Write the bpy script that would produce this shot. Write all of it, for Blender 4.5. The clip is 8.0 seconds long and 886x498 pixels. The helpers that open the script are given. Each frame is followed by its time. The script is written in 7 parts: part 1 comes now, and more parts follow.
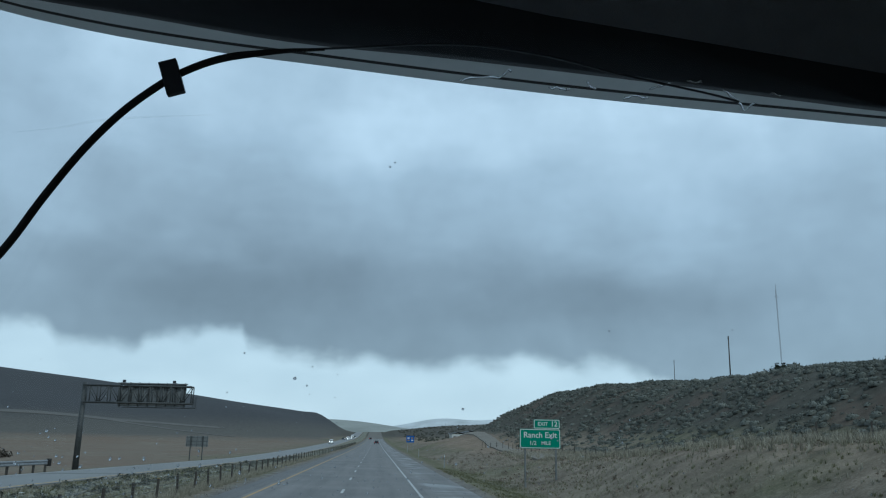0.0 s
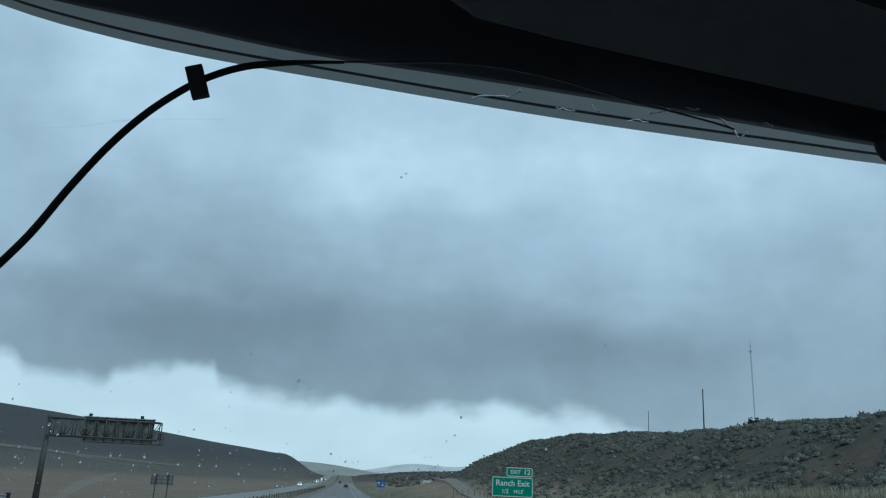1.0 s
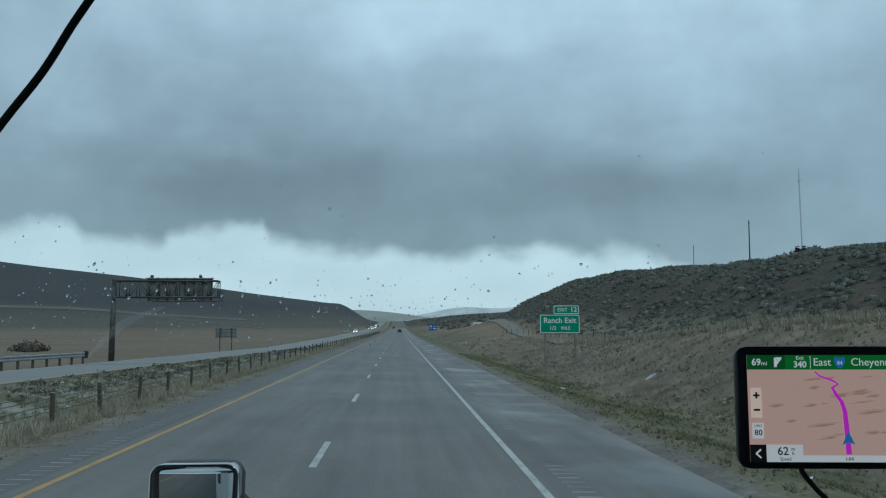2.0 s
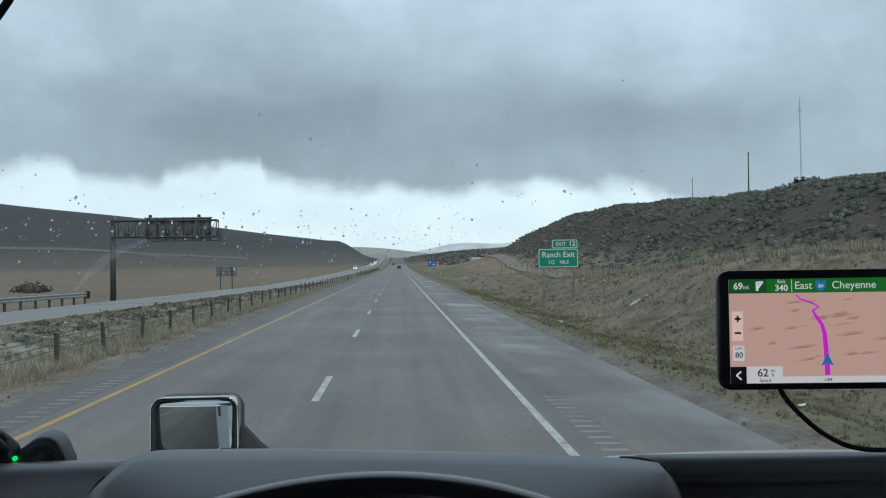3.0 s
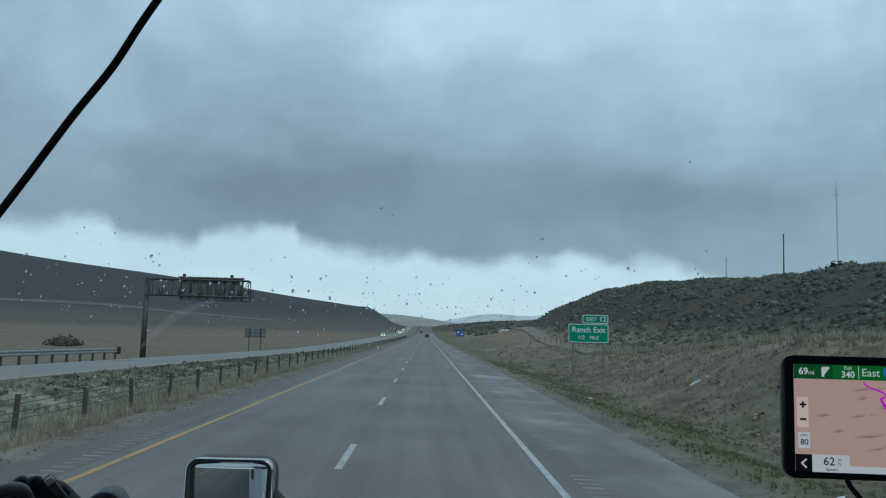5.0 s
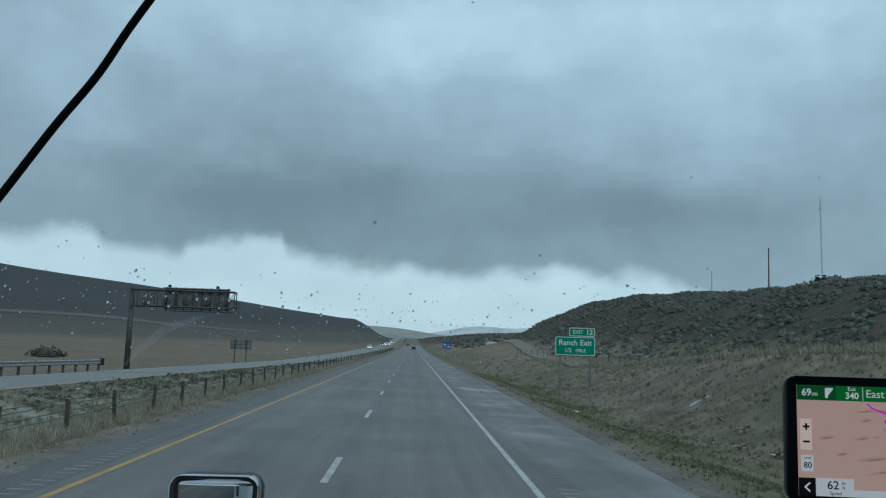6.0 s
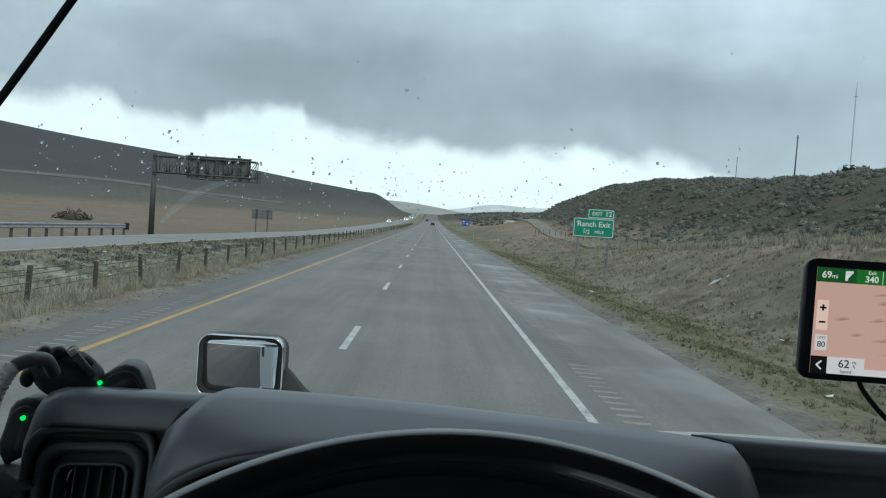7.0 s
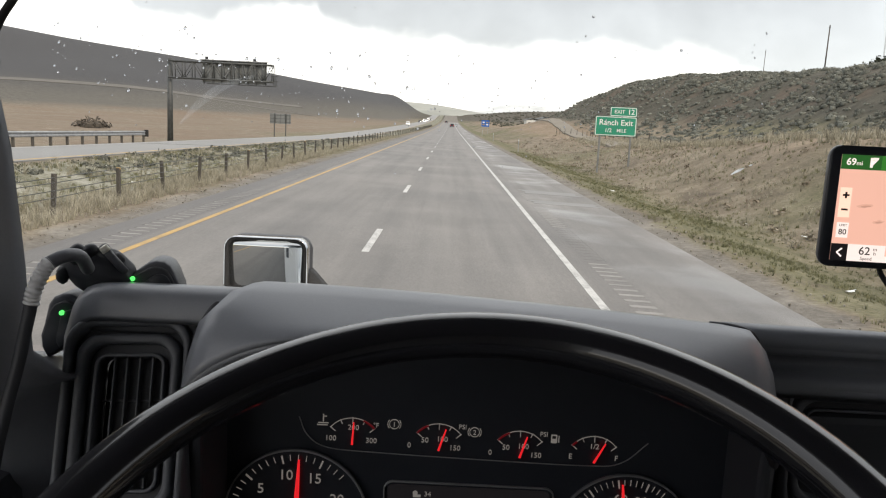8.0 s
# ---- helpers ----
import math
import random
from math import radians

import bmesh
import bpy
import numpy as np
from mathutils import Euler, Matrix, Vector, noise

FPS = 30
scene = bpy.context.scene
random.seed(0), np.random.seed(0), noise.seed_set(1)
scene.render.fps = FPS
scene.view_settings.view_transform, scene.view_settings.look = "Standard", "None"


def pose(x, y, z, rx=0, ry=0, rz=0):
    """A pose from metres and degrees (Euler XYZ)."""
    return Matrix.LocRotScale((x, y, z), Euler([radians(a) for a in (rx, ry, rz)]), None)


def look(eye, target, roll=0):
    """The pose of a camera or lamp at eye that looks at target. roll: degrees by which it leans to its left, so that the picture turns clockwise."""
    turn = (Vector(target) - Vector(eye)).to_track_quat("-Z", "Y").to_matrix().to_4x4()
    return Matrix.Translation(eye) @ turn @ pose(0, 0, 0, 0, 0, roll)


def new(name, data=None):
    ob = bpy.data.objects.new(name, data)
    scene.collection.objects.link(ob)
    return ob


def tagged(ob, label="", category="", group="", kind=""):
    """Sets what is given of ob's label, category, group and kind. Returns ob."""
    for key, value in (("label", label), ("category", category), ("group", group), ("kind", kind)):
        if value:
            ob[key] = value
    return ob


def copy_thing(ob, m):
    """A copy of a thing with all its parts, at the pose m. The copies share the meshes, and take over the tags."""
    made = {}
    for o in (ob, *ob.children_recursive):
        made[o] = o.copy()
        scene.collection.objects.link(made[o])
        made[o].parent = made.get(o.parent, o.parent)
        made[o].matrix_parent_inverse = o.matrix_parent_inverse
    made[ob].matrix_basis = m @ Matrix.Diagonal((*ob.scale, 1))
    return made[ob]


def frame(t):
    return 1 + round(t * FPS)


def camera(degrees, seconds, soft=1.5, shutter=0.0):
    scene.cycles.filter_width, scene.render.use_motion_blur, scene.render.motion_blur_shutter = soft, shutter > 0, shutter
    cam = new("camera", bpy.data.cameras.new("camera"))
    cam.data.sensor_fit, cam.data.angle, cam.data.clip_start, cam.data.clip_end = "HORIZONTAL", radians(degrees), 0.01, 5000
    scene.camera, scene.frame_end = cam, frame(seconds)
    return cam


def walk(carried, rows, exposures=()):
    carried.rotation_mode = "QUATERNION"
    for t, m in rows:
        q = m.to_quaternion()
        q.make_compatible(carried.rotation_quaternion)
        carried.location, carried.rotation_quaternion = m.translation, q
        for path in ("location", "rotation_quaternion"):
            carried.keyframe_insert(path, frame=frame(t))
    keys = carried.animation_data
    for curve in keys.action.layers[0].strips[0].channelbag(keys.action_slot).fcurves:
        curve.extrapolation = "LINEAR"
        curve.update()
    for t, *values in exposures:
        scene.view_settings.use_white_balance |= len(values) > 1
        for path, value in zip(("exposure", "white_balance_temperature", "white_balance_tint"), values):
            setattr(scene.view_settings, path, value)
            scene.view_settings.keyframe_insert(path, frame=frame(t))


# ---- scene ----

cam = camera(58.5, 8.0, soft=1.15)

# The camera is hand-held in a lorry's driving seat and stays within the cab.
PATH = [
    (0.0, look((0.065, 0.013, 2.456), (0.218, 1.951, 2.927), 0.95)),
    (0.5, look((0.067, 0.008, 2.435), (0.242, 1.928, 2.970), 1.63)),
    (0.7, look((0.056, 0.002, 2.436), (0.244, 1.913, 2.996), 2.15)),
    (1.0, look((0.035, -0.004, 2.412), (0.235, 1.900, 2.990), 2.67)),
    (1.2, look((0.034, -0.001, 2.399), (0.232, 1.908, 2.960), 2.71)),
    (1.5, look((0.042, 0.004, 2.409), (0.226, 1.941, 2.874), 2.58)),
    (1.6, look((0.040, -0.007, 2.411), (0.211, 1.943, 2.825), 2.33)),
    (1.8, look((0.036, 0.008, 2.376), (0.164, 1.981, 2.682), 1.05)),
    (2.0, look((0.052, 0.016, 2.386), (0.163, 2.003, 2.586), -0.10)),
    (2.2, look((0.063, 0.016, 2.373), (0.175, 2.008, 2.515), -0.40)),
    (3.3, look((0.070, 0.016, 2.385), (0.183, 2.013, 2.416), -0.95)),
    (3.5, look((0.054, 0.016, 2.401), (0.167, 2.013, 2.432), -0.95)),
    (3.7, look((0.038, 0.016, 2.395), (0.142, 2.013, 2.428), -0.48)),
    (4.0, look((0.024, 0.017, 2.389), (0.094, 2.015, 2.441), 0.88)),
    (4.3, look((0.021, 0.007, 2.381), (0.060, 2.004, 2.484), 1.55)),
    (4.5, look((0.019, 0.001, 2.396), (0.050, 1.995, 2.540), 1.64)),
    (4.7, look((0.023, 0.002, 2.378), (0.055, 1.994, 2.556), 1.61)),
    (5.8, look((0.035, 0.027, 2.381), (0.095, 2.011, 2.626), 1.55)),
    (6.0, look((0.021, 0.032, 2.385), (0.089, 2.016, 2.630), 1.74)),
    (6.5, look((0.015, 0.039, 2.394), (0.090, 2.029, 2.588), 2.75)),
    (6.8, look((0.017, 0.033, 2.369), (0.069, 2.031, 2.419), 3.44)),
    (7.0, look((0.011, 0.024, 2.377), (0.044, 2.023, 2.310), 3.77)),
    (7.2, look((0.010, 0.015, 2.357), (0.023, 2.009, 2.193), 3.80)),
    (7.5, look((0.010, 0.009, 2.370), (-0.001, 1.992, 2.110), 3.47)),
    (8.0, look((0.011, 0.016, 2.368), (0.006, 1.991, 2.053), 2.76)),
]
EXPOSURES = [
    (0.0, 0.25, 5600, -2), (1.0, 0.25, 5600, -5), (1.8, 0.08, 5700, -6), (2.0, 0.18, 5750, -6), (3.4, 0.70, 6450, 7), (4.0, 0.72, 6400, 8), (4.5, 0.48, 5850, 0),
    (5.8, 0.16, 5700, -5), (6.6, 0.16, 5750, -6), (7.0, 0.80, 6500, 0), (7.4, 1.38, 7350, 12), (8.0, 1.62, 8000, 16),
]
walk(cam, PATH, EXPOSURES)

# ---------------------------------------------------------------- light
SUN_EL, SUN_AZ = radians(48), radians(200)
world = bpy.data.worlds.new("sky")
scene.world = world
world.use_nodes = True
wt = world.node_tree
wt.nodes.clear()


def node(tree, kind, **values):
    n = tree.nodes.new(kind)
    for k, v in values.items():
        n.inputs[k].default_value = v
    return n


def link(tree, a, b):
    tree.links.new(a, b)


def math_node(tree, op, a, b=None, c=None, clamp=False):
    n = tree.nodes.new("ShaderNodeMath")
    n.operation = op
    n.use_clamp = clamp
    for i, v in enumerate((a, b, c)):
        if v is None:
            continue
        if hasattr(v, "links"):
            tree.links.new(v, n.inputs[i])
        else:
            n.inputs[i].default_value = v
    return n.outputs[0]


def ramp(tree, fac, stops, mode="LINEAR"):
    n = tree.nodes.new("ShaderNodeValToRGB")
    n.color_ramp.interpolation = mode
    while len(n.color_ramp.elements) < len(stops):
        n.color_ramp.elements.new(0.5)
    for e, (p, c) in zip(n.color_ramp.elements, stops):
        e.position = p
        e.color = (*c, 1) if len(c) == 3 else c
    tree.links.new(fac, n.inputs[0])
    return n.outputs[0]


def mix(tree, fac, a, b, mode="MIX"):
    n = tree.nodes.new("ShaderNodeMix")
    n.data_type = "RGBA"
    n.blend_type = mode
    for sock, v in ((n.inputs[0], fac), (n.inputs[6], a), (n.inputs[7], b)):
        if hasattr(v, "links"):
            tree.links.new(v, sock)
        elif isinstance(v, (int, float)):
            sock.default_value = v
        else:
            sock.default_value = (*v, 1)
    return n.outputs[2]


def noise_tex(tree, vec, scale, detail=5.0, rough=0.55, distortion=0.0, out="Fac"):
    n = node(tree, "ShaderNodeTexNoise", Scale=scale, Detail=detail, Roughness=rough, Distortion=distortion)
    if vec is not None:
        tree.links.new(vec, n.inputs["Vector"])
    return n.outputs[out]


# the cloud deck's brighter and darker banks, and the height of its lower edge along the view
BANKS = [
    (0.00, 0.620, 1.60, 0.200, 1.09),
    (-0.14, 0.160, 0.20, 0.080, -0.25),
    (0.40, 0.310, 0.20, 0.050, 0.42),
    (0.28, 0.160, 0.12, 0.030, -0.41),
    (0.04, 0.280, 0.07, 0.080, 0.14),
    (-0.44, 0.280, 0.07, 0.050, 0.32),
    (0.34, 0.400, 0.20, 0.030, 0.31),
    (-0.20, 0.340, 0.12, 0.030, 0.16),
    (0.22, 0.250, 0.12, 0.030, 0.17),
    (0.58, 0.160, 0.07, 0.080, 0.15),
    (0.04, 0.370, 0.20, 0.030, 0.31),
    (-0.32, 0.430, 0.07, 0.050, 0.35),
    (0.58, 0.370, 0.07, 0.050, 0.21),
    (-0.20, 0.190, 0.12, 0.030, -0.36),
    (-0.38, 0.220, 0.12, 0.030, 0.13),
]
DRIFT = 0.34
EDGE = [(0.0, 0.101), (0.118, 0.103), (0.154, 0.113), (0.175, 0.113), (0.191, 0.095), (0.255, 0.094), (0.271, 0.108), (0.29, 0.114), (0.315, 0.111), (0.324, 0.116),
        (0.357, 0.116), (0.367, 0.100), (0.381, 0.099), (0.405, 0.090), (0.433, 0.085), (0.464, 0.088), (0.495, 0.094), (0.517, 0.088), (0.56, 0.083), (0.592, 0.089),
        (0.627, 0.081), (0.65, 0.092), (0.70, 0.085), (0.746, 0.092), (0.772, 0.081), (0.789, 0.069), (0.817, 0.055), (0.90, 0.043)]


def make_sky():
    """An overcast sky: a dark, ragged cloud deck over a bright strip above the horizon."""
    t = wt
    gen = node(t, "ShaderNodeTexCoord").outputs["Generated"]
    sep = node(t, "ShaderNodeSeparateXYZ")
    link(t, gen, sep.inputs[0])
    x, y, z = sep.outputs
    side = math_node(t, "ARCTAN2", x, y)
    tall = node(t, "ShaderNodeMapping")
    tall.inputs["Scale"].default_value = (1.0, 1.0, 0.8)
    link(t, gen, tall.inputs[0])
    flat = node(t, "ShaderNodeMapping")
    flat.inputs["Scale"].default_value = (1.0, 1.0, 2.6)
    link(t, gen, flat.inputs[0])

    puff = node(t, "ShaderNodeMapping")
    puff.inputs["Scale"].default_value = (1.0, 1.0, 1.3)
    link(t, gen, puff.inputs[0])

    def wander(vec, scale, detail, rough, amount):
        n = noise_tex(t, vec, scale, detail, rough)
        return math_node(t, "MULTIPLY_ADD", n, 2 * amount, -amount)

    # drifting of the banks' outlines
    away = math_node(t, "ADD", side, wander(flat.outputs[0], 5.0, 4.0, 0.55, 0.10))
    lift = node(t, "ShaderNodeMapping")
    lift.inputs["Location"].default_value = (3.1, 5.7, 1.3)
    link(t, flat.outputs[0], lift.inputs[0])
    up = math_node(t, "ADD", z, wander(lift.outputs[0], 5.0, 4.0, 0.55, 0.055))

    # brighter and darker banks in the deck: bearing, height, width, depth, stops
    tone = None
    for b, h, wb, wh, k in BANKS:
        p = math_node(t, "MULTIPLY", math_node(t, "SUBTRACT", away, b), 1.0 / wb)
        q = math_node(t, "MULTIPLY", math_node(t, "SUBTRACT", up, h), 1.0 / wh)
        r = math_node(t, "ADD", math_node(t, "MULTIPLY", p, p), math_node(t, "MULTIPLY", q, q))
        g = math_node(t, "MULTIPLY", math_node(t, "EXPONENT", math_node(t, "MULTIPLY", r, -0.5)), k)
        tone = g if tone is None else math_node(t, "ADD", tone, g)
    grain = math_node(t, "ADD", wander(tall.outputs[0], 4.0, 3.0, 0.5, DRIFT), wander(tall.outputs[0], 13.0, 4.0, 0.5, DRIFT * 0.6))
    grain = math_node(t, "ADD", grain, wander(puff.outputs[0], 24.0, 6.0, 0.62, 0.16))
    tone = math_node(t, "ADD", tone, grain)
    bright = math_node(t, "MULTIPLY", math_node(t, "POWER", 2.0, tone), 0.29)
    cloud = ramp(t, bright, [(0.12, (0.103, 0.120, 0.141)), (0.29, (0.246, 0.290, 0.343)), (0.46, (0.390, 0.460, 0.545)), (0.80, (0.71, 0.80, 0.91))])
    # the deck's lower edge: its height by bearing, and ragged wisps
    run = math_node(t, "MULTIPLY_ADD", side, 1 / 1.2, 0.5)
    edge = ramp(t, run, [(p, (2.5 * h, 2.5 * h, 2.5 * h)) for p, h in EDGE], "EASE")
    edge = math_node(t, "MULTIPLY", edge, 0.4)
    edge = math_node(t, "ADD", edge, wander(puff.outputs[0], 11.0, 6.0, 0.58, 0.026))
    sm = node(t, "ShaderNodeMapRange")
    sm.interpolation_type = "SMOOTHSTEP"
    link(t, math_node(t, "SUBTRACT", z, edge), sm.inputs[0])
    sm.inputs[1].default_value, sm.inputs[2].default_value = -0.006, 0.021
    thin = noise_tex(t, flat.outputs[0], 7.0, 4.0, 0.5)
    strip = ramp(t, thin, [(0.3, (0.50, 0.57, 0.635)), (0.7, (0.585, 0.655, 0.715))])
    over = mix(t, sm.outputs[0], strip, cloud)
    sky = node(t, "ShaderNodeTexSky")
    sky.sky_type, sky.sun_disc = "NISHITA", False
    sky.sun_elevation, sky.sun_rotation = SUN_EL, SUN_AZ
    clear = mix(t, 1.0, sky.outputs[0], (0.10, 0.10, 0.10), "MULTIPLY")
    col = mix(t, 0.93, clear, over)
    bg = node(t, "ShaderNodeBackground", Strength=1.0)
    link(t, col, bg.inputs[0])
    out = node(t, "ShaderNodeOutputWorld")
    link(t, bg.outputs[0], out.inputs[0])


make_sky()

sun = new("sun", bpy.data.lights.new("sun", "SUN"))
sun.data.energy, sun.data.angle, sun.data.color = 0.85, radians(25), (1.0, 0.96, 0.90)
sun.matrix_world = look((60, -80, 100), (0, 0, 0))

# ---------------------------------------------------------------- materials


def surface(name, stops, scale=4.0, rough=0.8, metallic=0.0, bump=0.0, bump_scale=60.0, fine=0.25, fine_scale=40.0,
            spread=(1, 1, 1), coord="Object", spec=0.5, by_piece=0.0, coat=0.0):
    """A matt or glossy surface with variation at two scales; stops are colours from low to high."""
    m = bpy.data.materials.new(name)
    m.use_nodes = True
    t = m.node_tree
    b = t.nodes["Principled BSDF"]
    vec = node(t, "ShaderNodeTexCoord").outputs[coord]
    mp = node(t, "ShaderNodeMapping")
    mp.inputs["Scale"].default_value = spread
    link(t, vec, mp.inputs[0])
    vec = mp.outputs[0]
    coarse = noise_tex(t, vec, scale, 6.0, 0.6, 0.2)
    grain = noise_tex(t, vec, fine_scale, 3.0, 0.6)
    fac = math_node(t, "ADD", math_node(t, "MULTIPLY", coarse, 1.0 - fine), math_node(t, "MULTIPLY", grain, fine))
    n = len(stops)
    pts = [(0.34 + 0.32 * i / max(1, n - 1), c) for i, c in enumerate(stops)]
    col = ramp(t, fac, pts)
    if by_piece:
        info = node(t, "ShaderNodeNewGeometry").outputs["Random Per Island"]
        k = math_node(t, "MULTIPLY_ADD", info, 2 * by_piece, 1.0 - by_piece)
        hsv = node(t, "ShaderNodeHueSaturation")
        link(t, col, hsv.inputs["Color"])
        link(t, k, hsv.inputs["Value"])
        col = hsv.outputs[0]
    link(t, col, b.inputs["Base Color"])
    b.inputs["Metallic"].default_value = metallic
    b.inputs["Specular IOR Level"].default_value = spec
    b.inputs["Coat Weight"].default_value = coat
    r = math_node(t, "MULTIPLY_ADD", coarse, 0.25, rough - 0.125, clamp=True)
    link(t, r, b.inputs["Roughness"])
    if bump:
        bn = node(t, "ShaderNodeBump", Strength=bump, Distance=0.02)
        link(t, noise_tex(t, vec, bump_scale, 4.0, 0.6), bn.inputs["Height"])
        link(t, bn.outputs[0], b.inputs["Normal"])
    return m


def glow(name, colour, strength):
    m = bpy.data.materials.new(name)
    m.use_nodes = True
    b = m.node_tree.nodes["Principled BSDF"]
    b.inputs["Base Color"].default_value = (*[c * 0.6 for c in colour], 1)
    b.inputs["Emission Color"].default_value = (*colour, 1)
    b.inputs["Emission Strength"].default_value = strength
    b.inputs["Roughness"].default_value = 0.4
    return m


def asphalt_material(name, low, mid, high, tracks=True):
    """Worn grey asphalt with darker wheel paths along the lanes and fine grit."""
    m = surface(name, [low, mid, high], scale=0.35, rough=0.62, bump=0.35, bump_scale=90.0, fine=0.35, fine_scale=30.0,
                spread=(1, 0.25, 1))
    if tracks:
        t = m.node_tree
        b = t.nodes["Principled BSDF"]
        src = b.inputs["Base Color"].links[0].from_socket
        sep = node(t, "ShaderNodeSeparateXYZ")
        link(t, node(t, "ShaderNodeTexCoord").outputs["Object"], sep.inputs[0])
        wave = math_node(t, "SINE", math_node(t, "MULTIPLY_ADD", sep.outputs[0], 2 * math.pi / 1.83, 2.4))
        streak = node(t, "ShaderNodeMapping")
        streak.inputs["Scale"].default_value = (1.0, 0.035, 1.0)
        link(t, node(t, "ShaderNodeTexCoord").outputs["Object"], streak.inputs[0])
        worn = noise_tex(t, streak.outputs[0], 2.6, 5.0, 0.6)
        blot = noise_tex(t, node(t, "ShaderNodeTexCoord").outputs["Object"], 0.22, 4.0, 0.6)
        k = math_node(t, "MULTIPLY_ADD", wave, 0.06, math_node(t, "ADD", math_node(t, "MULTIPLY_ADD", worn, 0.70, 0.65), math_node(t, "MULTIPLY_ADD", blot, 0.9, -0.45)))
        hsv = node(t, "ShaderNodeHueSaturation")
        link(t, src, hsv.inputs["Color"])
        link(t, k, hsv.inputs["Value"])
        # damp, smoother stretches on the hard shoulder, with sheen mixed in as paler grey
        patchy = node(t, "ShaderNodeMapping")
        patchy.inputs["Scale"].default_value = (0.35, 0.30, 1.0)
        link(t, node(t, "ShaderNodeTexCoord").outputs["Object"], patchy.inputs[0])
        damp = node(t, "ShaderNodeMapRange")
        damp.interpolation_type = "SMOOTHSTEP"
        link(t, noise_tex(t, patchy.outputs[0], 0.8, 3.0, 0.5, 0.3), damp.inputs[0])
        damp.inputs[1].default_value, damp.inputs[2].default_value = 0.45, 0.68
        kerb = node(t, "ShaderNodeMapRange")
        kerb.interpolation_type = "SMOOTHSTEP"
        link(t, sep.outputs[0], kerb.inputs[0])
        kerb.inputs[1].default_value, kerb.inputs[2].default_value = 2.4, 3.2
        wet = math_node(t, "MULTIPLY", damp.outputs[0], kerb.outputs[0])
        # newer, darker surfacing on the narrow inner shoulder
        inner = node(t, "ShaderNodeMapRange")
        inner.interpolation_type = "SMOOTHSTEP"
        link(t, math_node(t, "MULTIPLY_ADD", blot, 0.25, sep.outputs[0]), inner.inputs[0])
        inner.inputs[1].default_value, inner.inputs[2].default_value = -5.12, -5.28
        newer = mix(t, math_node(t, "MULTIPLY", inner.outputs[0], 0.55), hsv.outputs[0], (0.062, 0.060, 0.060))
        link(t, mix(t, math_node(t, "MULTIPLY", wet, 0.28), newer, (0.20, 0.195, 0.19)), b.inputs["Base Color"])
        dry = b.inputs["Roughness"].links[0].from_socket
        link(t, math_node(t, "MULTIPLY_ADD", wet, -0.30, dry), b.inputs["Roughness"])
    return m


ASPHALT = asphalt_material("worn_asphalt", (0.110, 0.103, 0.098), (0.150, 0.141, 0.133), (0.195, 0.183, 0.173))
ASPHALT_FAR = asphalt_material("pale_asphalt", (0.17, 0.17, 0.17), (0.21, 0.21, 0.205), (0.25, 0.25, 0.24), False)
PATCH = surface("pale_patch", [(0.15, 0.149, 0.145), (0.22, 0.218, 0.212)], scale=0.8, rough=0.6, bump=0.2)
PALE_GROOVE = surface("pale_groove", [(0.175, 0.171, 0.165), (0.30, 0.293, 0.282)], scale=1.5, rough=0.8, bump=0.3)
LINE_WHITE = surface("white_line_paint", [(0.17, 0.17, 0.165), (0.46, 0.46, 0.45), (0.58, 0.58, 0.57)], scale=2.5, rough=0.55,
                     fine=0.5, fine_scale=25)
LINE_YELLOW = surface("yellow_line_paint", [(0.22, 0.155, 0.06), (0.42, 0.255, 0.07), (0.50, 0.31, 0.09)], scale=2.0, rough=0.55,
                      fine=0.4, fine_scale=25)
GRAVEL = surface("shoulder_gravel", [(0.13, 0.12, 0.10), (0.24, 0.22, 0.19), (0.34, 0.32, 0.28)], scale=1.5, rough=0.9, bump=0.6,
                 bump_scale=30, fine=0.6, fine_scale=14)
DIRT_ROAD = surface("dirt_road", [(0.17, 0.15, 0.122), (0.24, 0.215, 0.178)], scale=0.6, rough=0.9, bump=0.3)
TRACK = surface("dull_track", [(0.105, 0.100, 0.092), (0.145, 0.137, 0.125)], scale=0.1, rough=0.95)
STRAW = surface("dry_grass", [(0.21, 0.193, 0.145), (0.32, 0.298, 0.232), (0.44, 0.418, 0.341)], scale=0.7, rough=0.85, by_piece=0.35)
WEED = surface("dry_brown_weeds", [(0.14, 0.117, 0.090), (0.225, 0.190, 0.148), (0.32, 0.280, 0.222)], scale=0.5, rough=0.9, by_piece=0.3)
GREEN_GRASS = surface("green_grass", [(0.085, 0.092, 0.045), (0.15, 0.15, 0.078), (0.25, 0.23, 0.14)], scale=0.9, rough=0.85,
                      by_piece=0.3)
SAGE = surface("sagebrush_leaves", [(0.058, 0.062, 0.052), (0.112, 0.117, 0.099), (0.205, 0.212, 0.185)], scale=0.35, rough=0.9,
               by_piece=0.30, fine=0.45, fine_scale=9.0, bump=0.8, bump_scale=14.0)
VALLEY_GREEN = surface("dark_valley_scrub", [(0.040, 0.042, 0.032), (0.075, 0.074, 0.056)], scale=0.2, rough=0.95, by_piece=0.25)
DARK_BUSH = surface("juniper_leaves", [(0.018, 0.024, 0.014), (0.045, 0.055, 0.03)], scale=0.6, rough=0.9, by_piece=0.4)
BARK = surface("bark", [(0.06, 0.05, 0.04), (0.14, 0.12, 0.10)], scale=8, rough=0.9)
WOOD = surface("weathered_wood", [(0.045, 0.04, 0.035), (0.11, 0.10, 0.085)], scale=5, rough=0.9, spread=(1, 1, 0.15), bump=0.3)
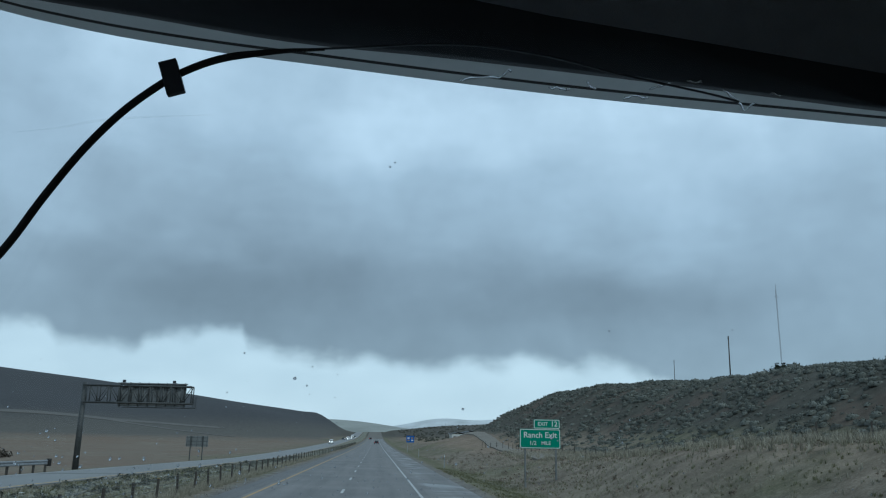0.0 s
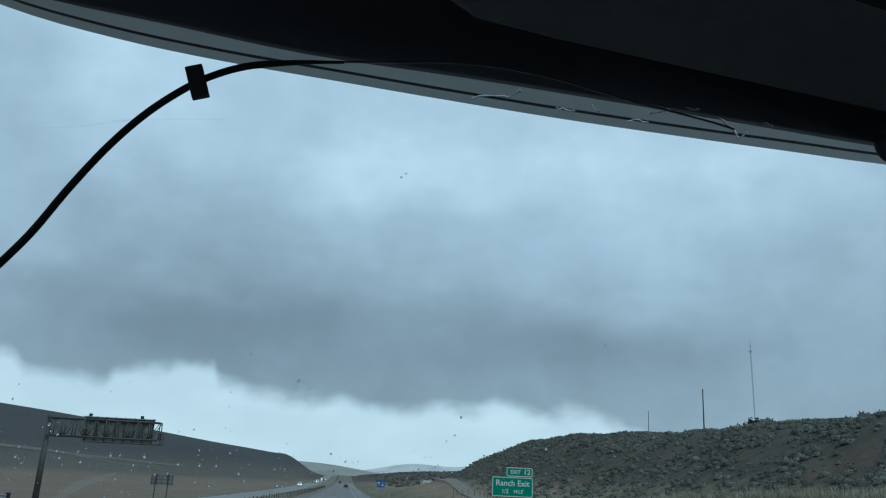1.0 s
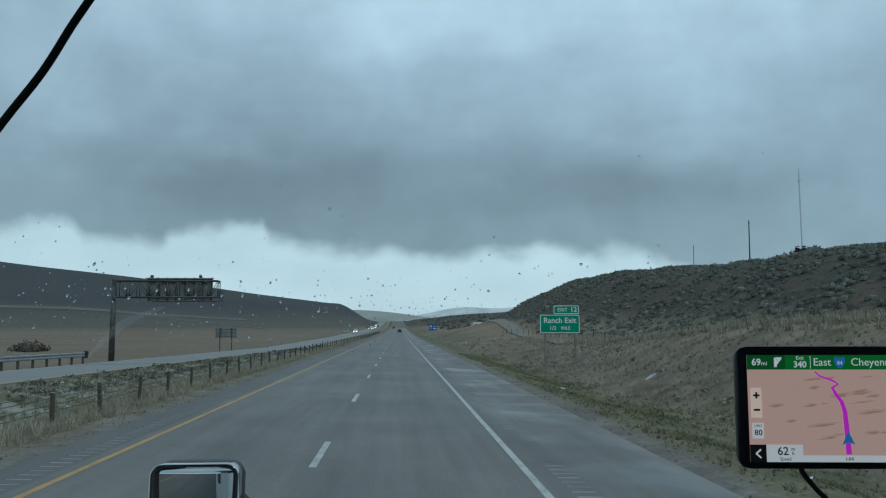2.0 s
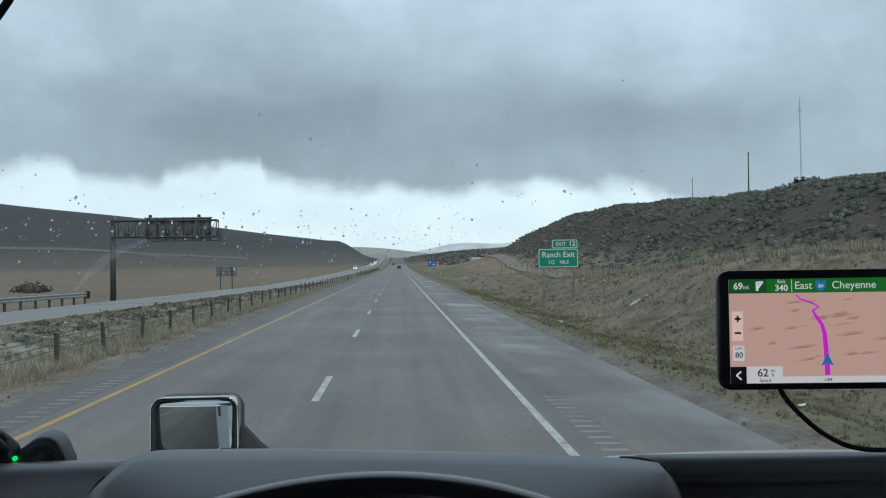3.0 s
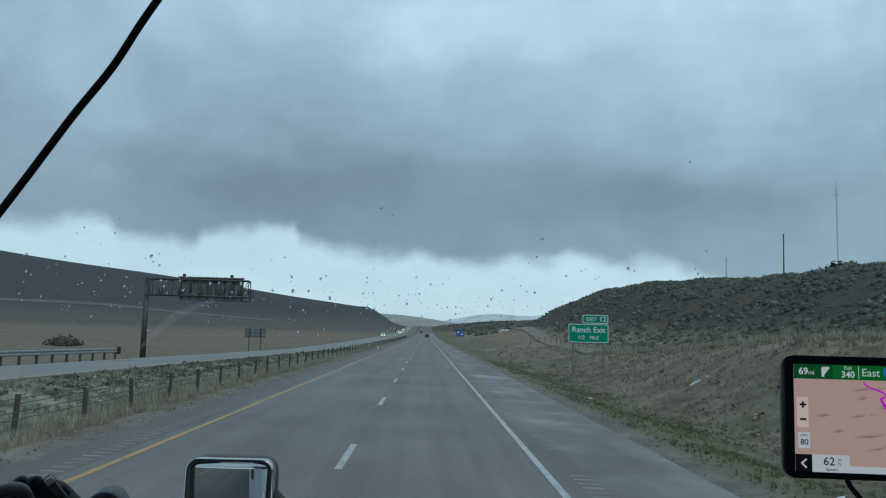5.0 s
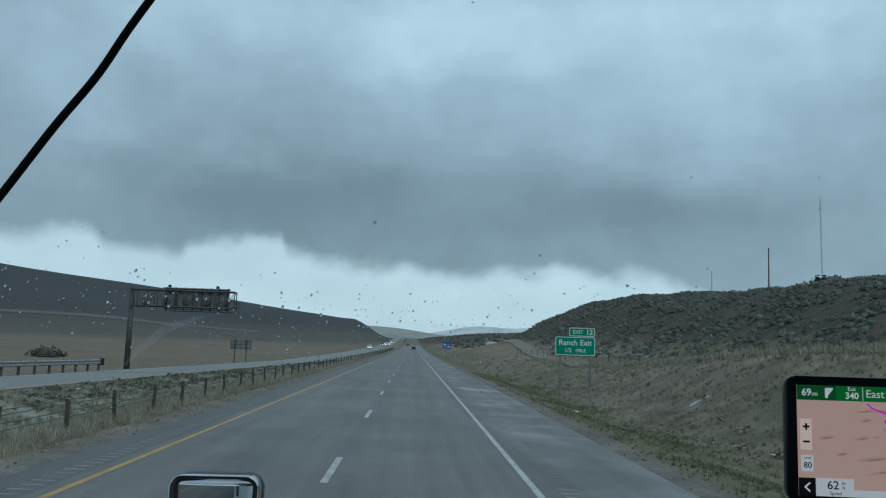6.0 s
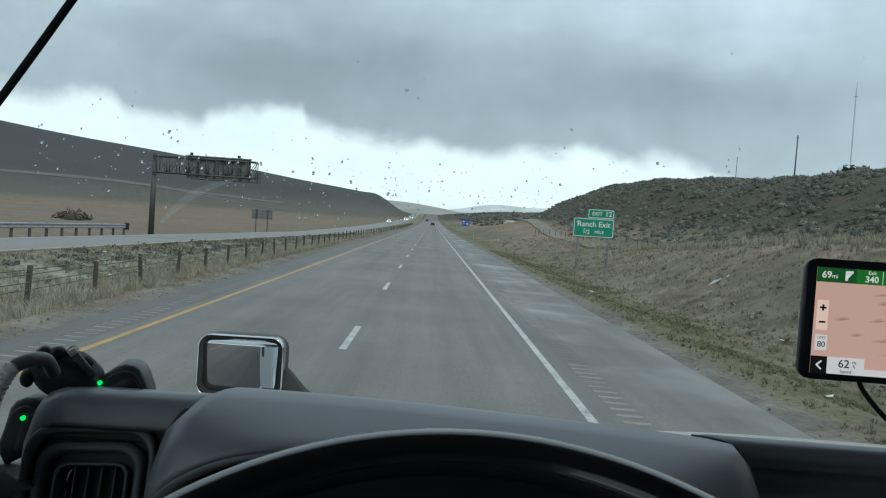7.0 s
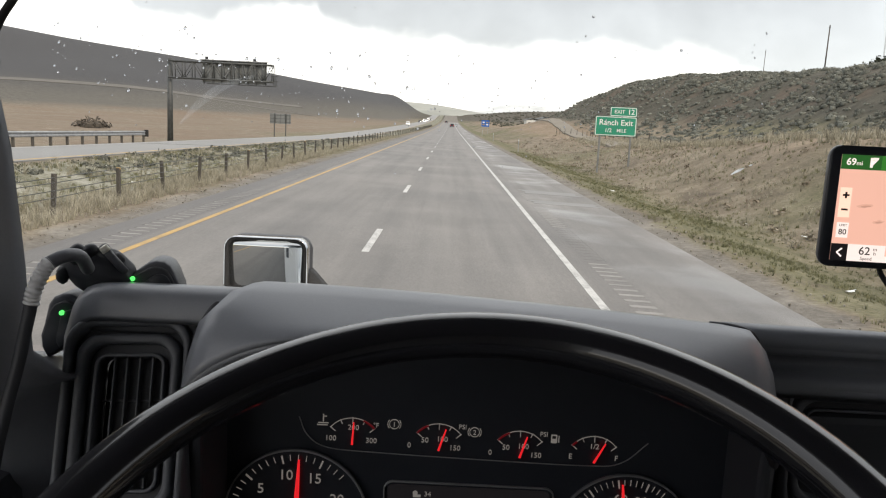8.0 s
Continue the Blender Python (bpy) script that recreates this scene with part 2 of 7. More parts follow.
STEEL = surface("galvanised_steel", [(0.25, 0.26, 0.27), (0.42, 0.43, 0.44)], scale=3, rough=0.55, metallic=0.6)
DARK_STEEL = surface("weathered_steel", [(0.05, 0.055, 0.055), (0.11, 0.115, 0.115)], scale=3, rough=0.6, metallic=0.3)
SIGN_GREEN = surface("green_sign_sheeting", [(0.0, 0.215, 0.132), (0.0, 0.27, 0.168)], scale=1.0, rough=0.45)
SIGN_WHITE = surface("white_sign_sheeting", [(0.68, 0.70, 0.69), (0.80, 0.82, 0.81)], scale=2.0, rough=0.45)
SIGN_BLUE = surface("blue_sign_sheeting", [(0.0, 0.09, 0.38), (0.0, 0.12, 0.48)], scale=1.0, rough=0.45)
SIGN_BACK = surface("aluminium_sign_back", [(0.17, 0.18, 0.18), (0.28, 0.29, 0.29)], scale=1.0, rough=0.55, metallic=0.4)
WHITE_PAINT = surface("white_truck_paint", [(0.78, 0.80, 0.81), (0.86, 0.875, 0.88)], scale=1.2, rough=0.25, coat=0.5)
CAR_WHITE = surface("white_car_paint", [(0.74, 0.74, 0.74), (0.80, 0.80, 0.80)], scale=1.0, rough=0.25, coat=0.5)
CAR_DARK = surface("dark_car_paint", [(0.02, 0.024, 0.03), (0.035, 0.04, 0.05)], scale=1.0, rough=0.25, coat=0.5)
RUBBER = surface("black_rubber", [(0.012, 0.012, 0.012), (0.03, 0.03, 0.03)], scale=6, rough=0.8, bump=0.1)
CHROME = surface("chrome", [(0.62, 0.63, 0.65), (0.75, 0.76, 0.78)], scale=5, rough=0.14, metallic=1.0)
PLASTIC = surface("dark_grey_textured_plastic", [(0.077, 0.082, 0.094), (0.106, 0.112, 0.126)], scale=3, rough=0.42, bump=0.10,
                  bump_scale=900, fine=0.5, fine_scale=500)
# paler than PLASTIC: daylight on dash tops and pillars is put into it
PLASTIC_DAYLIT = surface("daylit_dash_plastic", [(0.175, 0.184, 0.208), (0.225, 0.236, 0.262)], scale=3, rough=0.34, bump=0.05,
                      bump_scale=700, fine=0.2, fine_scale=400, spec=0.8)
BLACK = surface("black_plastic", [(0.026, 0.028, 0.034), (0.038, 0.040, 0.047)], scale=4, rough=0.55)
GLOSS_BLACK = surface("gloss_black_plastic", [(0.020, 0.023, 0.030), (0.028, 0.031, 0.039)], scale=4, rough=0.35)
LEATHER = surface("black_leather_rim", [(0.008, 0.008, 0.010), (0.014, 0.014, 0.017)], scale=9, rough=0.18, bump=0.006, bump_scale=500, spec=0.45, coat=0.6)
FABRIC = surface("grey_headliner_fabric", [(0.19, 0.20, 0.22), (0.25, 0.262, 0.285)], scale=4, rough=0.95, bump=0.3,
                 bump_scale=800)
# for cab walls out of view, pale so they throw light onto the dash
LINING_BOUNCE = surface("pale_bounce_cloth", [(0.62, 0.62, 0.61), (0.74, 0.74, 0.73)], scale=4, rough=0.95, bump=0.3, bump_scale=800)
GASKET = surface("grey_windscreen_seal", [(0.66, 0.69, 0.69), (0.78, 0.80, 0.80)], scale=8, rough=0.5)
TAPE = surface("grey_wrapping_tape", [(0.55, 0.555, 0.56), (0.74, 0.745, 0.75)], scale=30, rough=0.45, bump=0.2)
CREAM = surface("cream_plastic_tip", [(0.72, 0.68, 0.58), (0.82, 0.79, 0.70)], scale=40, rough=0.5)
BRICKWALL = surface("pale_wall_paint", [(0.55, 0.55, 0.53), (0.68, 0.68, 0.66)], scale=1.0, rough=0.8)
CAR_GLASS = surface("dark_car_glass", [(0.01, 0.012, 0.014), (0.02, 0.022, 0.026)], scale=1.0, rough=0.08)
LED = glow("green_led", (0.02, 0.8, 0.15), 0.6)
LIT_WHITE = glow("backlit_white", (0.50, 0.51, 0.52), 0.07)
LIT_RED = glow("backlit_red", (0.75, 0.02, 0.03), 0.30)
LIT_DIM_RED = glow("backlit_dim_red", (0.17, 0.007, 0.013), 0.12)
SCREEN_SAND = glow("screen_sand", (0.74, 0.455, 0.40), 0.36)
SCREEN_SHADE = glow("screen_relief", (0.50, 0.30, 0.255), 0.34)
SCREEN_SOFT = glow("screen_soft_relief", (0.64, 0.39, 0.335), 0.35)
SCREEN_GREEN = glow("screen_green", (0.010, 0.075, 0.018), 0.5)
SCREEN_GREEN_LIGHT = glow("screen_light_green", (0.014, 0.13, 0.022), 0.5)
SCREEN_WHITE = glow("screen_white", (0.74, 0.72, 0.76), 0.40)
SCREEN_BLACK = glow("screen_black", (0.008, 0.008, 0.010), 0.3)
SCREEN_PINK = glow("screen_route", (0.50, 0.02, 0.52), 0.55)
SCREEN_BLUE = glow("screen_blue", (0.03, 0.13, 0.36), 0.55)
LAMP_LIT = glow("headlamp_lit", (1.0, 0.97, 0.9), 6.0)

MIRROR = bpy.data.materials.new("mirror_glass")
MIRROR.use_nodes = True
MIRROR.node_tree.nodes["Principled BSDF"].inputs["Base Color"].default_value = (0.62, 0.64, 0.65, 1)
MIRROR.node_tree.nodes["Principled BSDF"].inputs["Metallic"].default_value = 1.0
MIRROR.node_tree.nodes["Principled BSDF"].inputs["Roughness"].default_value = 0.02


def windscreen_material():
    """Clear glass: light passes straight through, with a faint mirror image on it."""
    m = bpy.data.materials.new("windscreen_glass")
    m.use_nodes = True
    t = m.node_tree
    t.nodes.clear()
    clear = node(t, "ShaderNodeBsdfTransparent", Color=(0.93, 0.955, 0.95, 1))
    gloss = node(t, "ShaderNodeBsdfGlossy", Roughness=0.02)
    fr = node(t, "ShaderNodeFresnel", IOR=1.25)
    ms = node(t, "ShaderNodeMixShader")
    link(t, fr.outputs[0], ms.inputs[0])
    link(t, clear.outputs[0], ms.inputs[1])
    link(t, gloss.outputs[0], ms.inputs[2])
    out = node(t, "ShaderNodeOutputMaterial")
    link(t, ms.outputs[0], out.inputs[0])
    return m


GLASS = windscreen_material()


def smear_material(name, cover):
    """A film of dried dirt on the glass, thin or dense."""
    m = bpy.data.materials.new(name)
    m.use_nodes = True
    t = m.node_tree
    t.nodes.clear()
    clear = node(t, "ShaderNodeBsdfTransparent")
    film = node(t, "ShaderNodeBsdfTranslucent", Color=(0.85, 0.87, 0.88, 1))
    n = noise_tex(t, node(t, "ShaderNodeTexCoord").outputs["Object"], 90.0, 4.0, 0.6)
    ms = node(t, "ShaderNodeMixShader")
    link(t, math_node(t, "MULTIPLY", n, cover, clamp=True), ms.inputs[0])
    link(t, clear.outputs[0], ms.inputs[1])
    link(t, film.outputs[0], ms.inputs[2])
    link(t, ms.outputs[0], node(t, "ShaderNodeOutputMaterial").inputs[0])
    return m


SMEAR = smear_material("dried_smear", 0.17)
SPLASH = smear_material("dried_white_splash", 1.9)
WATER = bpy.data.materials.new("rain_water")
WATER.use_nodes = True
_b = WATER.node_tree.nodes["Principled BSDF"]
_b.inputs["Base Color"].default_value = (0.95, 0.97, 1, 1)
_b.inputs["Transmission Weight"].default_value = 0.9
_b.inputs["Roughness"].default_value = 0.05
_b.inputs["IOR"].default_value = 1.33

# ---------------------------------------------------------------- building helpers


def add(name, bm, material, parent=None, label="", smooth=False):
    """Link a bmesh as one mesh object."""
    me = bpy.data.meshes.new(name)
    bm.to_mesh(me)
    bm.free()
    me.materials.append(material)
    if smooth:
        me.shade_smooth()
    ob = new(name, me)
    if parent is not None:
        ob.parent = parent
    if label:
        ob["label"] = label
    return ob


def part(name, bm, material, parent, label="", smooth=False):
    return add(name, bm, material, parent, label, smooth)


def thing(name, x=0.0, y=0.0, z=0.0, rz=0.0, label="", category="", group="", kind=""):
    """An empty that carries the parts of one thing."""
    ob = new(name)
    ob.matrix_basis = pose(x, y, z, 0, 0, rz)
    return tagged(ob, label, category, group, kind)


def box_bm(sx, sy, sz, at=(0, 0, 0), turn=(0, 0, 0), bevel=0.0, segments=2):
    bm = bmesh.new()
    bmesh.ops.create_cube(bm, size=1.0)
    bmesh.ops.scale(bm, vec=(sx, sy, sz), verts=bm.verts)
    if bevel:
        bmesh.ops.bevel(bm, geom=bm.edges[:], offset=bevel, segments=segments, affect="EDGES", profile=0.5)
    bmesh.ops.transform(bm, matrix=pose(*at, *turn), verts=bm.verts)
    return bm


def cyl_bm(r, h, at=(0, 0, 0), turn=(0, 0, 0), sides=16, r2=None, bevel=0.0):
    bm = bmesh.new()
    bmesh.ops.create_cone(bm, cap_ends=True, segments=sides, radius1=r, radius2=r if r2 is None else r2, depth=h)
    if bevel:
        rim = [e for e in bm.edges if abs(e.verts[0].co.z - e.verts[1].co.z) < 1e-6]
        bmesh.ops.bevel(bm, geom=rim, offset=bevel, segments=2, affect="EDGES", profile=0.5)
    bmesh.ops.transform(bm, matrix=pose(*at, *turn), verts=bm.verts)
    return bm


def join_bm(*many):
    """Several bmeshes in one."""
    out = bmesh.new()
    for b in many:
        me = bpy.data.meshes.new("tmp")
        b.to_mesh(me)
        b.free()
        out.from_mesh(me)
        bpy.data.meshes.remove(me)
    return out


def rod_bm(a, b, r, sides=8, r2=None):
    """A round bar from a to b."""
    a, b = Vector(a), Vector(b)
    bm = bmesh.new()
    bmesh.ops.create_cone(bm, cap_ends=True, segments=sides, radius1=r, radius2=r if r2 is None else r2, depth=(b - a).length)
    q = (b - a).to_track_quat("Z", "Y").to_matrix().to_4x4()
    bmesh.ops.transform(bm, matrix=Matrix.Translation((a + b) / 2) @ q, verts=bm.verts)
    return bm


def smooth_line(points, per=6):
    """A Catmull-Rom line through points."""
    p = [Vector(q) for q in points]
    p = [p[0] * 2 - p[1]] + p + [p[-1] * 2 - p[-2]]
    out = []
    for i in range(1, len(p) - 2):
        for k in range(per):
            t = k / per
            a, b, c, d = p[i - 1:i + 3]
            out.append(0.5 * ((2 * b) + (c - a) * t + (2 * a - 5 * b + 4 * c - d) * t * t + (3 * b - a - 3 * c + d) * t ** 3))
    out.append(p[-2])
    return out


def tube_bm(line, radius, sides=10):
    """A tube along a line of vectors; radius is a number or a function of 0..1."""
    bm = bmesh.new()
    rings = []
    side = Vector((0, 0, 1))
    for i, q in enumerate(line):
        fwd = (line[min(i + 1, len(line) - 1)] - line[max(i - 1, 0)]).normalized()
        u = fwd.cross(side)
        if u.length < 1e-4:
            u = fwd.cross(Vector((1, 0, 0)))
        u.normalize()
        w = fwd.cross(u).normalized()
        r = radius(i / (len(line) - 1)) if callable(radius) else radius
        rings.append([bm.verts.new(q + u * r * math.cos(2 * math.pi * k / sides) + w * r * math.sin(2 * math.pi * k / sides))
                      for k in range(sides)])
    for a, b in zip(rings[:-1], rings[1:]):
        for k in range(sides):
            bm.faces.new((a[k], a[(k + 1) % sides], b[(k + 1) % sides], b[k]))
    bm.faces.new(rings[0])
    bm.faces.new(rings[-1][::-1])
    bmesh.ops.recalc_face_normals(bm, faces=bm.faces)
    return bm


def grid_bm(rows, thick=0.0, way=(0, 0, -1)):
    """A sheet through rows of points, with thickness along way."""
    bm = bmesh.new()
    top = [[bm.verts.new(p) for p in r] for r in rows]
    n, m = len(top), len(top[0])
    for i in range(n - 1):
        for j in range(m - 1):
            bm.faces.new((top[i][j], top[i][j + 1], top[i + 1][j + 1], top[i + 1][j]))
    if thick:
        w = Vector(way) * thick
        low = [[bm.verts.new(v.co + w) for v in r] for r in top]
        for i in range(n - 1):
            for j in range(m - 1):
                bm.faces.new((low[i][j], low[i + 1][j], low[i + 1][j + 1], low[i][j + 1]))
        ring = [(0, j) for j in range(m)] + [(i, m - 1) for i in range(1, n)] + [(n - 1, j) for j in range(m - 2, -1, -1)] + \
               [(i, 0) for i in range(n - 2, 0, -1)]
        for (a, b), (c, d) in zip(ring, ring[1:] + ring[:1]):
            bm.faces.new((top[a][b], low[a][b], low[c][d], top[c][d]))
    bmesh.ops.recalc_face_normals(bm, faces=bm.faces)
    return bm


def round_rect(w, h, r, steps=5):
    """Corner-rounded outline in x, z, counter-clockwise seen from -y."""
    pts = []
    for cx, cz, a0 in ((w / 2 - r, h / 2 - r, 0), (-w / 2 + r, h / 2 - r, 90), (-w / 2 + r, -h / 2 + r, 180), (w / 2 - r, -h / 2 + r, 270)):
        for k in range(steps + 1):
            a = radians(a0 + 90 * k / steps)
            pts.append((cx + r * math.cos(a), cz + r * math.sin(a)))
    return pts


def slab_bm(outline, y0, y1, shift=(0, 0), bevel=0.0):
    """An outline in x, z drawn out from y0 to y1."""
    bm = bmesh.new()
    a = [bm.verts.new((x + shift[0], y0, z + shift[1])) for x, z in outline]
    b = [bm.verts.new((x + shift[0], y1, z + shift[1])) for x, z in outline]
    fa = bm.faces.new(a)
    fb = bm.faces.new(b[::-1])
    n = len(a)
    for k in range(n):
        bm.faces.new((a[k], b[k], b[(k + 1) % n], a[(k + 1) % n]))
    if bevel:
        bmesh.ops.bevel(bm, geom=list(fa.edges) + list(fb.edges), offset=bevel, segments=2, affect="EDGES", profile=0.5)
    bmesh.ops.recalc_face_normals(bm, faces=bm.faces)
    return bm


def ring_bm(outer, inner, y0, y1, shift=(0, 0)):
    """A frame between two outlines of the same number of points."""
    bm = bmesh.new()
    rows = []
    for line, y in ((outer, y1), (outer, y0), (inner, y0), (inner, y1)):
        rows.append([bm.verts.new((x + shift[0], y, z + shift[1])) for x, z in line])
    n = len(outer)
    for a, b in zip(rows, rows[1:] + rows[:1]):
        for k in range(n):
            bm.faces.new((a[k], a[(k + 1) % n], b[(k + 1) % n], b[k]))
    bmesh.ops.recalc_face_normals(bm, faces=bm.faces)
    return bm


def moulded_ring_bm(outer, inner, y0, y1, chamfer):
    """A frame between two outlines whose front edges are rounded over."""
    bm = bmesh.new()

    def toward(line, other, f):
        return [(x + (u - x) * f, z + (v - z) * f) for (x, z), (u, v) in zip(line, other)]

    f = 0.28
    rows = []
    for line, y in ((outer, y1), (outer, y0 + chamfer), (toward(outer, inner, f * 0.35), y0 + chamfer * 0.3), (toward(outer, inner, f), y0), (toward(inner, outer, f), y0),
                    (toward(inner, outer, f * 0.35), y0 + chamfer * 0.3), (inner, y0 + chamfer), (inner, y1)):
        rows.append([bm.verts.new((x, y, z)) for x, z in line])
    n = len(outer)
    for a, b in zip(rows, rows[1:] + rows[:1]):
        for k in range(n):
            bm.faces.new((a[k], a[(k + 1) % n], b[(k + 1) % n], b[k]))
    bmesh.ops.recalc_face_normals(bm, faces=bm.faces)
    return bm


def arc_bm(cx, cz, r0, r1, a0, a1, y, thick=0.0008, steps=20):
    """A flat arc facing -y; angles in degrees clockwise from straight up."""
    bm = bmesh.new()
    rows = []
    for k in range(steps + 1):
        a = radians(a0 + (a1 - a0) * k / steps)
        s, c = math.sin(a), math.cos(a)
        rows.append([(cx + r * s, yy, cz + r * c) for r, yy in ((r0, y), (r1, y), (r1, y + thick), (r0, y + thick))])
    v = [[bm.verts.new(p) for p in r] for r in rows]
    for a, b in zip(v[:-1], v[1:]):
        for k in range(4):
            bm.faces.new((a[k], a[(k + 1) % 4], b[(k + 1) % 4], b[k]))
    bm.faces.new(v[0])
    bm.faces.new(v[-1][::-1])
    bmesh.ops.recalc_face_normals(bm, faces=bm.faces)
    return bm


def writing(name, text, size, m, material, parent, align="CENTER", depth=0.0004, bold=0.0):
    """Letters in the built-in font as a mesh, standing at the pose m (they read along local x, up along local y)."""
    cu = bpy.data.curves.new("letters", "FONT")
    cu.body, cu.size, cu.align_x, cu.align_y = text, size, align, "CENTER"
    cu.extrude, cu.offset, cu.resolution_u = depth, bold, 3
    tmp = bpy.data.objects.new("letters", cu)
    scene.collection.objects.link(tmp)
    me = bpy.data.meshes.new_from_object(tmp.evaluated_get(bpy.context.evaluated_depsgraph_get()))
    bpy.data.objects.remove(tmp)
    bpy.data.curves.remove(cu)
    me.name = name
    me.materials.clear()
    me.materials.append(material)
    ob = new(name, me)
    ob.parent = parent
    ob.matrix_basis = m
    return ob


def mesh_from(name, verts, faces, material, smooth=False):
    me = bpy.data.meshes.new(name)
    me.from_pydata(verts, [], faces)
    me.materials.append(material)
    if smooth:
        me.shade_smooth()
    return new(name, me)


# ---------------------------------------------------------------- lie of the land
ROAD_L, ROAD_R = -6.3, 5.2
FALL = 0.0252


def sstep(a, b, x):
    t = np.clip((x - a) / (b - a), 0, 1)
    return t * t * (3 - 2 * t)


def waves(x, y, length, seed):
    """Smooth uneven ground, about -1 to 1."""
    r = np.random.RandomState(seed)
    out = 0
    for k in range(5):
        a, p, q = r.uniform(0, 2 * np.pi), r.uniform(0, 6.28), r.uniform(0.7, 1.6)
        out = out + np.sin((x * np.cos(a) + y * np.sin(a)) * 2 * np.pi * q / length + p)
    return out / 3.2


def climb(y):
    """The road runs level past the lorry and climbs gently further ahead."""
    return 1.42e-5 * np.clip(np.asarray(y, float) - 140, 0, 800) ** 2


def median_level(y):
    z = 0.45 - 0.0089 * (np.clip(y, -60, 130) - 20)
    return z + sstep(130, 420, y) * 0.5


def ground_z(x, y):
    """Height of the land at x, y (numpy arrays)."""
    x, y = np.asarray(x, float), np.asarray(y, float)
    z = -FALL * np.clip(x, ROAD_L, ROAD_R)
    # median, opposite carriageway and the fields behind it
    ml = median_level(y)
    far_fade = 1 - sstep(350, 700, y)
    t = sstep(-7.4, -13.6, x)
    left = (1 - t) * z + t * (ml * far_fade)
    left = left - 0.28 * np.exp(-((x + 10.6) / 1.5) ** 2) * far_fade
    left = left - np.clip(-14.2 - x, 0, 8.0) * 0.03
    field = -1.45 + 0.0045 * np.clip(-x - 30, 0, 900) + 0.3 * waves(x, y, 90, 3)
    k = sstep(-23.0, -31.0, x)
    left = (1 - k) * left + k * (field * far_fade + (1 - far_fade) * 0.3)
    z = np.where(x < -7.0, left, z)
    # verge and bank
    ditch = -0.13 - 0.6 * sstep(6.2, 9.6, x)
    near_bank = 1 - sstep(26, 85, y)
    bank = sstep(9.8, 19.0, x) * (1.5 + 2.0 * near_bank) + np.clip(x - 19, 0, 400) * 0.02
    right = ditch + bank + 0.12 * waves(x, y, 17, 5) * sstep(6.5, 9, x)
    right = right + 4.2 * np.exp(-((x - 36) / 15) ** 2 - ((y - 250) / 60) ** 2)
    z = np.where(x > 5.9, right, z)
    # sagebrush hill
    top = 7.3 + 0.036 * np.clip(y, -80, 340) + 0.045 * np.clip(x - 56, 0, 400)
    wob = 4.0 * waves(x, y, 120, 8)
    hill = top * sstep(32 + wob, 60 + wob, x) * (1 - sstep(258, 332, y + wob + 0.15 * np.clip(x - 60, 0, 200)))
    hill = hill + 0.8 * waves(x, y, 38, 9) * sstep(40, 60, x) * (1 - sstep(250, 320, y))
    z = z + hill
    # long dark ridge that runs down to the road
    along = ((x + 318) * 0.692 + (y - 624) * 0.722)
    across = ((x + 318) * 0.722 - (y - 624) * 0.692)
    crest = 55 - 0.080 * np.clip(along, -300, 420) - 26 * sstep(280, 640, along)
    face = sstep(330, 0, across + 14 * waves(x, y, 210, 12)) * (1 - 0.35 * sstep(-40, -500, across))
    z = z + np.clip(crest, 0, 99) * face * sstep(-21, -64, x) * (0.55 + 0.45 * face)
    z = z + 14 * np.exp(-((x - 150) / 110) ** 2 - ((y - 900) / 160) ** 2)
    return z + climb(y) * (1 - sstep(50, 190, x)) * (1 - sstep(-26, -75, x))


def gz(x, y):
    return float(ground_z(x, y))


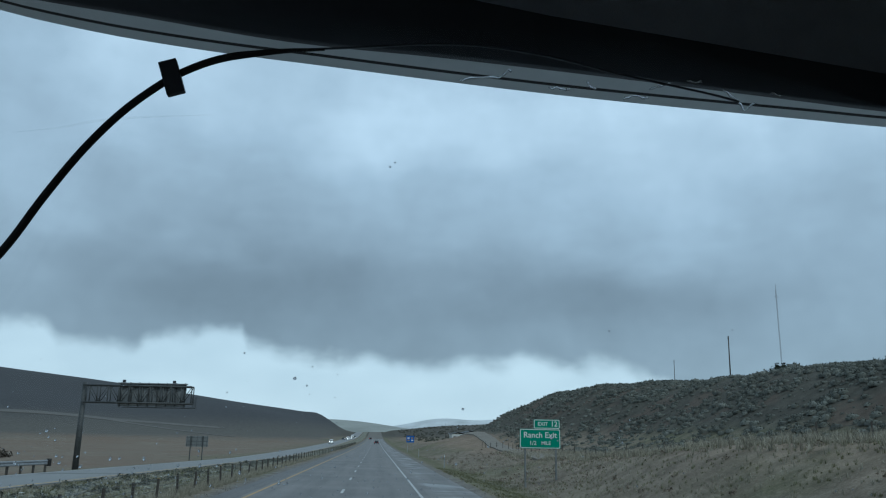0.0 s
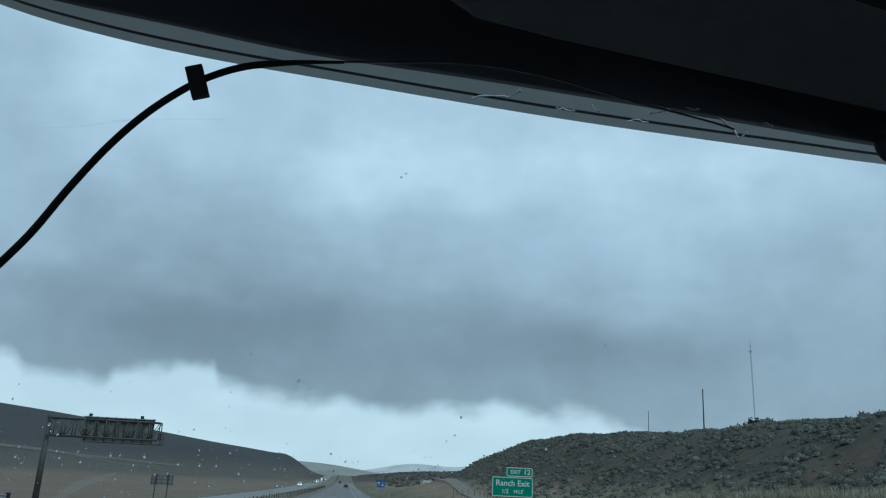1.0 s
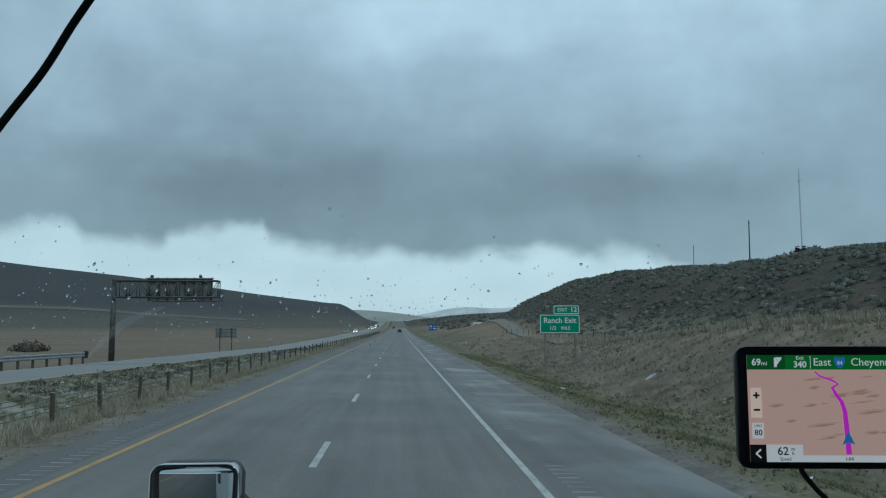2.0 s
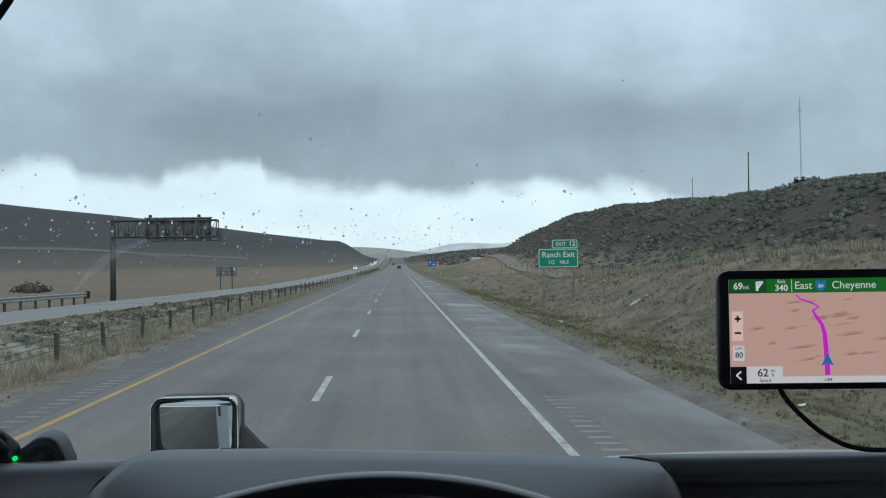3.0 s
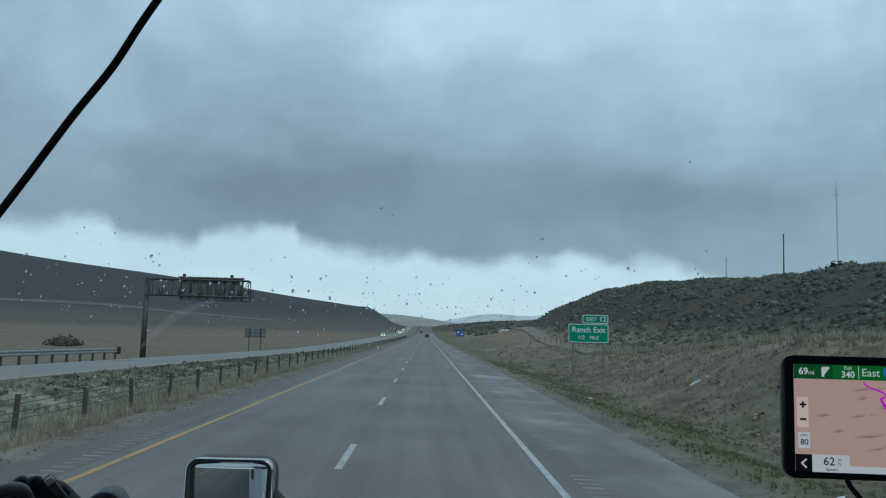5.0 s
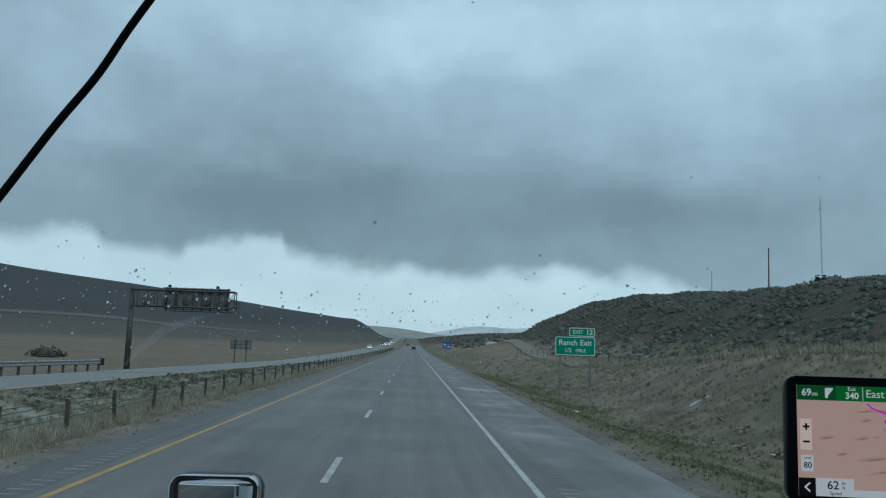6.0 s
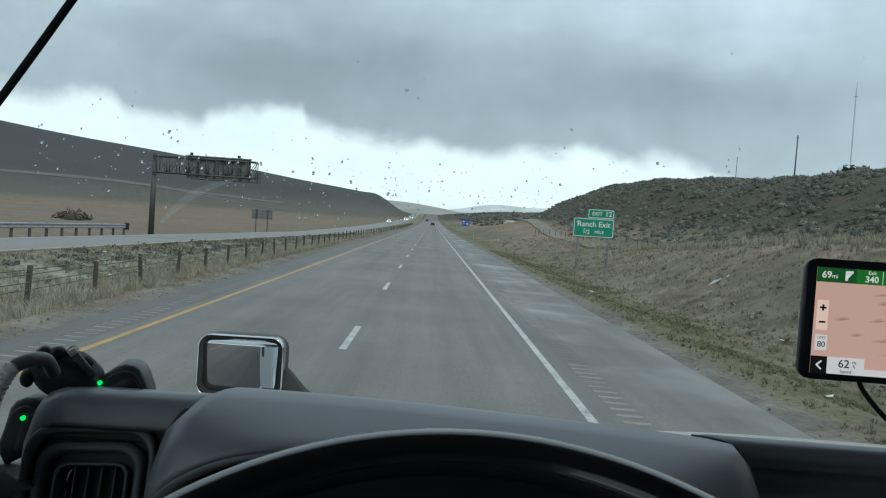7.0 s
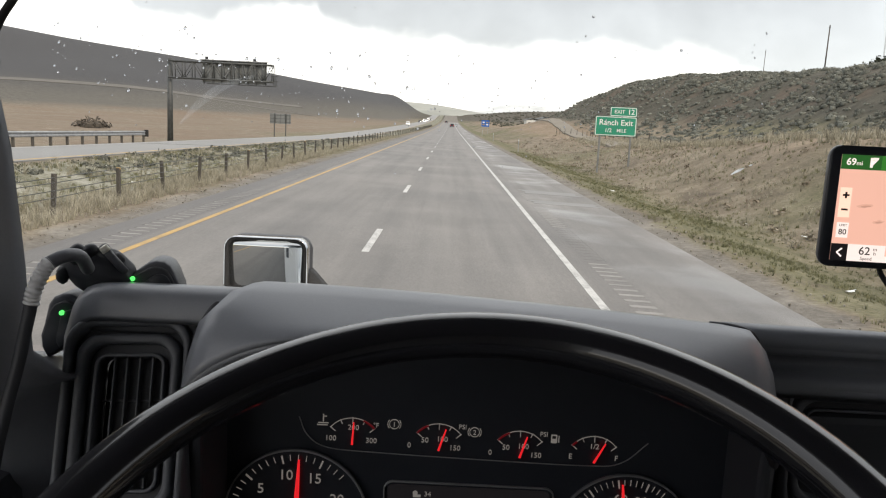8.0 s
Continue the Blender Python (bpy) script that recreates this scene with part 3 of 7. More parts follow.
def ground_material():
    """Dry grassland: straw, brown and dull green in drifts; grey-green scrub on the slopes."""
    m = bpy.data.materials.new("dry_grassland")
    m.use_nodes = True
    t = m.node_tree
    b = t.nodes["Principled BSDF"]
    pos = node(t, "ShaderNodeTexCoord").outputs["Object"]
    sep = node(t, "ShaderNodeSeparateXYZ")
    link(t, pos, sep.inputs[0])
    n1 = noise_tex(t, pos, 0.035, 5.0, 0.6, 0.4)
    n2 = noise_tex(t, pos, 0.6, 6.0, 0.65)
    n3 = noise_tex(t, pos, 9.0, 4.0, 0.7)
    f = math_node(t, "ADD", math_node(t, "MULTIPLY", n2, 0.55), math_node(t, "MULTIPLY", n3, 0.45))
    straw = ramp(t, f, [(0.36, (0.108, 0.088, 0.066)), (0.5, (0.200, 0.165, 0.125)), (0.64, (0.310, 0.266, 0.206))])
    green = ramp(t, f, [(0.36, (0.070, 0.071, 0.038)), (0.5, (0.128, 0.126, 0.071)), (0.64, (0.215, 0.202, 0.13))])
    rust = ramp(t, f, [(0.36, (0.138, 0.100, 0.073)), (0.64, (0.232, 0.177, 0.134))])
    sage = ramp(t, f, [(0.36, (0.052, 0.049, 0.039)), (0.5, (0.082, 0.077, 0.062)), (0.64, (0.122, 0.114, 0.093))])

    def step(v, a, c):
        s = node(t, "ShaderNodeMapRange")
        s.interpolation_type = "SMOOTHSTEP"
        link(t, v, s.inputs[0])
        s.inputs[1].default_value, s.inputs[2].default_value = a, c
        return s.outputs[0]

    col = mix(t, step(n1, 0.44, 0.64), straw, green)
    umber = ramp(t, f, [(0.36, (0.062, 0.050, 0.040)), (0.5, (0.105, 0.086, 0.068)), (0.64, (0.165, 0.138, 0.110))])
    pale = ramp(t, f, [(0.36, (0.150, 0.132, 0.098)), (0.64, (0.300, 0.272, 0.216))])
    drift = node(t, "ShaderNodeMapping")
    drift.inputs["Scale"].default_value = (1.0, 0.45, 1.0)
    link(t, pos, drift.inputs[0])
    n4 = noise_tex(t, drift.outputs[0], 0.28, 5.0, 0.6, 0.6)
    col = mix(t, math_node(t, "MULTIPLY", step(n4, 0.56, 0.68), 0.75), col, umber)
    col = mix(t, math_node(t, "MULTIPLY", step(n4, 0.45, 0.34), 0.6), col, pale)
    # rusty meadow beyond the opposite carriageway
    wx = math_node(t, "MULTIPLY_ADD", n1, 30.0, sep.outputs[0])
    col = mix(t, step(wx, -10.0, -25.0), col, mix(t, step(n1, 0.35, 0.65), rust, straw))
    # greener verge beside the carriageway
    vx = math_node(t, "MULTIPLY_ADD", n2, 5.0, sep.outputs[0])
    verge = math_node(t, "MULTIPLY", step(vx, 8.2, 9.2), step(vx, 13.5, 11.0))
    col = mix(t, math_node(t, "MULTIPLY", verge, 0.8), col, green)
    # foxed dead grass below the hill
    fx = math_node(t, "MULTIPLY_ADD", n2, 9.0, sep.outputs[0])
    fox = ramp(t, f, [(0.36, (0.170, 0.120, 0.086)), (0.5, (0.250, 0.183, 0.133)), (0.64, (0.340, 0.263, 0.197))])
    col = mix(t, math_node(t, "MULTIPLY", math_node(t, "MULTIPLY", step(fx, 18.0, 25.0), step(fx, 40.0, 33.0)), 0.65), col, fox)
    # scrub on the hills
    wz = math_node(t, "MULTIPLY_ADD", n1, 3.0, sep.outputs[2])
    col = mix(t, step(wz, 4.5, 7.5), col, sage)
    soil = ramp(t, f, [(0.36, (0.075, 0.056, 0.043)), (0.64, (0.150, 0.114, 0.088))])
    bare = math_node(t, "MULTIPLY", step(noise_tex(t, pos, 0.11, 4.0, 0.6), 0.50, 0.62), step(wz, 3.5, 7.0))
    col = mix(t, math_node(t, "MULTIPLY", bare, 0.7), col, soil)
    # darker growth on the long ridge, distance haze mixed into its blue-grey
    hazy_heath = ramp(t, f, [(0.36, (0.048, 0.049, 0.053)), (0.5, (0.067, 0.068, 0.072)), (0.64, (0.096, 0.096, 0.099))])
    slope = ramp(t, f, [(0.36, (0.080, 0.075, 0.066)), (0.5, (0.112, 0.105, 0.093)), (0.64, (0.150, 0.141, 0.125))])
    col = mix(t, math_node(t, "MULTIPLY", step(sep.outputs[0], -24.0, -40.0), step(wz, 1.5, 6.0)), col, mix(t, step(wz, 6.0, 22.0), slope, hazy_heath))
    # pale dead growth in the median
    dead = ramp(t, f, [(0.40, (0.095, 0.095, 0.065)), (0.5, (0.190, 0.186, 0.138)), (0.60, (0.33, 0.325, 0.280))])
    mx = math_node(t, "MULTIPLY_ADD", n2, 1.6, sep.outputs[0])
    col = mix(t, math_node(t, "MULTIPLY", step(mx, -13.2, -12.2), step(mx, -7.4, -8.0)), col, dead)
    # gravel beside the pavement
    gr = ramp(t, f, [(0.36, (0.11, 0.10, 0.088)), (0.5, (0.18, 0.166, 0.147)), (0.64, (0.27, 0.252, 0.226))])
    gx = math_node(t, "MULTIPLY_ADD", n2, 1.1, -0.55)
    gl = math_node(t, "ADD", sep.outputs[0], gx)
    col = mix(t, math_node(t, "MULTIPLY", step(gl, -7.15, -6.65), step(gl, 6.1, 5.6)), col, gr)
    link(t, col, b.inputs["Base Color"])
    b.inputs["Roughness"].default_value = 0.95
    b.inputs["Specular IOR Level"].default_value = 0.2
    bn = node(t, "ShaderNodeBump", Strength=0.7, Distance=0.12)
    link(t, f, bn.inputs["Height"])
    link(t, bn.outputs[0], b.inputs["Normal"])
    return m


def spaced(stops):
    """Values from stop to stop at the given step."""
    out = []
    for (a, s), (b, _) in zip(stops[:-1], stops[1:]):
        n = max(1, round((b - a) / s))
        out += [a + (b - a) * k / n for k in range(n)]
    return out + [stops[-1][0]]


def make_ground():
    xs = spaced([(-4200, 220), (-1600, 60), (-700, 18), (-320, 10), (-120, 5), (-40, 2), (-26, 1.0), (-14.5, 0.7), (-6.3, 5.75),
                 (5.2, 0.7), (20, 1.6), (36, 2.2), (110, 6), (260, 25), (700, 90), (1700, 230), (4200, 100)])
    ys = spaced([(-400, 40), (-80, 8), (0, 3), (60, 4), (320, 9), (560, 16), (1100, 32), (1700, 90), (2500, 60), (4900, 100)])
    gx, gy = np.meshgrid(np.array(xs), np.array(ys))
    gz_ = ground_z(gx, gy)
    inside = (gx > ROAD_L - 0.01) & (gx < ROAD_R + 0.01)
    gz_ = np.where(inside, gz_ - 0.06, gz_)
    n, m = gx.shape
    verts = np.stack([gx, gy, gz_], -1).reshape(-1, 3)
    i = np.arange((n - 1) * m).reshape(n - 1, m)[:, :-1].ravel()
    faces = np.stack([i, i + 1, i + m + 1, i + m], 1)
    ob = mesh_from("ground", verts.tolist(), faces.tolist(), ground_material(), True)
    tagged(ob, "rolling dry grassland with sagebrush slopes beside the motorway", "ground", kind="structure")


make_ground()


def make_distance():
    """Pale ridges on the horizon; haze is put into colour and a faint glow."""
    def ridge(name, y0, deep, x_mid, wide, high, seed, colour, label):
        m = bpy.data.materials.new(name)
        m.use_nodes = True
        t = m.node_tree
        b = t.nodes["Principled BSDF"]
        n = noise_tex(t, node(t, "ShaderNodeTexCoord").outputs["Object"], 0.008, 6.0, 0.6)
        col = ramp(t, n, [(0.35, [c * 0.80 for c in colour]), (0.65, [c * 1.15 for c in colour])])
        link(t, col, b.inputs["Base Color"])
        # weak emission lifts the slopes the way distance haze would
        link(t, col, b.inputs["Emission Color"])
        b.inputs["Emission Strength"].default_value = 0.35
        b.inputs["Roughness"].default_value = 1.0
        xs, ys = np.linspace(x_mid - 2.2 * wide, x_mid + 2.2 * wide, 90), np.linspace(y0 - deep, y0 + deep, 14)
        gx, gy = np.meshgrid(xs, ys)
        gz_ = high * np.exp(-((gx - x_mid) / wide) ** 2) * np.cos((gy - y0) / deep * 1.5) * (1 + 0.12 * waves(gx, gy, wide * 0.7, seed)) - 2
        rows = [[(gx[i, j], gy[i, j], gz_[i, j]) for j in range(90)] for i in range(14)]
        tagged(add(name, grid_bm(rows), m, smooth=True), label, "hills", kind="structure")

    ridge("backdrop_ridge", 2500, 380, -260, 520, 62, 31, (0.195, 0.208, 0.198), "dry ridge closing the valley, paled by painted haze")
    ridge("backdrop_mountain", 4200, 420, 560, 700, 118, 33, (0.34, 0.37, 0.39), "grey mountain on the horizon with haze painted in")
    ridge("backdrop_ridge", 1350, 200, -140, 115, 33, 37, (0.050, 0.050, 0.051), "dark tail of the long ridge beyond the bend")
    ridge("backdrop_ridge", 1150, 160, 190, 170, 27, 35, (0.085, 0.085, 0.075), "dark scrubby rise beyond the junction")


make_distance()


def road_z(x, y=0.0):
    return -FALL * x + float(climb(y))


def make_road():
    """The carriageway, with ground-in rumble strips on both shoulders."""
    ys = spaced([(-400, 40), (0, 12), (120, 20), (940, 100)])

    def sheet(x0, x1, lift=0.0):
        rows = [[(x, y, road_z(x, y) + lift) for x in (x0, x1)] for y in ys]
        return grid_bm(rows, 0.05)

    strips = ((-5.85, -5.42), (2.65, 3.05))
    slabs = [sheet(ROAD_L, strips[0][0]), sheet(strips[0][1], strips[1][0]), sheet(strips[1][1], ROAD_R)]
    road = add("road", join_bm(*slabs), ASPHALT)
    tagged(road, "worn grey asphalt carriageway with two lanes", "road", kind="structure")
    for x0, x1 in strips:
        rows = []
        y = -10.0
        while y < 110:
            for dy, dz in ((0.0, 0.0), (0.03, -0.005), (0.17, -0.005), (0.20, 0.0)):
                rows.append([(x, y + dy, road_z(x) + dz) for x in (x0, x1)])
            y += 0.38
        rows = [[(x, -400, road_z(x)) for x in (x0, x1)]] + rows + [[(x, yy, road_z(x, yy)) for x in (x0, x1)] for yy in ys if yy > 112]
        tagged(add("rumble_strip", grid_bm(rows, 0.05), ASPHALT, road, "row of ground-in grooves on the shoulder"))
        bars = []
        for k in range(278):
            y = -10.0 + 0.38 * k
            if x0 > 0 and (k // 13) % 3 == 2:
                continue
            for u0, u1 in ((0.0, 0.62), (0.62, 1.0)):
                xa, xb = x0 + 0.02 + 0.38 * u0, x0 + 0.02 + 0.38 * u1
                h = (0.150 if x0 > 0 else 0.085) - 0.02 * ((k * 7) % 5) / 5
                bars.append(box_bm(xb - xa, h, 0.004, ((xa + xb) / 2, y + 0.10, road_z((xa + xb) / 2) - 0.0032), (0, math.degrees(FALL), 0)))
        tagged(add("groove_bottom", join_bm(*bars), PALE_GROOVE, road, "pale groove bottoms"), kind="stuff")

    def stripe(name, x, w, y0, y1, mat, label=""):
        ys2 = [y for y in ys if y0 < y < y1]
        rows = [[(x + s * w / 2, y, road_z(x + s * w / 2, y) + 0.004) for s in (-1, 1)] for y in [y0, *ys2, y1]]
        return part(name, grid_bm(rows, 0.006), mat, road, label)

    stripe("edge_line", -5.07, 0.12, -300, 930, LINE_YELLOW, "yellow edge line")
    stripe("edge_line", 2.25, 0.13, -300, 930, LINE_WHITE, "white edge line")
    y = 13.9 - 12.19 * 8
    while y < 560:
        stripe("lane_dash", -1.41, 0.13, y, y + 3.05, LINE_WHITE, "white lane dash")
        y += 12.19
    for x, y, w, d in ((3.9, 25.6, 2.2, 1.1), (3.9, 29.4, 2.1, 1.5)):
        rnd = random.Random(int(y * 10))
        rows = [[(x + s * (w / 2 + rnd.uniform(-0.15, 0.15)), y + d * k / 6 + rnd.uniform(-0.05, 0.05),
                  road_z(x + s * w / 2) + 0.004) for s in (-1, -0.3, 0.3, 1)] for k in range(7)]
        rows = [[(a, b, road_z(a) + 0.005) for a, b, _ in r] for r in rows]
        part("patch", grid_bm(rows, 0.006), PATCH, road, "pale repair patch")


make_road()


def make_opposite_road():
    ys = spaced([(-300, 20), (-40, 6), (160, 20), (940, 60)])
    xs = (-14.3, -17.0, -19.6, -22.4)
    rows = [[(x, y, gz(x, y) + 0.05) for x in xs] for y in ys]
    ob = add("opposite_road", grid_bm(rows, 0.06), ASPHALT_FAR)
    tagged(ob, "pale asphalt carriageway for oncoming traffic", "road", kind="structure")
    for x, mat in ((-14.7, LINE_YELLOW), (-21.9, LINE_WHITE)):
        rows = [[(x + s * 0.075, y, gz(x, y) + 0.056 - s * 0.002) for s in (-1, 1)] for y in ys]
        part("edge_line", grid_bm(rows, 0.004), mat, ob)
    line = [(-15.2, 52.0), (-17.5, 53.2), (-19.5, 54.2), (-22.2, 55.6)]
    rows = [[(x, y + s * 0.10, gz(x, y) + 0.056) for s in (-1, 1)] for x, y in line]
    part("sealed_crack", grid_bm(rows, 0.004), RUBBER, ob, "dark sealed crack")


make_opposite_road()


def make_dirt_road():
    """The side road that climbs along the foot of the hill."""
    line = smooth_line([(18.6, 84, 0), (20.2, 104, 0), (22.4, 130, 0), (25.4, 165, 0), (28.2, 200, 0), (30.0, 235, 0), (30.6, 270, 0), (29, 310, 0), (26, 350, 0)], 8)
    rows = [[(p.x + s * 1.7, p.y, gz(p.x + s * 1.7, p.y) + 0.32 - 0.10 * abs(s)) for s in (-1, -0.4, 0.4, 1)] for p in line]
    tagged(add("side_road", grid_bm(rows, 0.2), DIRT_ROAD), "pale unpaved side road climbing along the hill", "road", kind="structure")
    for name, way, half, label in (("hill_track", [(-420, 300, 0), (-300, 362, 0), (-218, 424, 0), (-183, 460, 0), (-163, 486, 0), (-137, 519, 0), (-102, 540, 0)], 3.2, "faint pale track across the dark hillside"),
                                   ("hill_track", [(-171, 480, 0), (-146, 498, 0), (-119, 503, 0), (-85, 500, 0)], 2.0, "faint branch of the track down to the meadow")):
        line = smooth_line(way, 10)
        rows = [[(p.x + 0.6 * s * half, p.y - 0.8 * s * half, gz(p.x + 0.6 * s * half, p.y - 0.8 * s * half) + 0.25) for s in (-1, 0, 1)] for p in line]
        tagged(add(name, grid_bm(rows, 0.2), TRACK), label, "road", kind="structure")


make_dirt_road()

# ---------------------------------------------------------------- the lorry's cab


def glass_y(z):
    """How far ahead the windscreen stands at height z."""
    return 1.0 - 0.5 * (z - 2.33)


def make_cab():
    cab = thing("truck", 0.55, -1.0, 0.0, label="white long-nosed lorry with a dark grey cab interior", category="truck")

    def own(name, bm, mat, label="", smooth=False):
        bmesh.ops.translate(bm, vec=(-0.55, 1.0, 0.0), verts=bm.verts)
        return part(name, bm, mat, cab, label, smooth)

    # windscreen
    zs = [2.02 + 0.07 * k for k in range(13)]
    rows = [[(x, glass_y(z) - 0.10 * max(0.0, abs(x - 0.7) - 0.75) ** 2, z) for x in np.linspace(-0.60, 2.0, 21)] for z in zs]
    screen = own("windscreen", grid_bm(rows), GLASS, "clear windscreen spotted with rain", True)
    screen.visible_shadow = False
    for way, wide, mat in ((((-0.318, 2.352), (-0.291, 2.377), (-0.261, 2.397), (-0.220, 2.412)), 0.0042, SMEAR),
                      (((-0.308, 2.749), (-0.263, 2.755), (-0.223, 2.763), (-0.178, 2.768), (-0.108, 2.773)), 0.0012, SMEAR),
                      (((0.3605, 2.3215), (0.365, 2.325), (0.370, 2.328), (0.3745, 2.3305)), 0.0015, SPLASH), (((0.3795, 2.3335), (0.3815, 2.3345), (0.383, 2.335)), 0.0009, SPLASH)):
        path = smooth_line([(x, 0.0, z) for x, z in way], 6)
        rows = []
        for k, p in enumerate(path):
            w = wide * math.sin(math.pi * min(1.0, (k + 1) / len(path)) * 0.9 + 0.1)
            rows.append([(p.x - 0.5 * w, glass_y(p.z + w) - 0.002, p.z + w), (p.x + 0.5 * w, glass_y(p.z - w) - 0.002, p.z - w)])
        film = own("smear", grid_bm(rows), mat, "faint dried smear on the glass" if mat is SMEAR else "dried white splash on the glass", True)
        film.visible_shadow = False
    # seal along the top of the glass, seen from inside as a pale and a dark band
    edge = smooth_line([(-0.52, 0, 2.925), (-0.353, 0, 2.866), (-0.238, 0, 2.841), (-0.122, 0, 2.826), (-0.005, 0, 2.816),
                        (0.115, 0, 2.806), (0.238, 0, 2.797), (0.364, 0, 2.790), (0.493, 0, 2.784), (0.604, 0, 2.779),
                        (0.90, 0, 2.772), (1.30, 0, 2.775), (1.70, 0, 2.80), (2.05, 0, 2.90)], 4)

    def lip(y0, y1, thick):
        """A strip of the roof's overhang, seen from below, between two distances."""
        k = 0.865 / 0.755
        return grid_bm([[(0.031 + (p.x - 0.031) * k, y, 2.416 + (p.z - 2.416) * k) for y in (y0, y1)] for p in edge], thick, (0, 0, 1))

    own("roof_lip", lip(0.838, 0.860, 0.012), GASKET, "grey edge of the roof overhang")
    own("roof_lip", lip(0.831, 0.838, 0.018), RUBBER, "dark groove in the overhang")
    own("roof_lip", lip(0.782, 0.831, 0.012), GASKET, "grey underside of the roof overhang")
    # black trim over the windscreen and the headliner behind it
    k = 0.775 / 0.735
    trim = smooth_line([(-0.60, 0, 2.97), (-0.40, 0, 2.885), (-0.291, 0, 2.863), (-0.178, 0, 2.849), (-0.035, 0, 2.831), (0.112, 0, 2.823),
                        (0.232, 0, 2.815), (0.356, 0, 2.806), (0.483, 0, 2.796), (0.591, 0, 2.788), (0.9, 0, 2.772), (1.3, 0, 2.778),
                        (1.7, 0, 2.80), (2.05, 0, 2.9)], 4)
    trim = [Vector((0.031 + (p.x - 0.031) * k, 0, 2.416 + (p.z - 2.416) * k)) for p in trim]
    rows = [[(p.x, 0.772, p.z + 0.10), (p.x, 0.772, p.z + 0.004), (p.x, 0.768, p.z), (p.x, 0.760, p.z + 0.001),
             (p.x, 0.735, p.z + 0.030), (p.x, 0.70, p.z + 0.075), (p.x, 0.60, p.z + 0.13)] for p in trim]
    own("windscreen_trim", grid_bm(rows, 0.004, (0, 0, 1)), BLACK, "black trim along the top of the windscreen", True)
    rows = [[(x, y, 2.965 + 0.05 * math.sin(max(0.0, min(1.0, (0.66 - y) / 0.6)) * 1.57) - 0.02 * ((x - 0.7) / 1.3) ** 2)
             for x in np.linspace(-0.62, 2.05, 15)] for y in (0.72, 0.6, 0.4, 0.2, -0.2, -0.8, -1.6, -2.4)]
    own("headliner", grid_bm(rows, 0.05, (0, 0, 1)), FABRIC, "grey fabric headliner", True)
    # folded-up sun visor
    out = [(0.02, 0.10), (0.05, 0.045), (0.11, 0.012), (0.20, 0.0), (0.62, -0.045), (1.28, -0.085), (1.32, -0.03), (1.32, 0.16), (0.02, 0.16)]
    bm = slab_bm(out, 0.0, 0.022, bevel=0.006)
    bmesh.ops.transform(bm, matrix=pose(0.02, 0.698, 2.860, 38, 0, 0), verts=bm.verts)
    own("sun_visor", bm, FABRIC, "grey sun visor folded up", True)
    own("visor_pivot", join_bm(cyl_bm(0.016, 0.030, (0.607, 0.735, 2.796), (80, 0, 20), 20, bevel=0.004),
                               box_bm(0.05, 0.02, 0.035, (0.628, 0.735, 2.812), (0, 20, 0), bevel=0.006)), BLACK, "black visor pivot", True)
    # pillars, doors, back wall, floor
    line = [(-0.33, 0.96, 1.75), (-0.33, 0.95, 2.00), (-0.340, 0.91, 2.058), (-0.353, 0.85, 2.078), (-0.3700, 0.79, 2.094), (-0.3840, 0.757, 2.124), (-0.388, 0.757, 2.176),
            (-0.389, 0.757, 2.214), (-0.392, 0.757, 2.252), (-0.3985, 0.757, 2.327), (-0.405, 0.755, 2.368), (-0.430, 0.745, 2.45), (-0.475, 0.69, 2.64), (-0.52, 0.62, 2.80), (-0.57, 0.52, 2.97)]
    rows = []
    for x, y, z in line:
        rows.append([(x - 0.070, y + 0.075, z), (x - 0.022, y + 0.03, z), (x, y, z), (x - 0.006, y - 0.012, z), (x - 0.05, y - 0.06, z),
                     (x - 0.115, y - 0.13, z), (x - 0.17, y - 0.14, z), (x - 0.18, y + 0.06, z)])
    own("windscreen_pillar", grid_bm([r + [r[0]] for r in rows]), PLASTIC_DAYLIT, "dark grey textured windscreen pillar", True)
    rows = [[(1.4 - (x - 0.0), y, z) for x, y, z in r] for r in rows]
    own("windscreen_pillar", grid_bm([r + [r[0]] for r in rows]), PLASTIC_DAYLIT, "dark grey textured windscreen pillar", True)
    for x, s in ((-0.62, 1), (2.02, -1)):
        own("door", join_bm(box_bm(0.06, 1.5, 1.00, (x, 0.0, 1.455), bevel=0.015), box_bm(0.06, 0.10, 1.02, (x, -0.72, 2.43), bevel=0.015),
                            box_bm(0.06, 1.5, 0.10, (x, 0.0, 2.94), bevel=0.015), box_bm(0.06, 1.7, 2.1, (x, -1.62, 2.0), bevel=0.015)), WHITE_PAINT,
            "white cab door and sleeper side")
        own("door_lining", box_bm(0.03, 1.44, 0.95, (x + s * 0.05, 0.0, 1.46), bevel=0.012), LINING_BOUNCE, "unseen door lining, pale to bounce light")
        own("sleeper_lining", box_bm(0.02, 1.66, 2.0, (x + s * 0.045, -1.62, 2.0)), LINING_BOUNCE, "unseen sleeper lining, pale to bounce light")
        own("side_fairing", box_bm(0.05, 3.7, 0.66, (x, -0.62, 0.66), bevel=0.02), WHITE_PAINT, "white side fairing and steps")
    own("pillar_foot", box_bm(0.16, 0.30, 0.40, (-0.52, 0.82, 1.78), (0, 0, 0), bevel=0.03), PLASTIC, "dark grey foot of the pillar")
    own("back_wall", box_bm(2.6, 0.06, 2.1, (0.70, -2.45, 2.0), bevel=0.01), LINING_BOUNCE, "unseen rear cab wall, pale to bounce light")
    own("cab_floor", box_bm(2.6, 3.4, 0.06, (0.70, -0.72, 0.98), bevel=0.01), RUBBER, "black rubber floor")
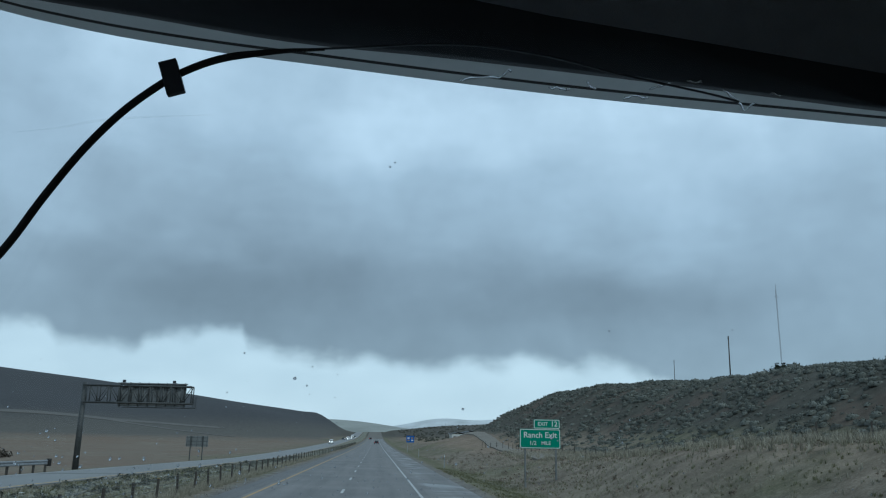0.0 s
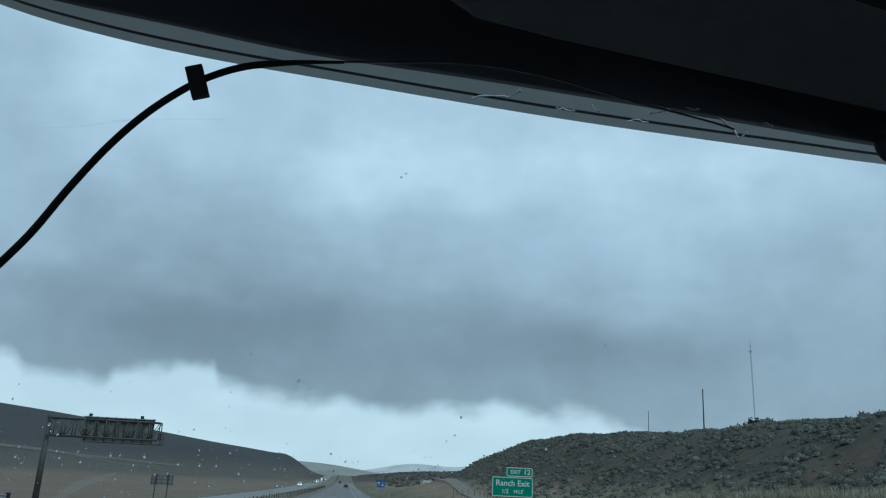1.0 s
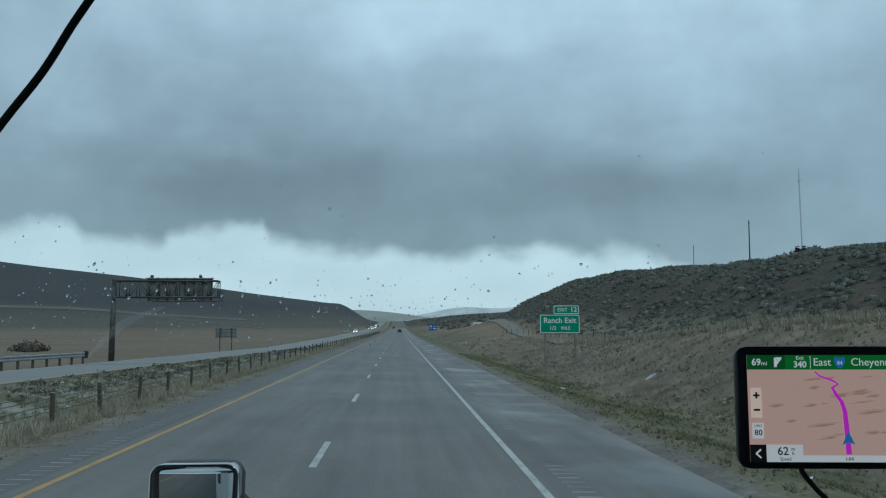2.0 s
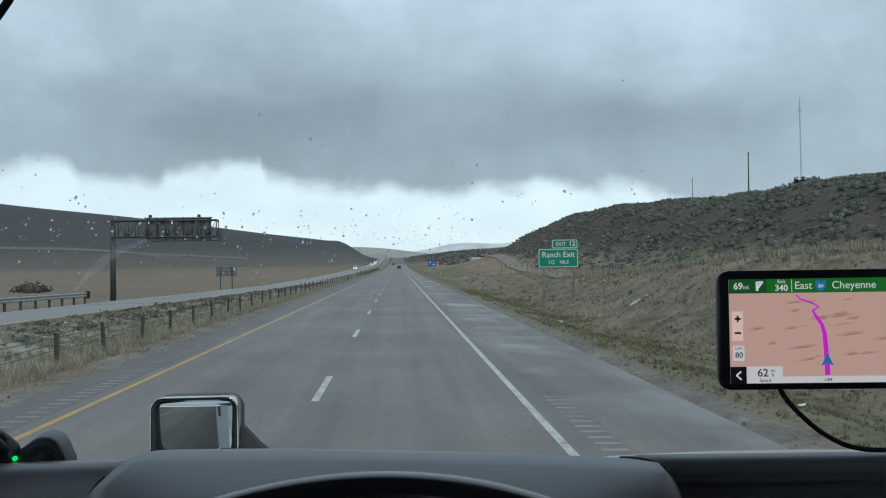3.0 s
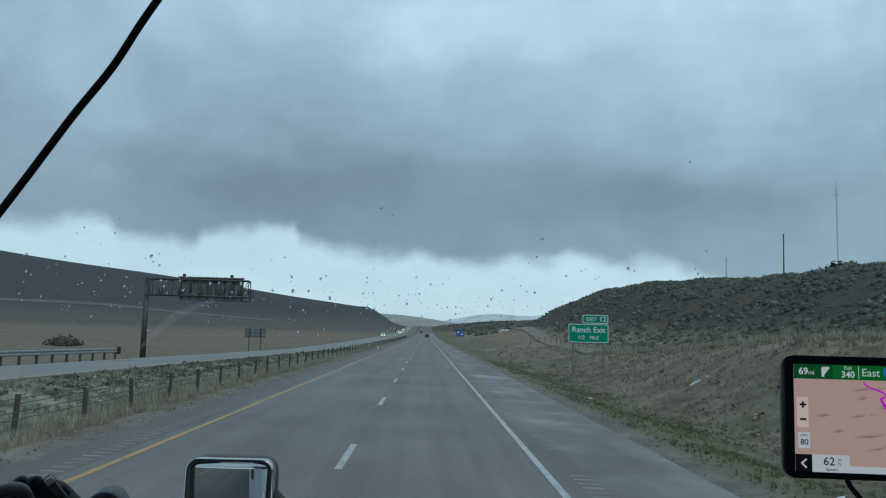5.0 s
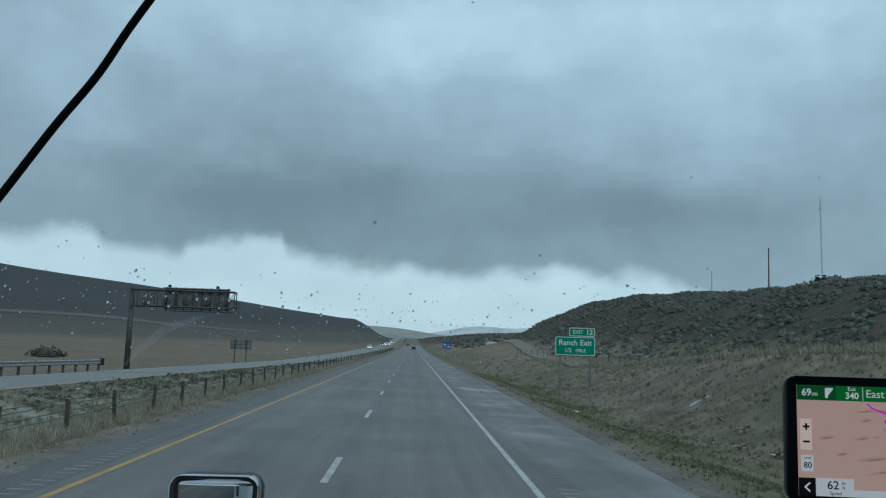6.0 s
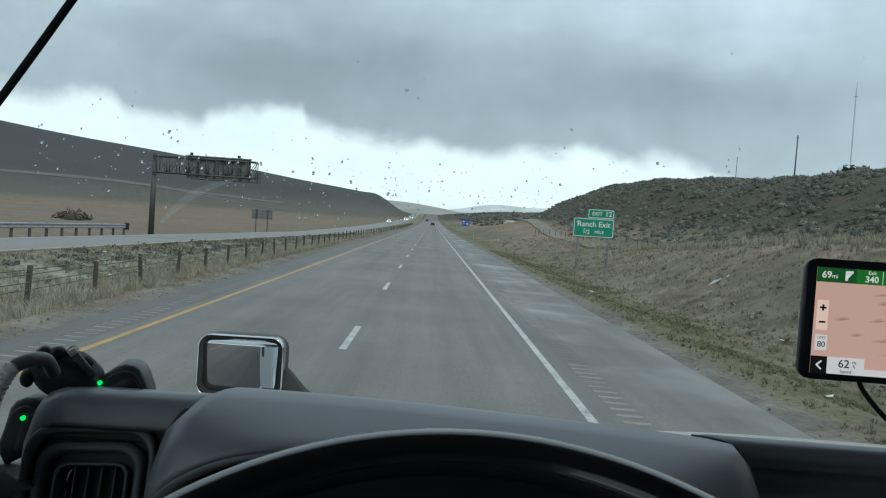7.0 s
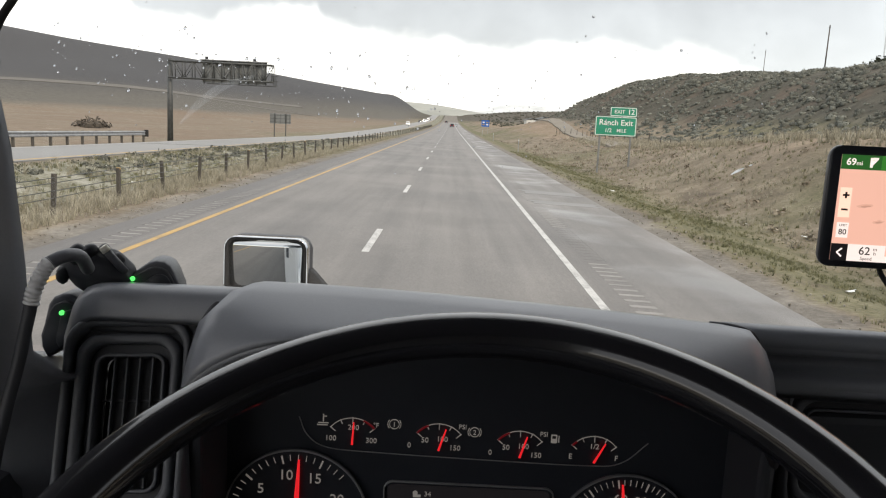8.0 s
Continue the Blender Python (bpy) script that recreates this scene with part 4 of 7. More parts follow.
    own("roof", box_bm(2.7, 3.1, 0.05, (0.70, -0.98, 3.06), bevel=0.02), WHITE_PAINT, "white cab roof")
    own("bulkhead", box_bm(2.1, 0.05, 1.02, (0.98, 1.20, 1.47), bevel=0.01), WHITE_PAINT, "white cab bulkhead")
    own("cab_corner", box_bm(0.36, 0.05, 0.94, (-0.255, 1.20, 1.46), bevel=0.02), WHITE_PAINT, "white front corner of the cab")
    own("cowl_side", box_bm(0.05, 0.48, 0.94, (-0.525, 0.98, 1.46), (0, 0, -26), bevel=0.02), WHITE_PAINT, "white swept cowl beside the bonnet")
    # bonnet
    rows = []
    for y in (1.12, 1.25, 1.42, 1.62, 1.9, 2.2, 2.5, 2.75, 2.88):
        drop = 0.16 * max(0.0, y - 1.5) ** 1.7 + (0.22 if y > 2.8 else 0.0)
        row = []
        for u in np.linspace(-1, 1, 25):
            x = 1.00 + 0.85 * u
            a = abs(u)
            row.append((x, y, 1.928 - drop - 0.06 * (x - 1.05) ** 2 - 1.9 * max(0.0, a - 0.60) ** 1.8))
        rows.append(row)
    own("bonnet", grid_bm(rows, 0.02), WHITE_PAINT, "white bonnet, wet with rain", True)
    for s in (-1, 1):
        own("bonnet_side", box_bm(0.03, 1.66, 0.62, (0.95 + s * 0.835, 2.02, 1.24), bevel=0.012), WHITE_PAINT, "white bonnet side")
    for x in (-0.16, 2.04):
        own("fender", box_bm(0.52, 1.56, 0.84, (x, 2.02, 1.15), bevel=0.16, segments=5), WHITE_PAINT, "rounded white front wing", True)
    own("bonnet_front", box_bm(1.6, 0.05, 0.7, (0.95, 2.83, 1.15), bevel=0.02), CHROME, "chrome radiator grille")
    # wiper and washer jets at the foot of the glass
    own("wiper", join_bm(rod_bm((0.43, 1.14, 2.070), (0.65, 1.14, 2.070), 0.008), box_bm(0.030, 0.03, 0.026, (0.482, 1.14, 2.083), bevel=0.006)),
        RUBBER, "black windscreen wiper")
    # trailer
    own("trailer", box_bm(2.55, 14.0, 2.7, (0.70, -10.2, 2.55), bevel=0.03), WHITE_PAINT, "white box trailer")
    for x in (-0.4, 1.8):
        for y in (2.2, -2.6, -3.9, -14.6, -15.9):
            own("wheel", cyl_bm(0.5, 0.30, (x, y, 0.5 - FALL * x), (0, 90, 0), 24, bevel=0.04), RUBBER, "black tyre")
    own("chassis", join_bm(box_bm(0.25, 19.0, 0.25, (0.3, -6.8, 0.86)), box_bm(0.25, 19.0, 0.25, (1.1, -6.8, 0.86))), BLACK, "black chassis rails")
    return cab


make_cab()


def make_rain():
    """Water drops and thin runs on the windscreen."""
    rnd = random.Random(11)
    bm = bmesh.new()

    def drop(x, z, r, long=1.0, turn=0.0):
        m = pose(x, glass_y(z) - 0.001, z, -26, turn, 0) @ Matrix.Diagonal((r, r * 0.45, r * long, 1))
        bmesh.ops.create_icosphere(bm, subdivisions=1, radius=1.0, matrix=m)

    for x, z, r in ((-0.026, 2.52, 0.0022), (0.162, 2.491, 0.0018), (0.266, 2.461, 0.0022), (0.158, 2.430, 0.0018), (0.070, 2.733, 0.0015),
                    (0.075, 2.737, 0.0012)):
        drop(x, z, r)
    for k in range(210):
        u = rnd.random()
        x = rnd.uniform(-0.46, 0.02) if u < 0.62 else rnd.uniform(-0.40, 0.75)
        z = rnd.gauss(2.398 + 0.03 * max(0.0, -0.1 - x) / 0.3, 0.024) if u < 0.62 else rnd.gauss(2.385, 0.03) if u < 0.88 else rnd.uniform(2.22, 2.60)
        drop(x, z, rnd.choice((0.0006, 0.0007, 0.0009, 0.0011, 0.0015)) * (1.2 if u < 0.62 else 0.7), rnd.uniform(0.7, 1.9), rnd.uniform(-30, 30))
    # fine spatter
    for k in range(330):
        if k < 190:
            x, z = rnd.uniform(-0.46, 0.35), rnd.triangular(2.34, 2.56, 2.42)
        else:
            x = rnd.gauss(0.06, 0.11)
            z = rnd.gauss(2.408 - 0.10 * (x - 0.06), 0.016)
        drop(x, z, rnd.choice((0.0004, 0.0005, 0.0006, 0.0006, 0.0008, 0.0011)), rnd.uniform(0.6, 1.6), rnd.uniform(-60, 60))
    # wavy runs along the top of the glass
    runs = []
    for way in (((0.139, 2.806), (0.159, 2.809), (0.178, 2.810), (0.189, 2.817)), ((0.232, 2.804), (0.242, 2.803), (0.251, 2.803)), ((0.270, 2.810), (0.279, 2.805)),
                ((0.311, 2.797), (0.322, 2.800), (0.335, 2.799)), ((0.337, 2.807), (0.357, 2.813)), ((0.377, 2.816), (0.390, 2.816)),
                ((0.416, 2.810), (0.429, 2.802), (0.441, 2.793), (0.453, 2.799)), ((0.467, 2.808), (0.478, 2.807))):
        pts = []
        for (xa, za), (xb, zb) in zip(way[:-1], way[1:]):
            for q in (0.0, 0.35, 0.7):
                z = 0.009 + za + (zb - za) * q + rnd.uniform(-0.0015, 0.0015)
                pts.append((xa + (xb - xa) * q, glass_y(z) - 0.0012, z))
        xb, zb = way[-1][0], way[-1][1] + 0.009
        pts.append((xb, glass_y(zb) - 0.0012, zb))
        runs.append(tube_bm(smooth_line(pts, 3), lambda t: 0.0007 + 0.0006 * math.sin(t * 9) ** 2, 6))
        drop(xb, zb, rnd.uniform(0.0016, 0.0030), 0.7, rnd.uniform(-40, 40))
        drop(way[0][0], way[0][1] + 0.009, rnd.uniform(0.0010, 0.0018), 0.7, rnd.uniform(-40, 40))
    ob = add("raindrops", join_bm(bm, *runs), WATER, smooth=True)
    tagged(ob, "clear raindrops and thin runs on the windscreen", "raindrops", kind="stuff")


make_rain()


def make_dashboard():
    dash = thing("dashboard", 0.504, 1.0, 1.5, label="dark grey moulded plastic dashboard with air vents", category="dashboard")

    def own(name, bm, mat, label="", smooth=False, under=None):
        bmesh.ops.translate(bm, vec=(-0.5, -1.0, -1.5), verts=bm.verts)
        return part(name, bm, mat, under or dash, label, smooth)

    # hood over the instruments: profile from the glass to the lip, rounded off at both ends
    prof = [(1.09, 2.100, 0.240), (1.00, 2.138, 0.245), (0.92, 2.166, 0.252), (0.868, 2.180, 0.258), (0.842, 2.183, 0.264), (0.820, 2.178, 0.282),
            (0.795, 2.160, 0.298), (0.775, 2.130, 0.303), (0.762, 2.100, 0.306), (0.758, 2.085, 0.308), (0.764, 2.076, 0.304), (0.79, 2.072, 0.300),
            (0.87, 2.068, 0.298), (0.90, 2.066, 0.297)]
    rows = []
    for k, (y, z, w) in enumerate(prof):
        row = []
        for u in np.linspace(-1, 1, 41):
            a = abs(u)
            e = max(0.0, (a - 0.93) / 0.07)
            dz = 0.014 * (1 - math.sqrt(max(0.0, 1 - e * e)))
            zz = z if k < 6 else 2.170 - (2.170 - z) * (0.20 + 0.80 * a ** 5)
            row.append((0.055 + (w if u < 0 else 0.298) * u, y + 0.012 * e * e, zz - dz - 0.0135 * u - 0.0065 * u * u))
        rows.append(row)
    own("instrument_hood", grid_bm(rows, 0.006), PLASTIC_DAYLIT, "soft grey hood over the instruments, paled for sky light", True)
    for s, x in ((-1, -0.243), (1, 0.352)):
        bm = box_bm(0.016, 0.13, 0.34, (x, 0.855, 1.915), bevel=0.006)
        own("hood_cheek", bm, BLACK, "black cheek of the instrument hood")
    # left-hand pod with an air vent
    rows = []
    for y, z in ((1.08, 2.102), (0.98, 2.142), (0.91, 2.167), (0.862, 2.180), (0.838, 2.182), (0.824, 2.173), (0.820, 2.152)):
        row = []
        for x in np.linspace(-0.396, -0.212, 17):
            e = max(0.0, (-0.353 - x) / 0.043)
            row.append((x, y + 0.01 * e, z - 0.050 * (1 - math.sqrt(max(0.0, 1 - e * e)))))
        rows.append(row)
    own("dash_end_cap", grid_bm(rows, 0.006), PLASTIC_DAYLIT, "soft grey top of the vent pod, paled for sky light", True)
    own("pod_gap", box_bm(0.158, 0.02, 0.016, (-0.298, 0.838, 2.140), bevel=0.003), BLACK, "dark gap under the pod's top")

    def vent(cx, cz, w, h, y, lean, slats, bars, name="air_vent"):
        """An air vent: surround, ring, deep box, upright slats and two cross bars."""
        fas, rim = round_rect(w + 0.066, h + 0.085, 0.030), round_rect(w + 0.050, h + 0.062, 0.026)
        mid, lip = round_rect(w + 0.042, h + 0.048, 0.024), round_rect(w + 0.022, h + 0.026, 0.020)
        inn, hole = round_rect(w + 0.008, h + 0.008, 0.014), round_rect(w, h, 0.011)
        m = pose(cx, y, cz, lean, -3 if cx < 0 else 0, 0)

        def place(bm):
            bmesh.ops.transform(bm, matrix=m, verts=bm.verts)
            return bm

        body = own(name, place(moulded_ring_bm(fas, rim, 0.0, 0.05, 0.006)), PLASTIC, "dark grey vent surround", True)
        own("vent_gap", place(ring_bm(rim, mid, 0.016, 0.05)), BLACK, "dark gap round the vent").parent = body
        own("vent_frame", place(moulded_ring_bm(mid, lip, 0.004, 0.045, 0.005)), PLASTIC, "dark grey raised frame", True).parent = body
        own("vent_ring", place(ring_bm(lip, inn, 0.020, 0.045)), BLACK, "black recessed ring").parent = body
        own("vent_ring", place(moulded_ring_bm(inn, hole, 0.012, 0.035, 0.002)), PLASTIC, "grey inner ring", True).parent = body
        own("vent_box", place(slab_bm(inn, 0.050, 0.062)), BLACK, "black vent interior").parent = body
        for k in range(slats):
            x = -w / 2 + w * (k + 1) / (slats + 1)
            own("slat", place(box_bm(0.0018, 0.014, h, (x, 0.026, 0), (0, 0, 10), bevel=0.0006)), PLASTIC).parent = body
        for k in range(bars):
            z = -h / 2 + h * (k + 1) / (bars + 1)
            own("cross_bar", place(box_bm(w, 0.008, 0.0020, (0, 0.034, z), bevel=0.0006)), PLASTIC).parent = body
        return body

    vent(-0.317, 2.050, 0.068, 0.135, 0.785, -22, 4, 2)
    vent(0.545, 1.995, 0.16, 0.090, 0.935, -8, 7, 1)
    own("pod_side", box_bm(0.020, 0.15, 0.34, (-0.374, 0.915, 1.985), (-14, 0, 0), bevel=0.006), PLASTIC, "dark grey side of the vent pod")
    # right-hand dash
    rows = []
    for y, z in ((1.10, 2.090), (1.04, 2.117), (0.99, 2.136), (0.958, 2.145), (0.943, 2.139), (0.938, 2.122), (0.950, 2.116), (0.968, 2.112),
                 (0.970, 2.095), (0.955, 2.090), (0.940, 2.086), (0.934, 2.078), (0.938, 2.066)):
        row = []
        for x in np.linspace(0.352, 2.0, 40):
            row.append((x, y + 0.04 * max(0.0, x - 0.9) ** 2, z - 0.016 * (x - 0.35)))
        rows.append(row)
    own("dash_top", grid_bm(rows, 0.006), PLASTIC_DAYLIT, "soft grey dash top with a stepped ledge, paled for sky light", True)
    own("seam", tube_bm(smooth_line([(-0.185, 1.02, 2.128), (-0.194, 0.93, 2.164), (-0.203, 0.862, 2.180), (-0.213, 0.840, 2.177), (-0.232, 0.822, 2.166), (-0.245, 0.806, 2.140)], 5), 0.0034, 8), BLACK, "dark seam", True)
    own("seam", tube_bm(smooth_line([(0.309, 0.885, 2.160), (0.322, 0.868, 2.163), (0.336, 0.856, 2.162), (0.347, 0.852, 2.156), (0.354, 0.850, 2.140), (0.356, 0.85, 2.10)], 5), 0.0022, 8), BLACK, "dark seam", True)
    # carcass under the mouldings
    own("dash_carcass", join_bm(box_bm(0.17, 0.2, 0.75, (-0.325, 0.97, 1.62), bevel=0.01), box_bm(1.62, 0.2, 0.75, (1.18, 1.05, 1.66), bevel=0.01),
                                box_bm(0.66, 0.15, 0.35, (0.055, 1.02, 1.50), bevel=0.01)), BLACK, "black lower dash")
    own("dash_fascia", box_bm(1.6, 0.03, 0.52, (1.16, 0.985, 1.80), bevel=0.01), PLASTIC, "dark grey dash fascia")


make_dashboard()

FACING = (90, 0, 0)


def make_instruments():
    Y = 0.885
    board = thing("instrument_cluster", 0.0445, 0.9, 1.9, label="black instrument cluster with white dials and red needles", category="instruments")

    def own(name, bm, mat, label="", under=None, smooth=False):
        bmesh.ops.translate(bm, vec=(-0.04, -0.9, -1.9), verts=bm.verts)
        return part(name, bm, mat, under or board, label, smooth)

    def say(text, x, z, size, under, mat=None, name="numeral"):
        return writing(name, text, size, pose(x - 0.04, Y - 0.0012 - 0.9, z - 1.9, *FACING), mat or LIT_WHITE, under)

    own("panel", box_bm(0.60, 0.02, 0.37, (0.055, Y + 0.012, 1.955), bevel=0.004), GLOSS_BLACK, "black cluster panel")
    own("panel_edge", tube_bm(smooth_line([(-0.152, Y, 2.026), (-0.142, Y, 2.004), (-0.118, Y, 1.990), (-0.06, Y, 1.9865), (0.06, Y, 1.984), (0.18, Y, 1.983),
                                           (0.222, Y, 1.988), (0.252, Y, 2.014)], 5), 0.0007, 6), STEEL, "thin grey line round the small gauges", smooth=True)

    def needle(cx, cz, length, angle, under, width=0.0012):
        a = radians(angle)
        s, c = math.sin(a), math.cos(a)
        bm = bmesh.new()
        base, tip = (cx - 0.0 * s, cz), (cx + length * s, cz + length * c)
        pts = []
        for (x, z), w in ((base, width), (tip, width * 0.55)):
            for sg in (-1, 1):
                pts.append((x + sg * w * c, z - sg * w * s))
        quad = [pts[0], pts[1], pts[3], pts[2]]
        fr = [bm.verts.new((x, Y - 0.004, z)) for x, z in quad]
        bk = [bm.verts.new((x, Y - 0.0025, z)) for x, z in quad]
        bm.faces.new(fr)
        bm.faces.new(bk[::-1])
        for k in range(4):
            bm.faces.new((fr[k], bk[k], bk[(k + 1) % 4], fr[(k + 1) % 4]))
        bmesh.ops.recalc_face_normals(bm, faces=bm.faces)
        own("needle", bm, LIT_RED, "red needle", under)

    def gauge(cx, cz, words, needle_at, red=None, unit="", unit_at=(0, 0)):
        r = 0.033
        g = own("small_gauge", arc_bm(cx, cz, r - 0.0004, r + 0.0004, -50, 50, Y), LIT_WHITE, "small gauge with a white scale")
        if red:
            own("red_zone", arc_bm(cx, cz, r - 0.0011, r + 0.0011, red[0], red[1], Y - 0.0012), LIT_DIM_RED, "red part of the scale", g)
        for a, long in ((-50, 0.007), (-25, 0.0045), (0, 0.007), (25, 0.0045), (50, 0.007)):
            own("tick", arc_bm(cx, cz, r - long, r + 0.001, a - 0.9, a + 0.9, Y - 0.0006, steps=1), LIT_WHITE, "", g)
        for text, dx, dz in words:
            say(text, cx + dx, cz + dz, 0.0088, g)
        if unit:
            say(unit, cx + unit_at[0], cz + unit_at[1], 0.0078, g, name="unit")
        needle(cx, cz + 0.002, 0.027, needle_at, g)
        return g

    a = gauge(-0.090, 1.994, (("100", -0.025, 0.008), ("200", 0.001, 0.022), ("300", 0.022, 0.007)), 3, (22, 50), "°F", (0.027, 0.026))
    b = gauge(0.010, 1.992, (("0", -0.034, 0.006), ("50", -0.016, 0.013), ("100", 0.004, 0.015), ("150", 0.019, 0.005)), 17, (-50, -22), "PSI", (0.027, 0.031))
    c = gauge(0.104, 1.988, (("0", -0.034, 0.006), ("50", -0.016, 0.013), ("100", 0.004, 0.015), ("150", 0.019, 0.005)), 17, (-50, -22), "PSI", (0.027, 0.031))
    d = gauge(0.190, 1.986, (("E", -0.027, 0.008), ("1/2", 0.0, 0.021), ("F", 0.026, 0.008)), 27, (-50, -38))
    for g, x, z, text in ((b, -0.042, 2.022, "1"), (c, 0.051, 2.017, "2")):
        own("brake_symbol", arc_bm(x, z, 0.0052, 0.0060, 0, 360, Y), LIT_WHITE, "ringed numeral", g)
        for s in (-1, 1):
            own("brake_symbol", arc_bm(x, z, 0.0072, 0.0080, s * 50, s * 130, Y), LIT_WHITE, "", g)
        say(text, x, z, 0.008, g, name="symbol")
    own("fuel_symbol", join_bm(ring_bm(round_rect(0.007, 0.010, 0.001, 2), round_rect(0.0045, 0.0075, 0.0005, 2), Y - 0.001, Y, (0.143, 2.014)),
                               box_bm(0.0055, 0.001, 0.004, (0.143, Y - 0.0005, 2.012)), box_bm(0.001, 0.001, 0.008, (0.1485, Y - 0.0005, 2.014))), LIT_WHITE, "fuel pump symbol", d)
    own("water_symbol", join_bm(box_bm(0.0012, 0.001, 0.009, (-0.124, Y - 0.0005, 2.026)), box_bm(0.012, 0.001, 0.0010, (-0.124, Y - 0.0005, 2.020)),
                                box_bm(0.012, 0.001, 0.0010, (-0.125, Y - 0.0005, 2.0175)), box_bm(0.004, 0.001, 0.0010, (-0.122, Y - 0.0005, 2.028))), LIT_WHITE, "water temperature symbol", a)

    def dial(cx, cz, r, marks, first, per, needle_at, name, label):
        g = own(name, cyl_bm(r, 0.006, (cx, Y - 0.001, cz), (90, 0, 0), 56), GLOSS_BLACK, label)
        own("bezel", arc_bm(cx, cz, r - 0.0012, r + 0.0008, -180, 180, Y - 0.0065, 0.004, 72), STEEL, "thin silver bezel", g)
        step = per / 5
        for k in range(-8, 9):
            ang = first + step * k
            big = k % 5 == 0
            own("tick", arc_bm(cx, cz, r - (0.016 if big else 0.013), r - 0.006, ang - (0.75 if big else 0.3), ang + (0.75 if big else 0.3), Y - 0.0052, steps=1),
                LIT_WHITE, "", g)
        for text, ang in marks:
            q = radians(ang)
            writing("numeral", text, 0.0172, pose(cx + (r - 0.030) * math.sin(q) - 0.04, Y - 0.0055 - 0.9, cz + (r - 0.030) * math.cos(q) - 1.9, *FACING), LIT_WHITE, g)
        aa = radians(needle_at)
        ln = r - 0.010
        own("needle", rod_bm((cx, Y - 0.009, cz), (cx + ln * math.sin(aa), Y - 0.009, cz + ln * math.cos(aa)), 0.0040, 6, 0.0012), LIT_RED, "red needle", g)
        own("hub", cyl_bm(0.014, 0.012, (cx, Y - 0.008, cz), (90, 0, 0), 20), BLACK, "black needle hub", g)

    dial(-0.153, 1.903, 0.084, (("5", -50), ("10", -13), ("15", 23), ("20", 62)), -13, 36, 2.5, "tachometer", "round rev counter")
    dial(0.232, 1.896, 0.080, (("40", -37), ("60", -9), ("80", 19), ("100", 50)), -9, 28, -6, "speedometer", "round speedometer")
    sc = round_rect(0.198, 0.10, 0.010)
    own("display_frame", ring_bm(round_rect(0.200, 0.102, 0.011), round_rect(0.1965, 0.0985, 0.0095), Y - 0.001, Y + 0.002, (0.048, 1.902)), STEEL, "thin silver frame", smooth=True)
    screen = own("display", slab_bm(round_rect(0.190, 0.092, 0.007), Y - 0.0006, Y + 0.002, (0.048, 1.902)), SCREEN_BLACK, "dark trip display")
    say("34", 0.0, 1.9385, 0.0085, screen)
    own("weather_symbol", join_bm(cyl_bm(0.003, 0.001, (-0.0145, Y - 0.001, 1.9395), (90, 0, 0), 10), box_bm(0.009, 0.001, 0.003, (-0.0125, Y - 0.001, 1.936))), LIT_WHITE, "small weather symbol", screen)


make_instruments()


def make_wheel():
    R, r = 0.2248, 0.0163
    wheel = thing("steering_wheel", 0.0264, 0.3385, 2.1404, label="black leather-covered lorry steering wheel", category="steering wheel")
    tilt = Matrix.Rotation(radians(-4.66), 4, "Y") @ Matrix.Rotation(radians(21.73), 4, "X")
    line = [tilt @ Vector((R * math.cos(2 * math.pi * k / 96), R * math.sin(2 * math.pi * k / 96), 0)) for k in range(97)]
    bm = bmesh.new()
    rings = []
    for k in range(96):
        a = 2 * math.pi * k / 96
        ring = []
        for j in range(16):
            b = 2 * math.pi * j / 16
            ring.append(bm.verts.new(tilt @ Vector(((R + r * math.cos(b)) * math.cos(a), (R + r * math.cos(b)) * math.sin(a), r * 0.95 * math.sin(b)))))
        rings.append(ring)
    for k in range(96):
        for j in range(16):
            bm.faces.new((rings[k][j], rings[(k + 1) % 96][j], rings[(k + 1) % 96][(j + 1) % 16], rings[k][(j + 1) % 16]))
    bmesh.ops.recalc_face_normals(bm, faces=bm.faces)
    part("rim", bm, LEATHER, wheel, "black leather rim", True)
    hub = cyl_bm(0.07, 0.045, (0, 0, -0.055), sides=28, bevel=0.012)
    bmesh.ops.transform(hub, matrix=tilt, verts=hub.verts)
    part("hub", hub, PLASTIC, wheel, "dark grey hub")
    for a in (200, 340, 270):
        q = radians(a)
        bm = rod_bm((0.06 * math.cos(q), 0.06 * math.sin(q), -0.05), ((R - 0.005) * math.cos(q), (R - 0.005) * math.sin(q), -0.004), 0.016, 10, 0.011)
        bmesh.ops.transform(bm, matrix=tilt, verts=bm.verts)
        part("spoke", bm, PLASTIC, wheel, "", True)
    bm = rod_bm((0, 0.03, -0.07), (0, 0.42, -0.42), 0.035, 16)
    part("column", bm, BLACK, wheel, "black steering column")


make_wheel()


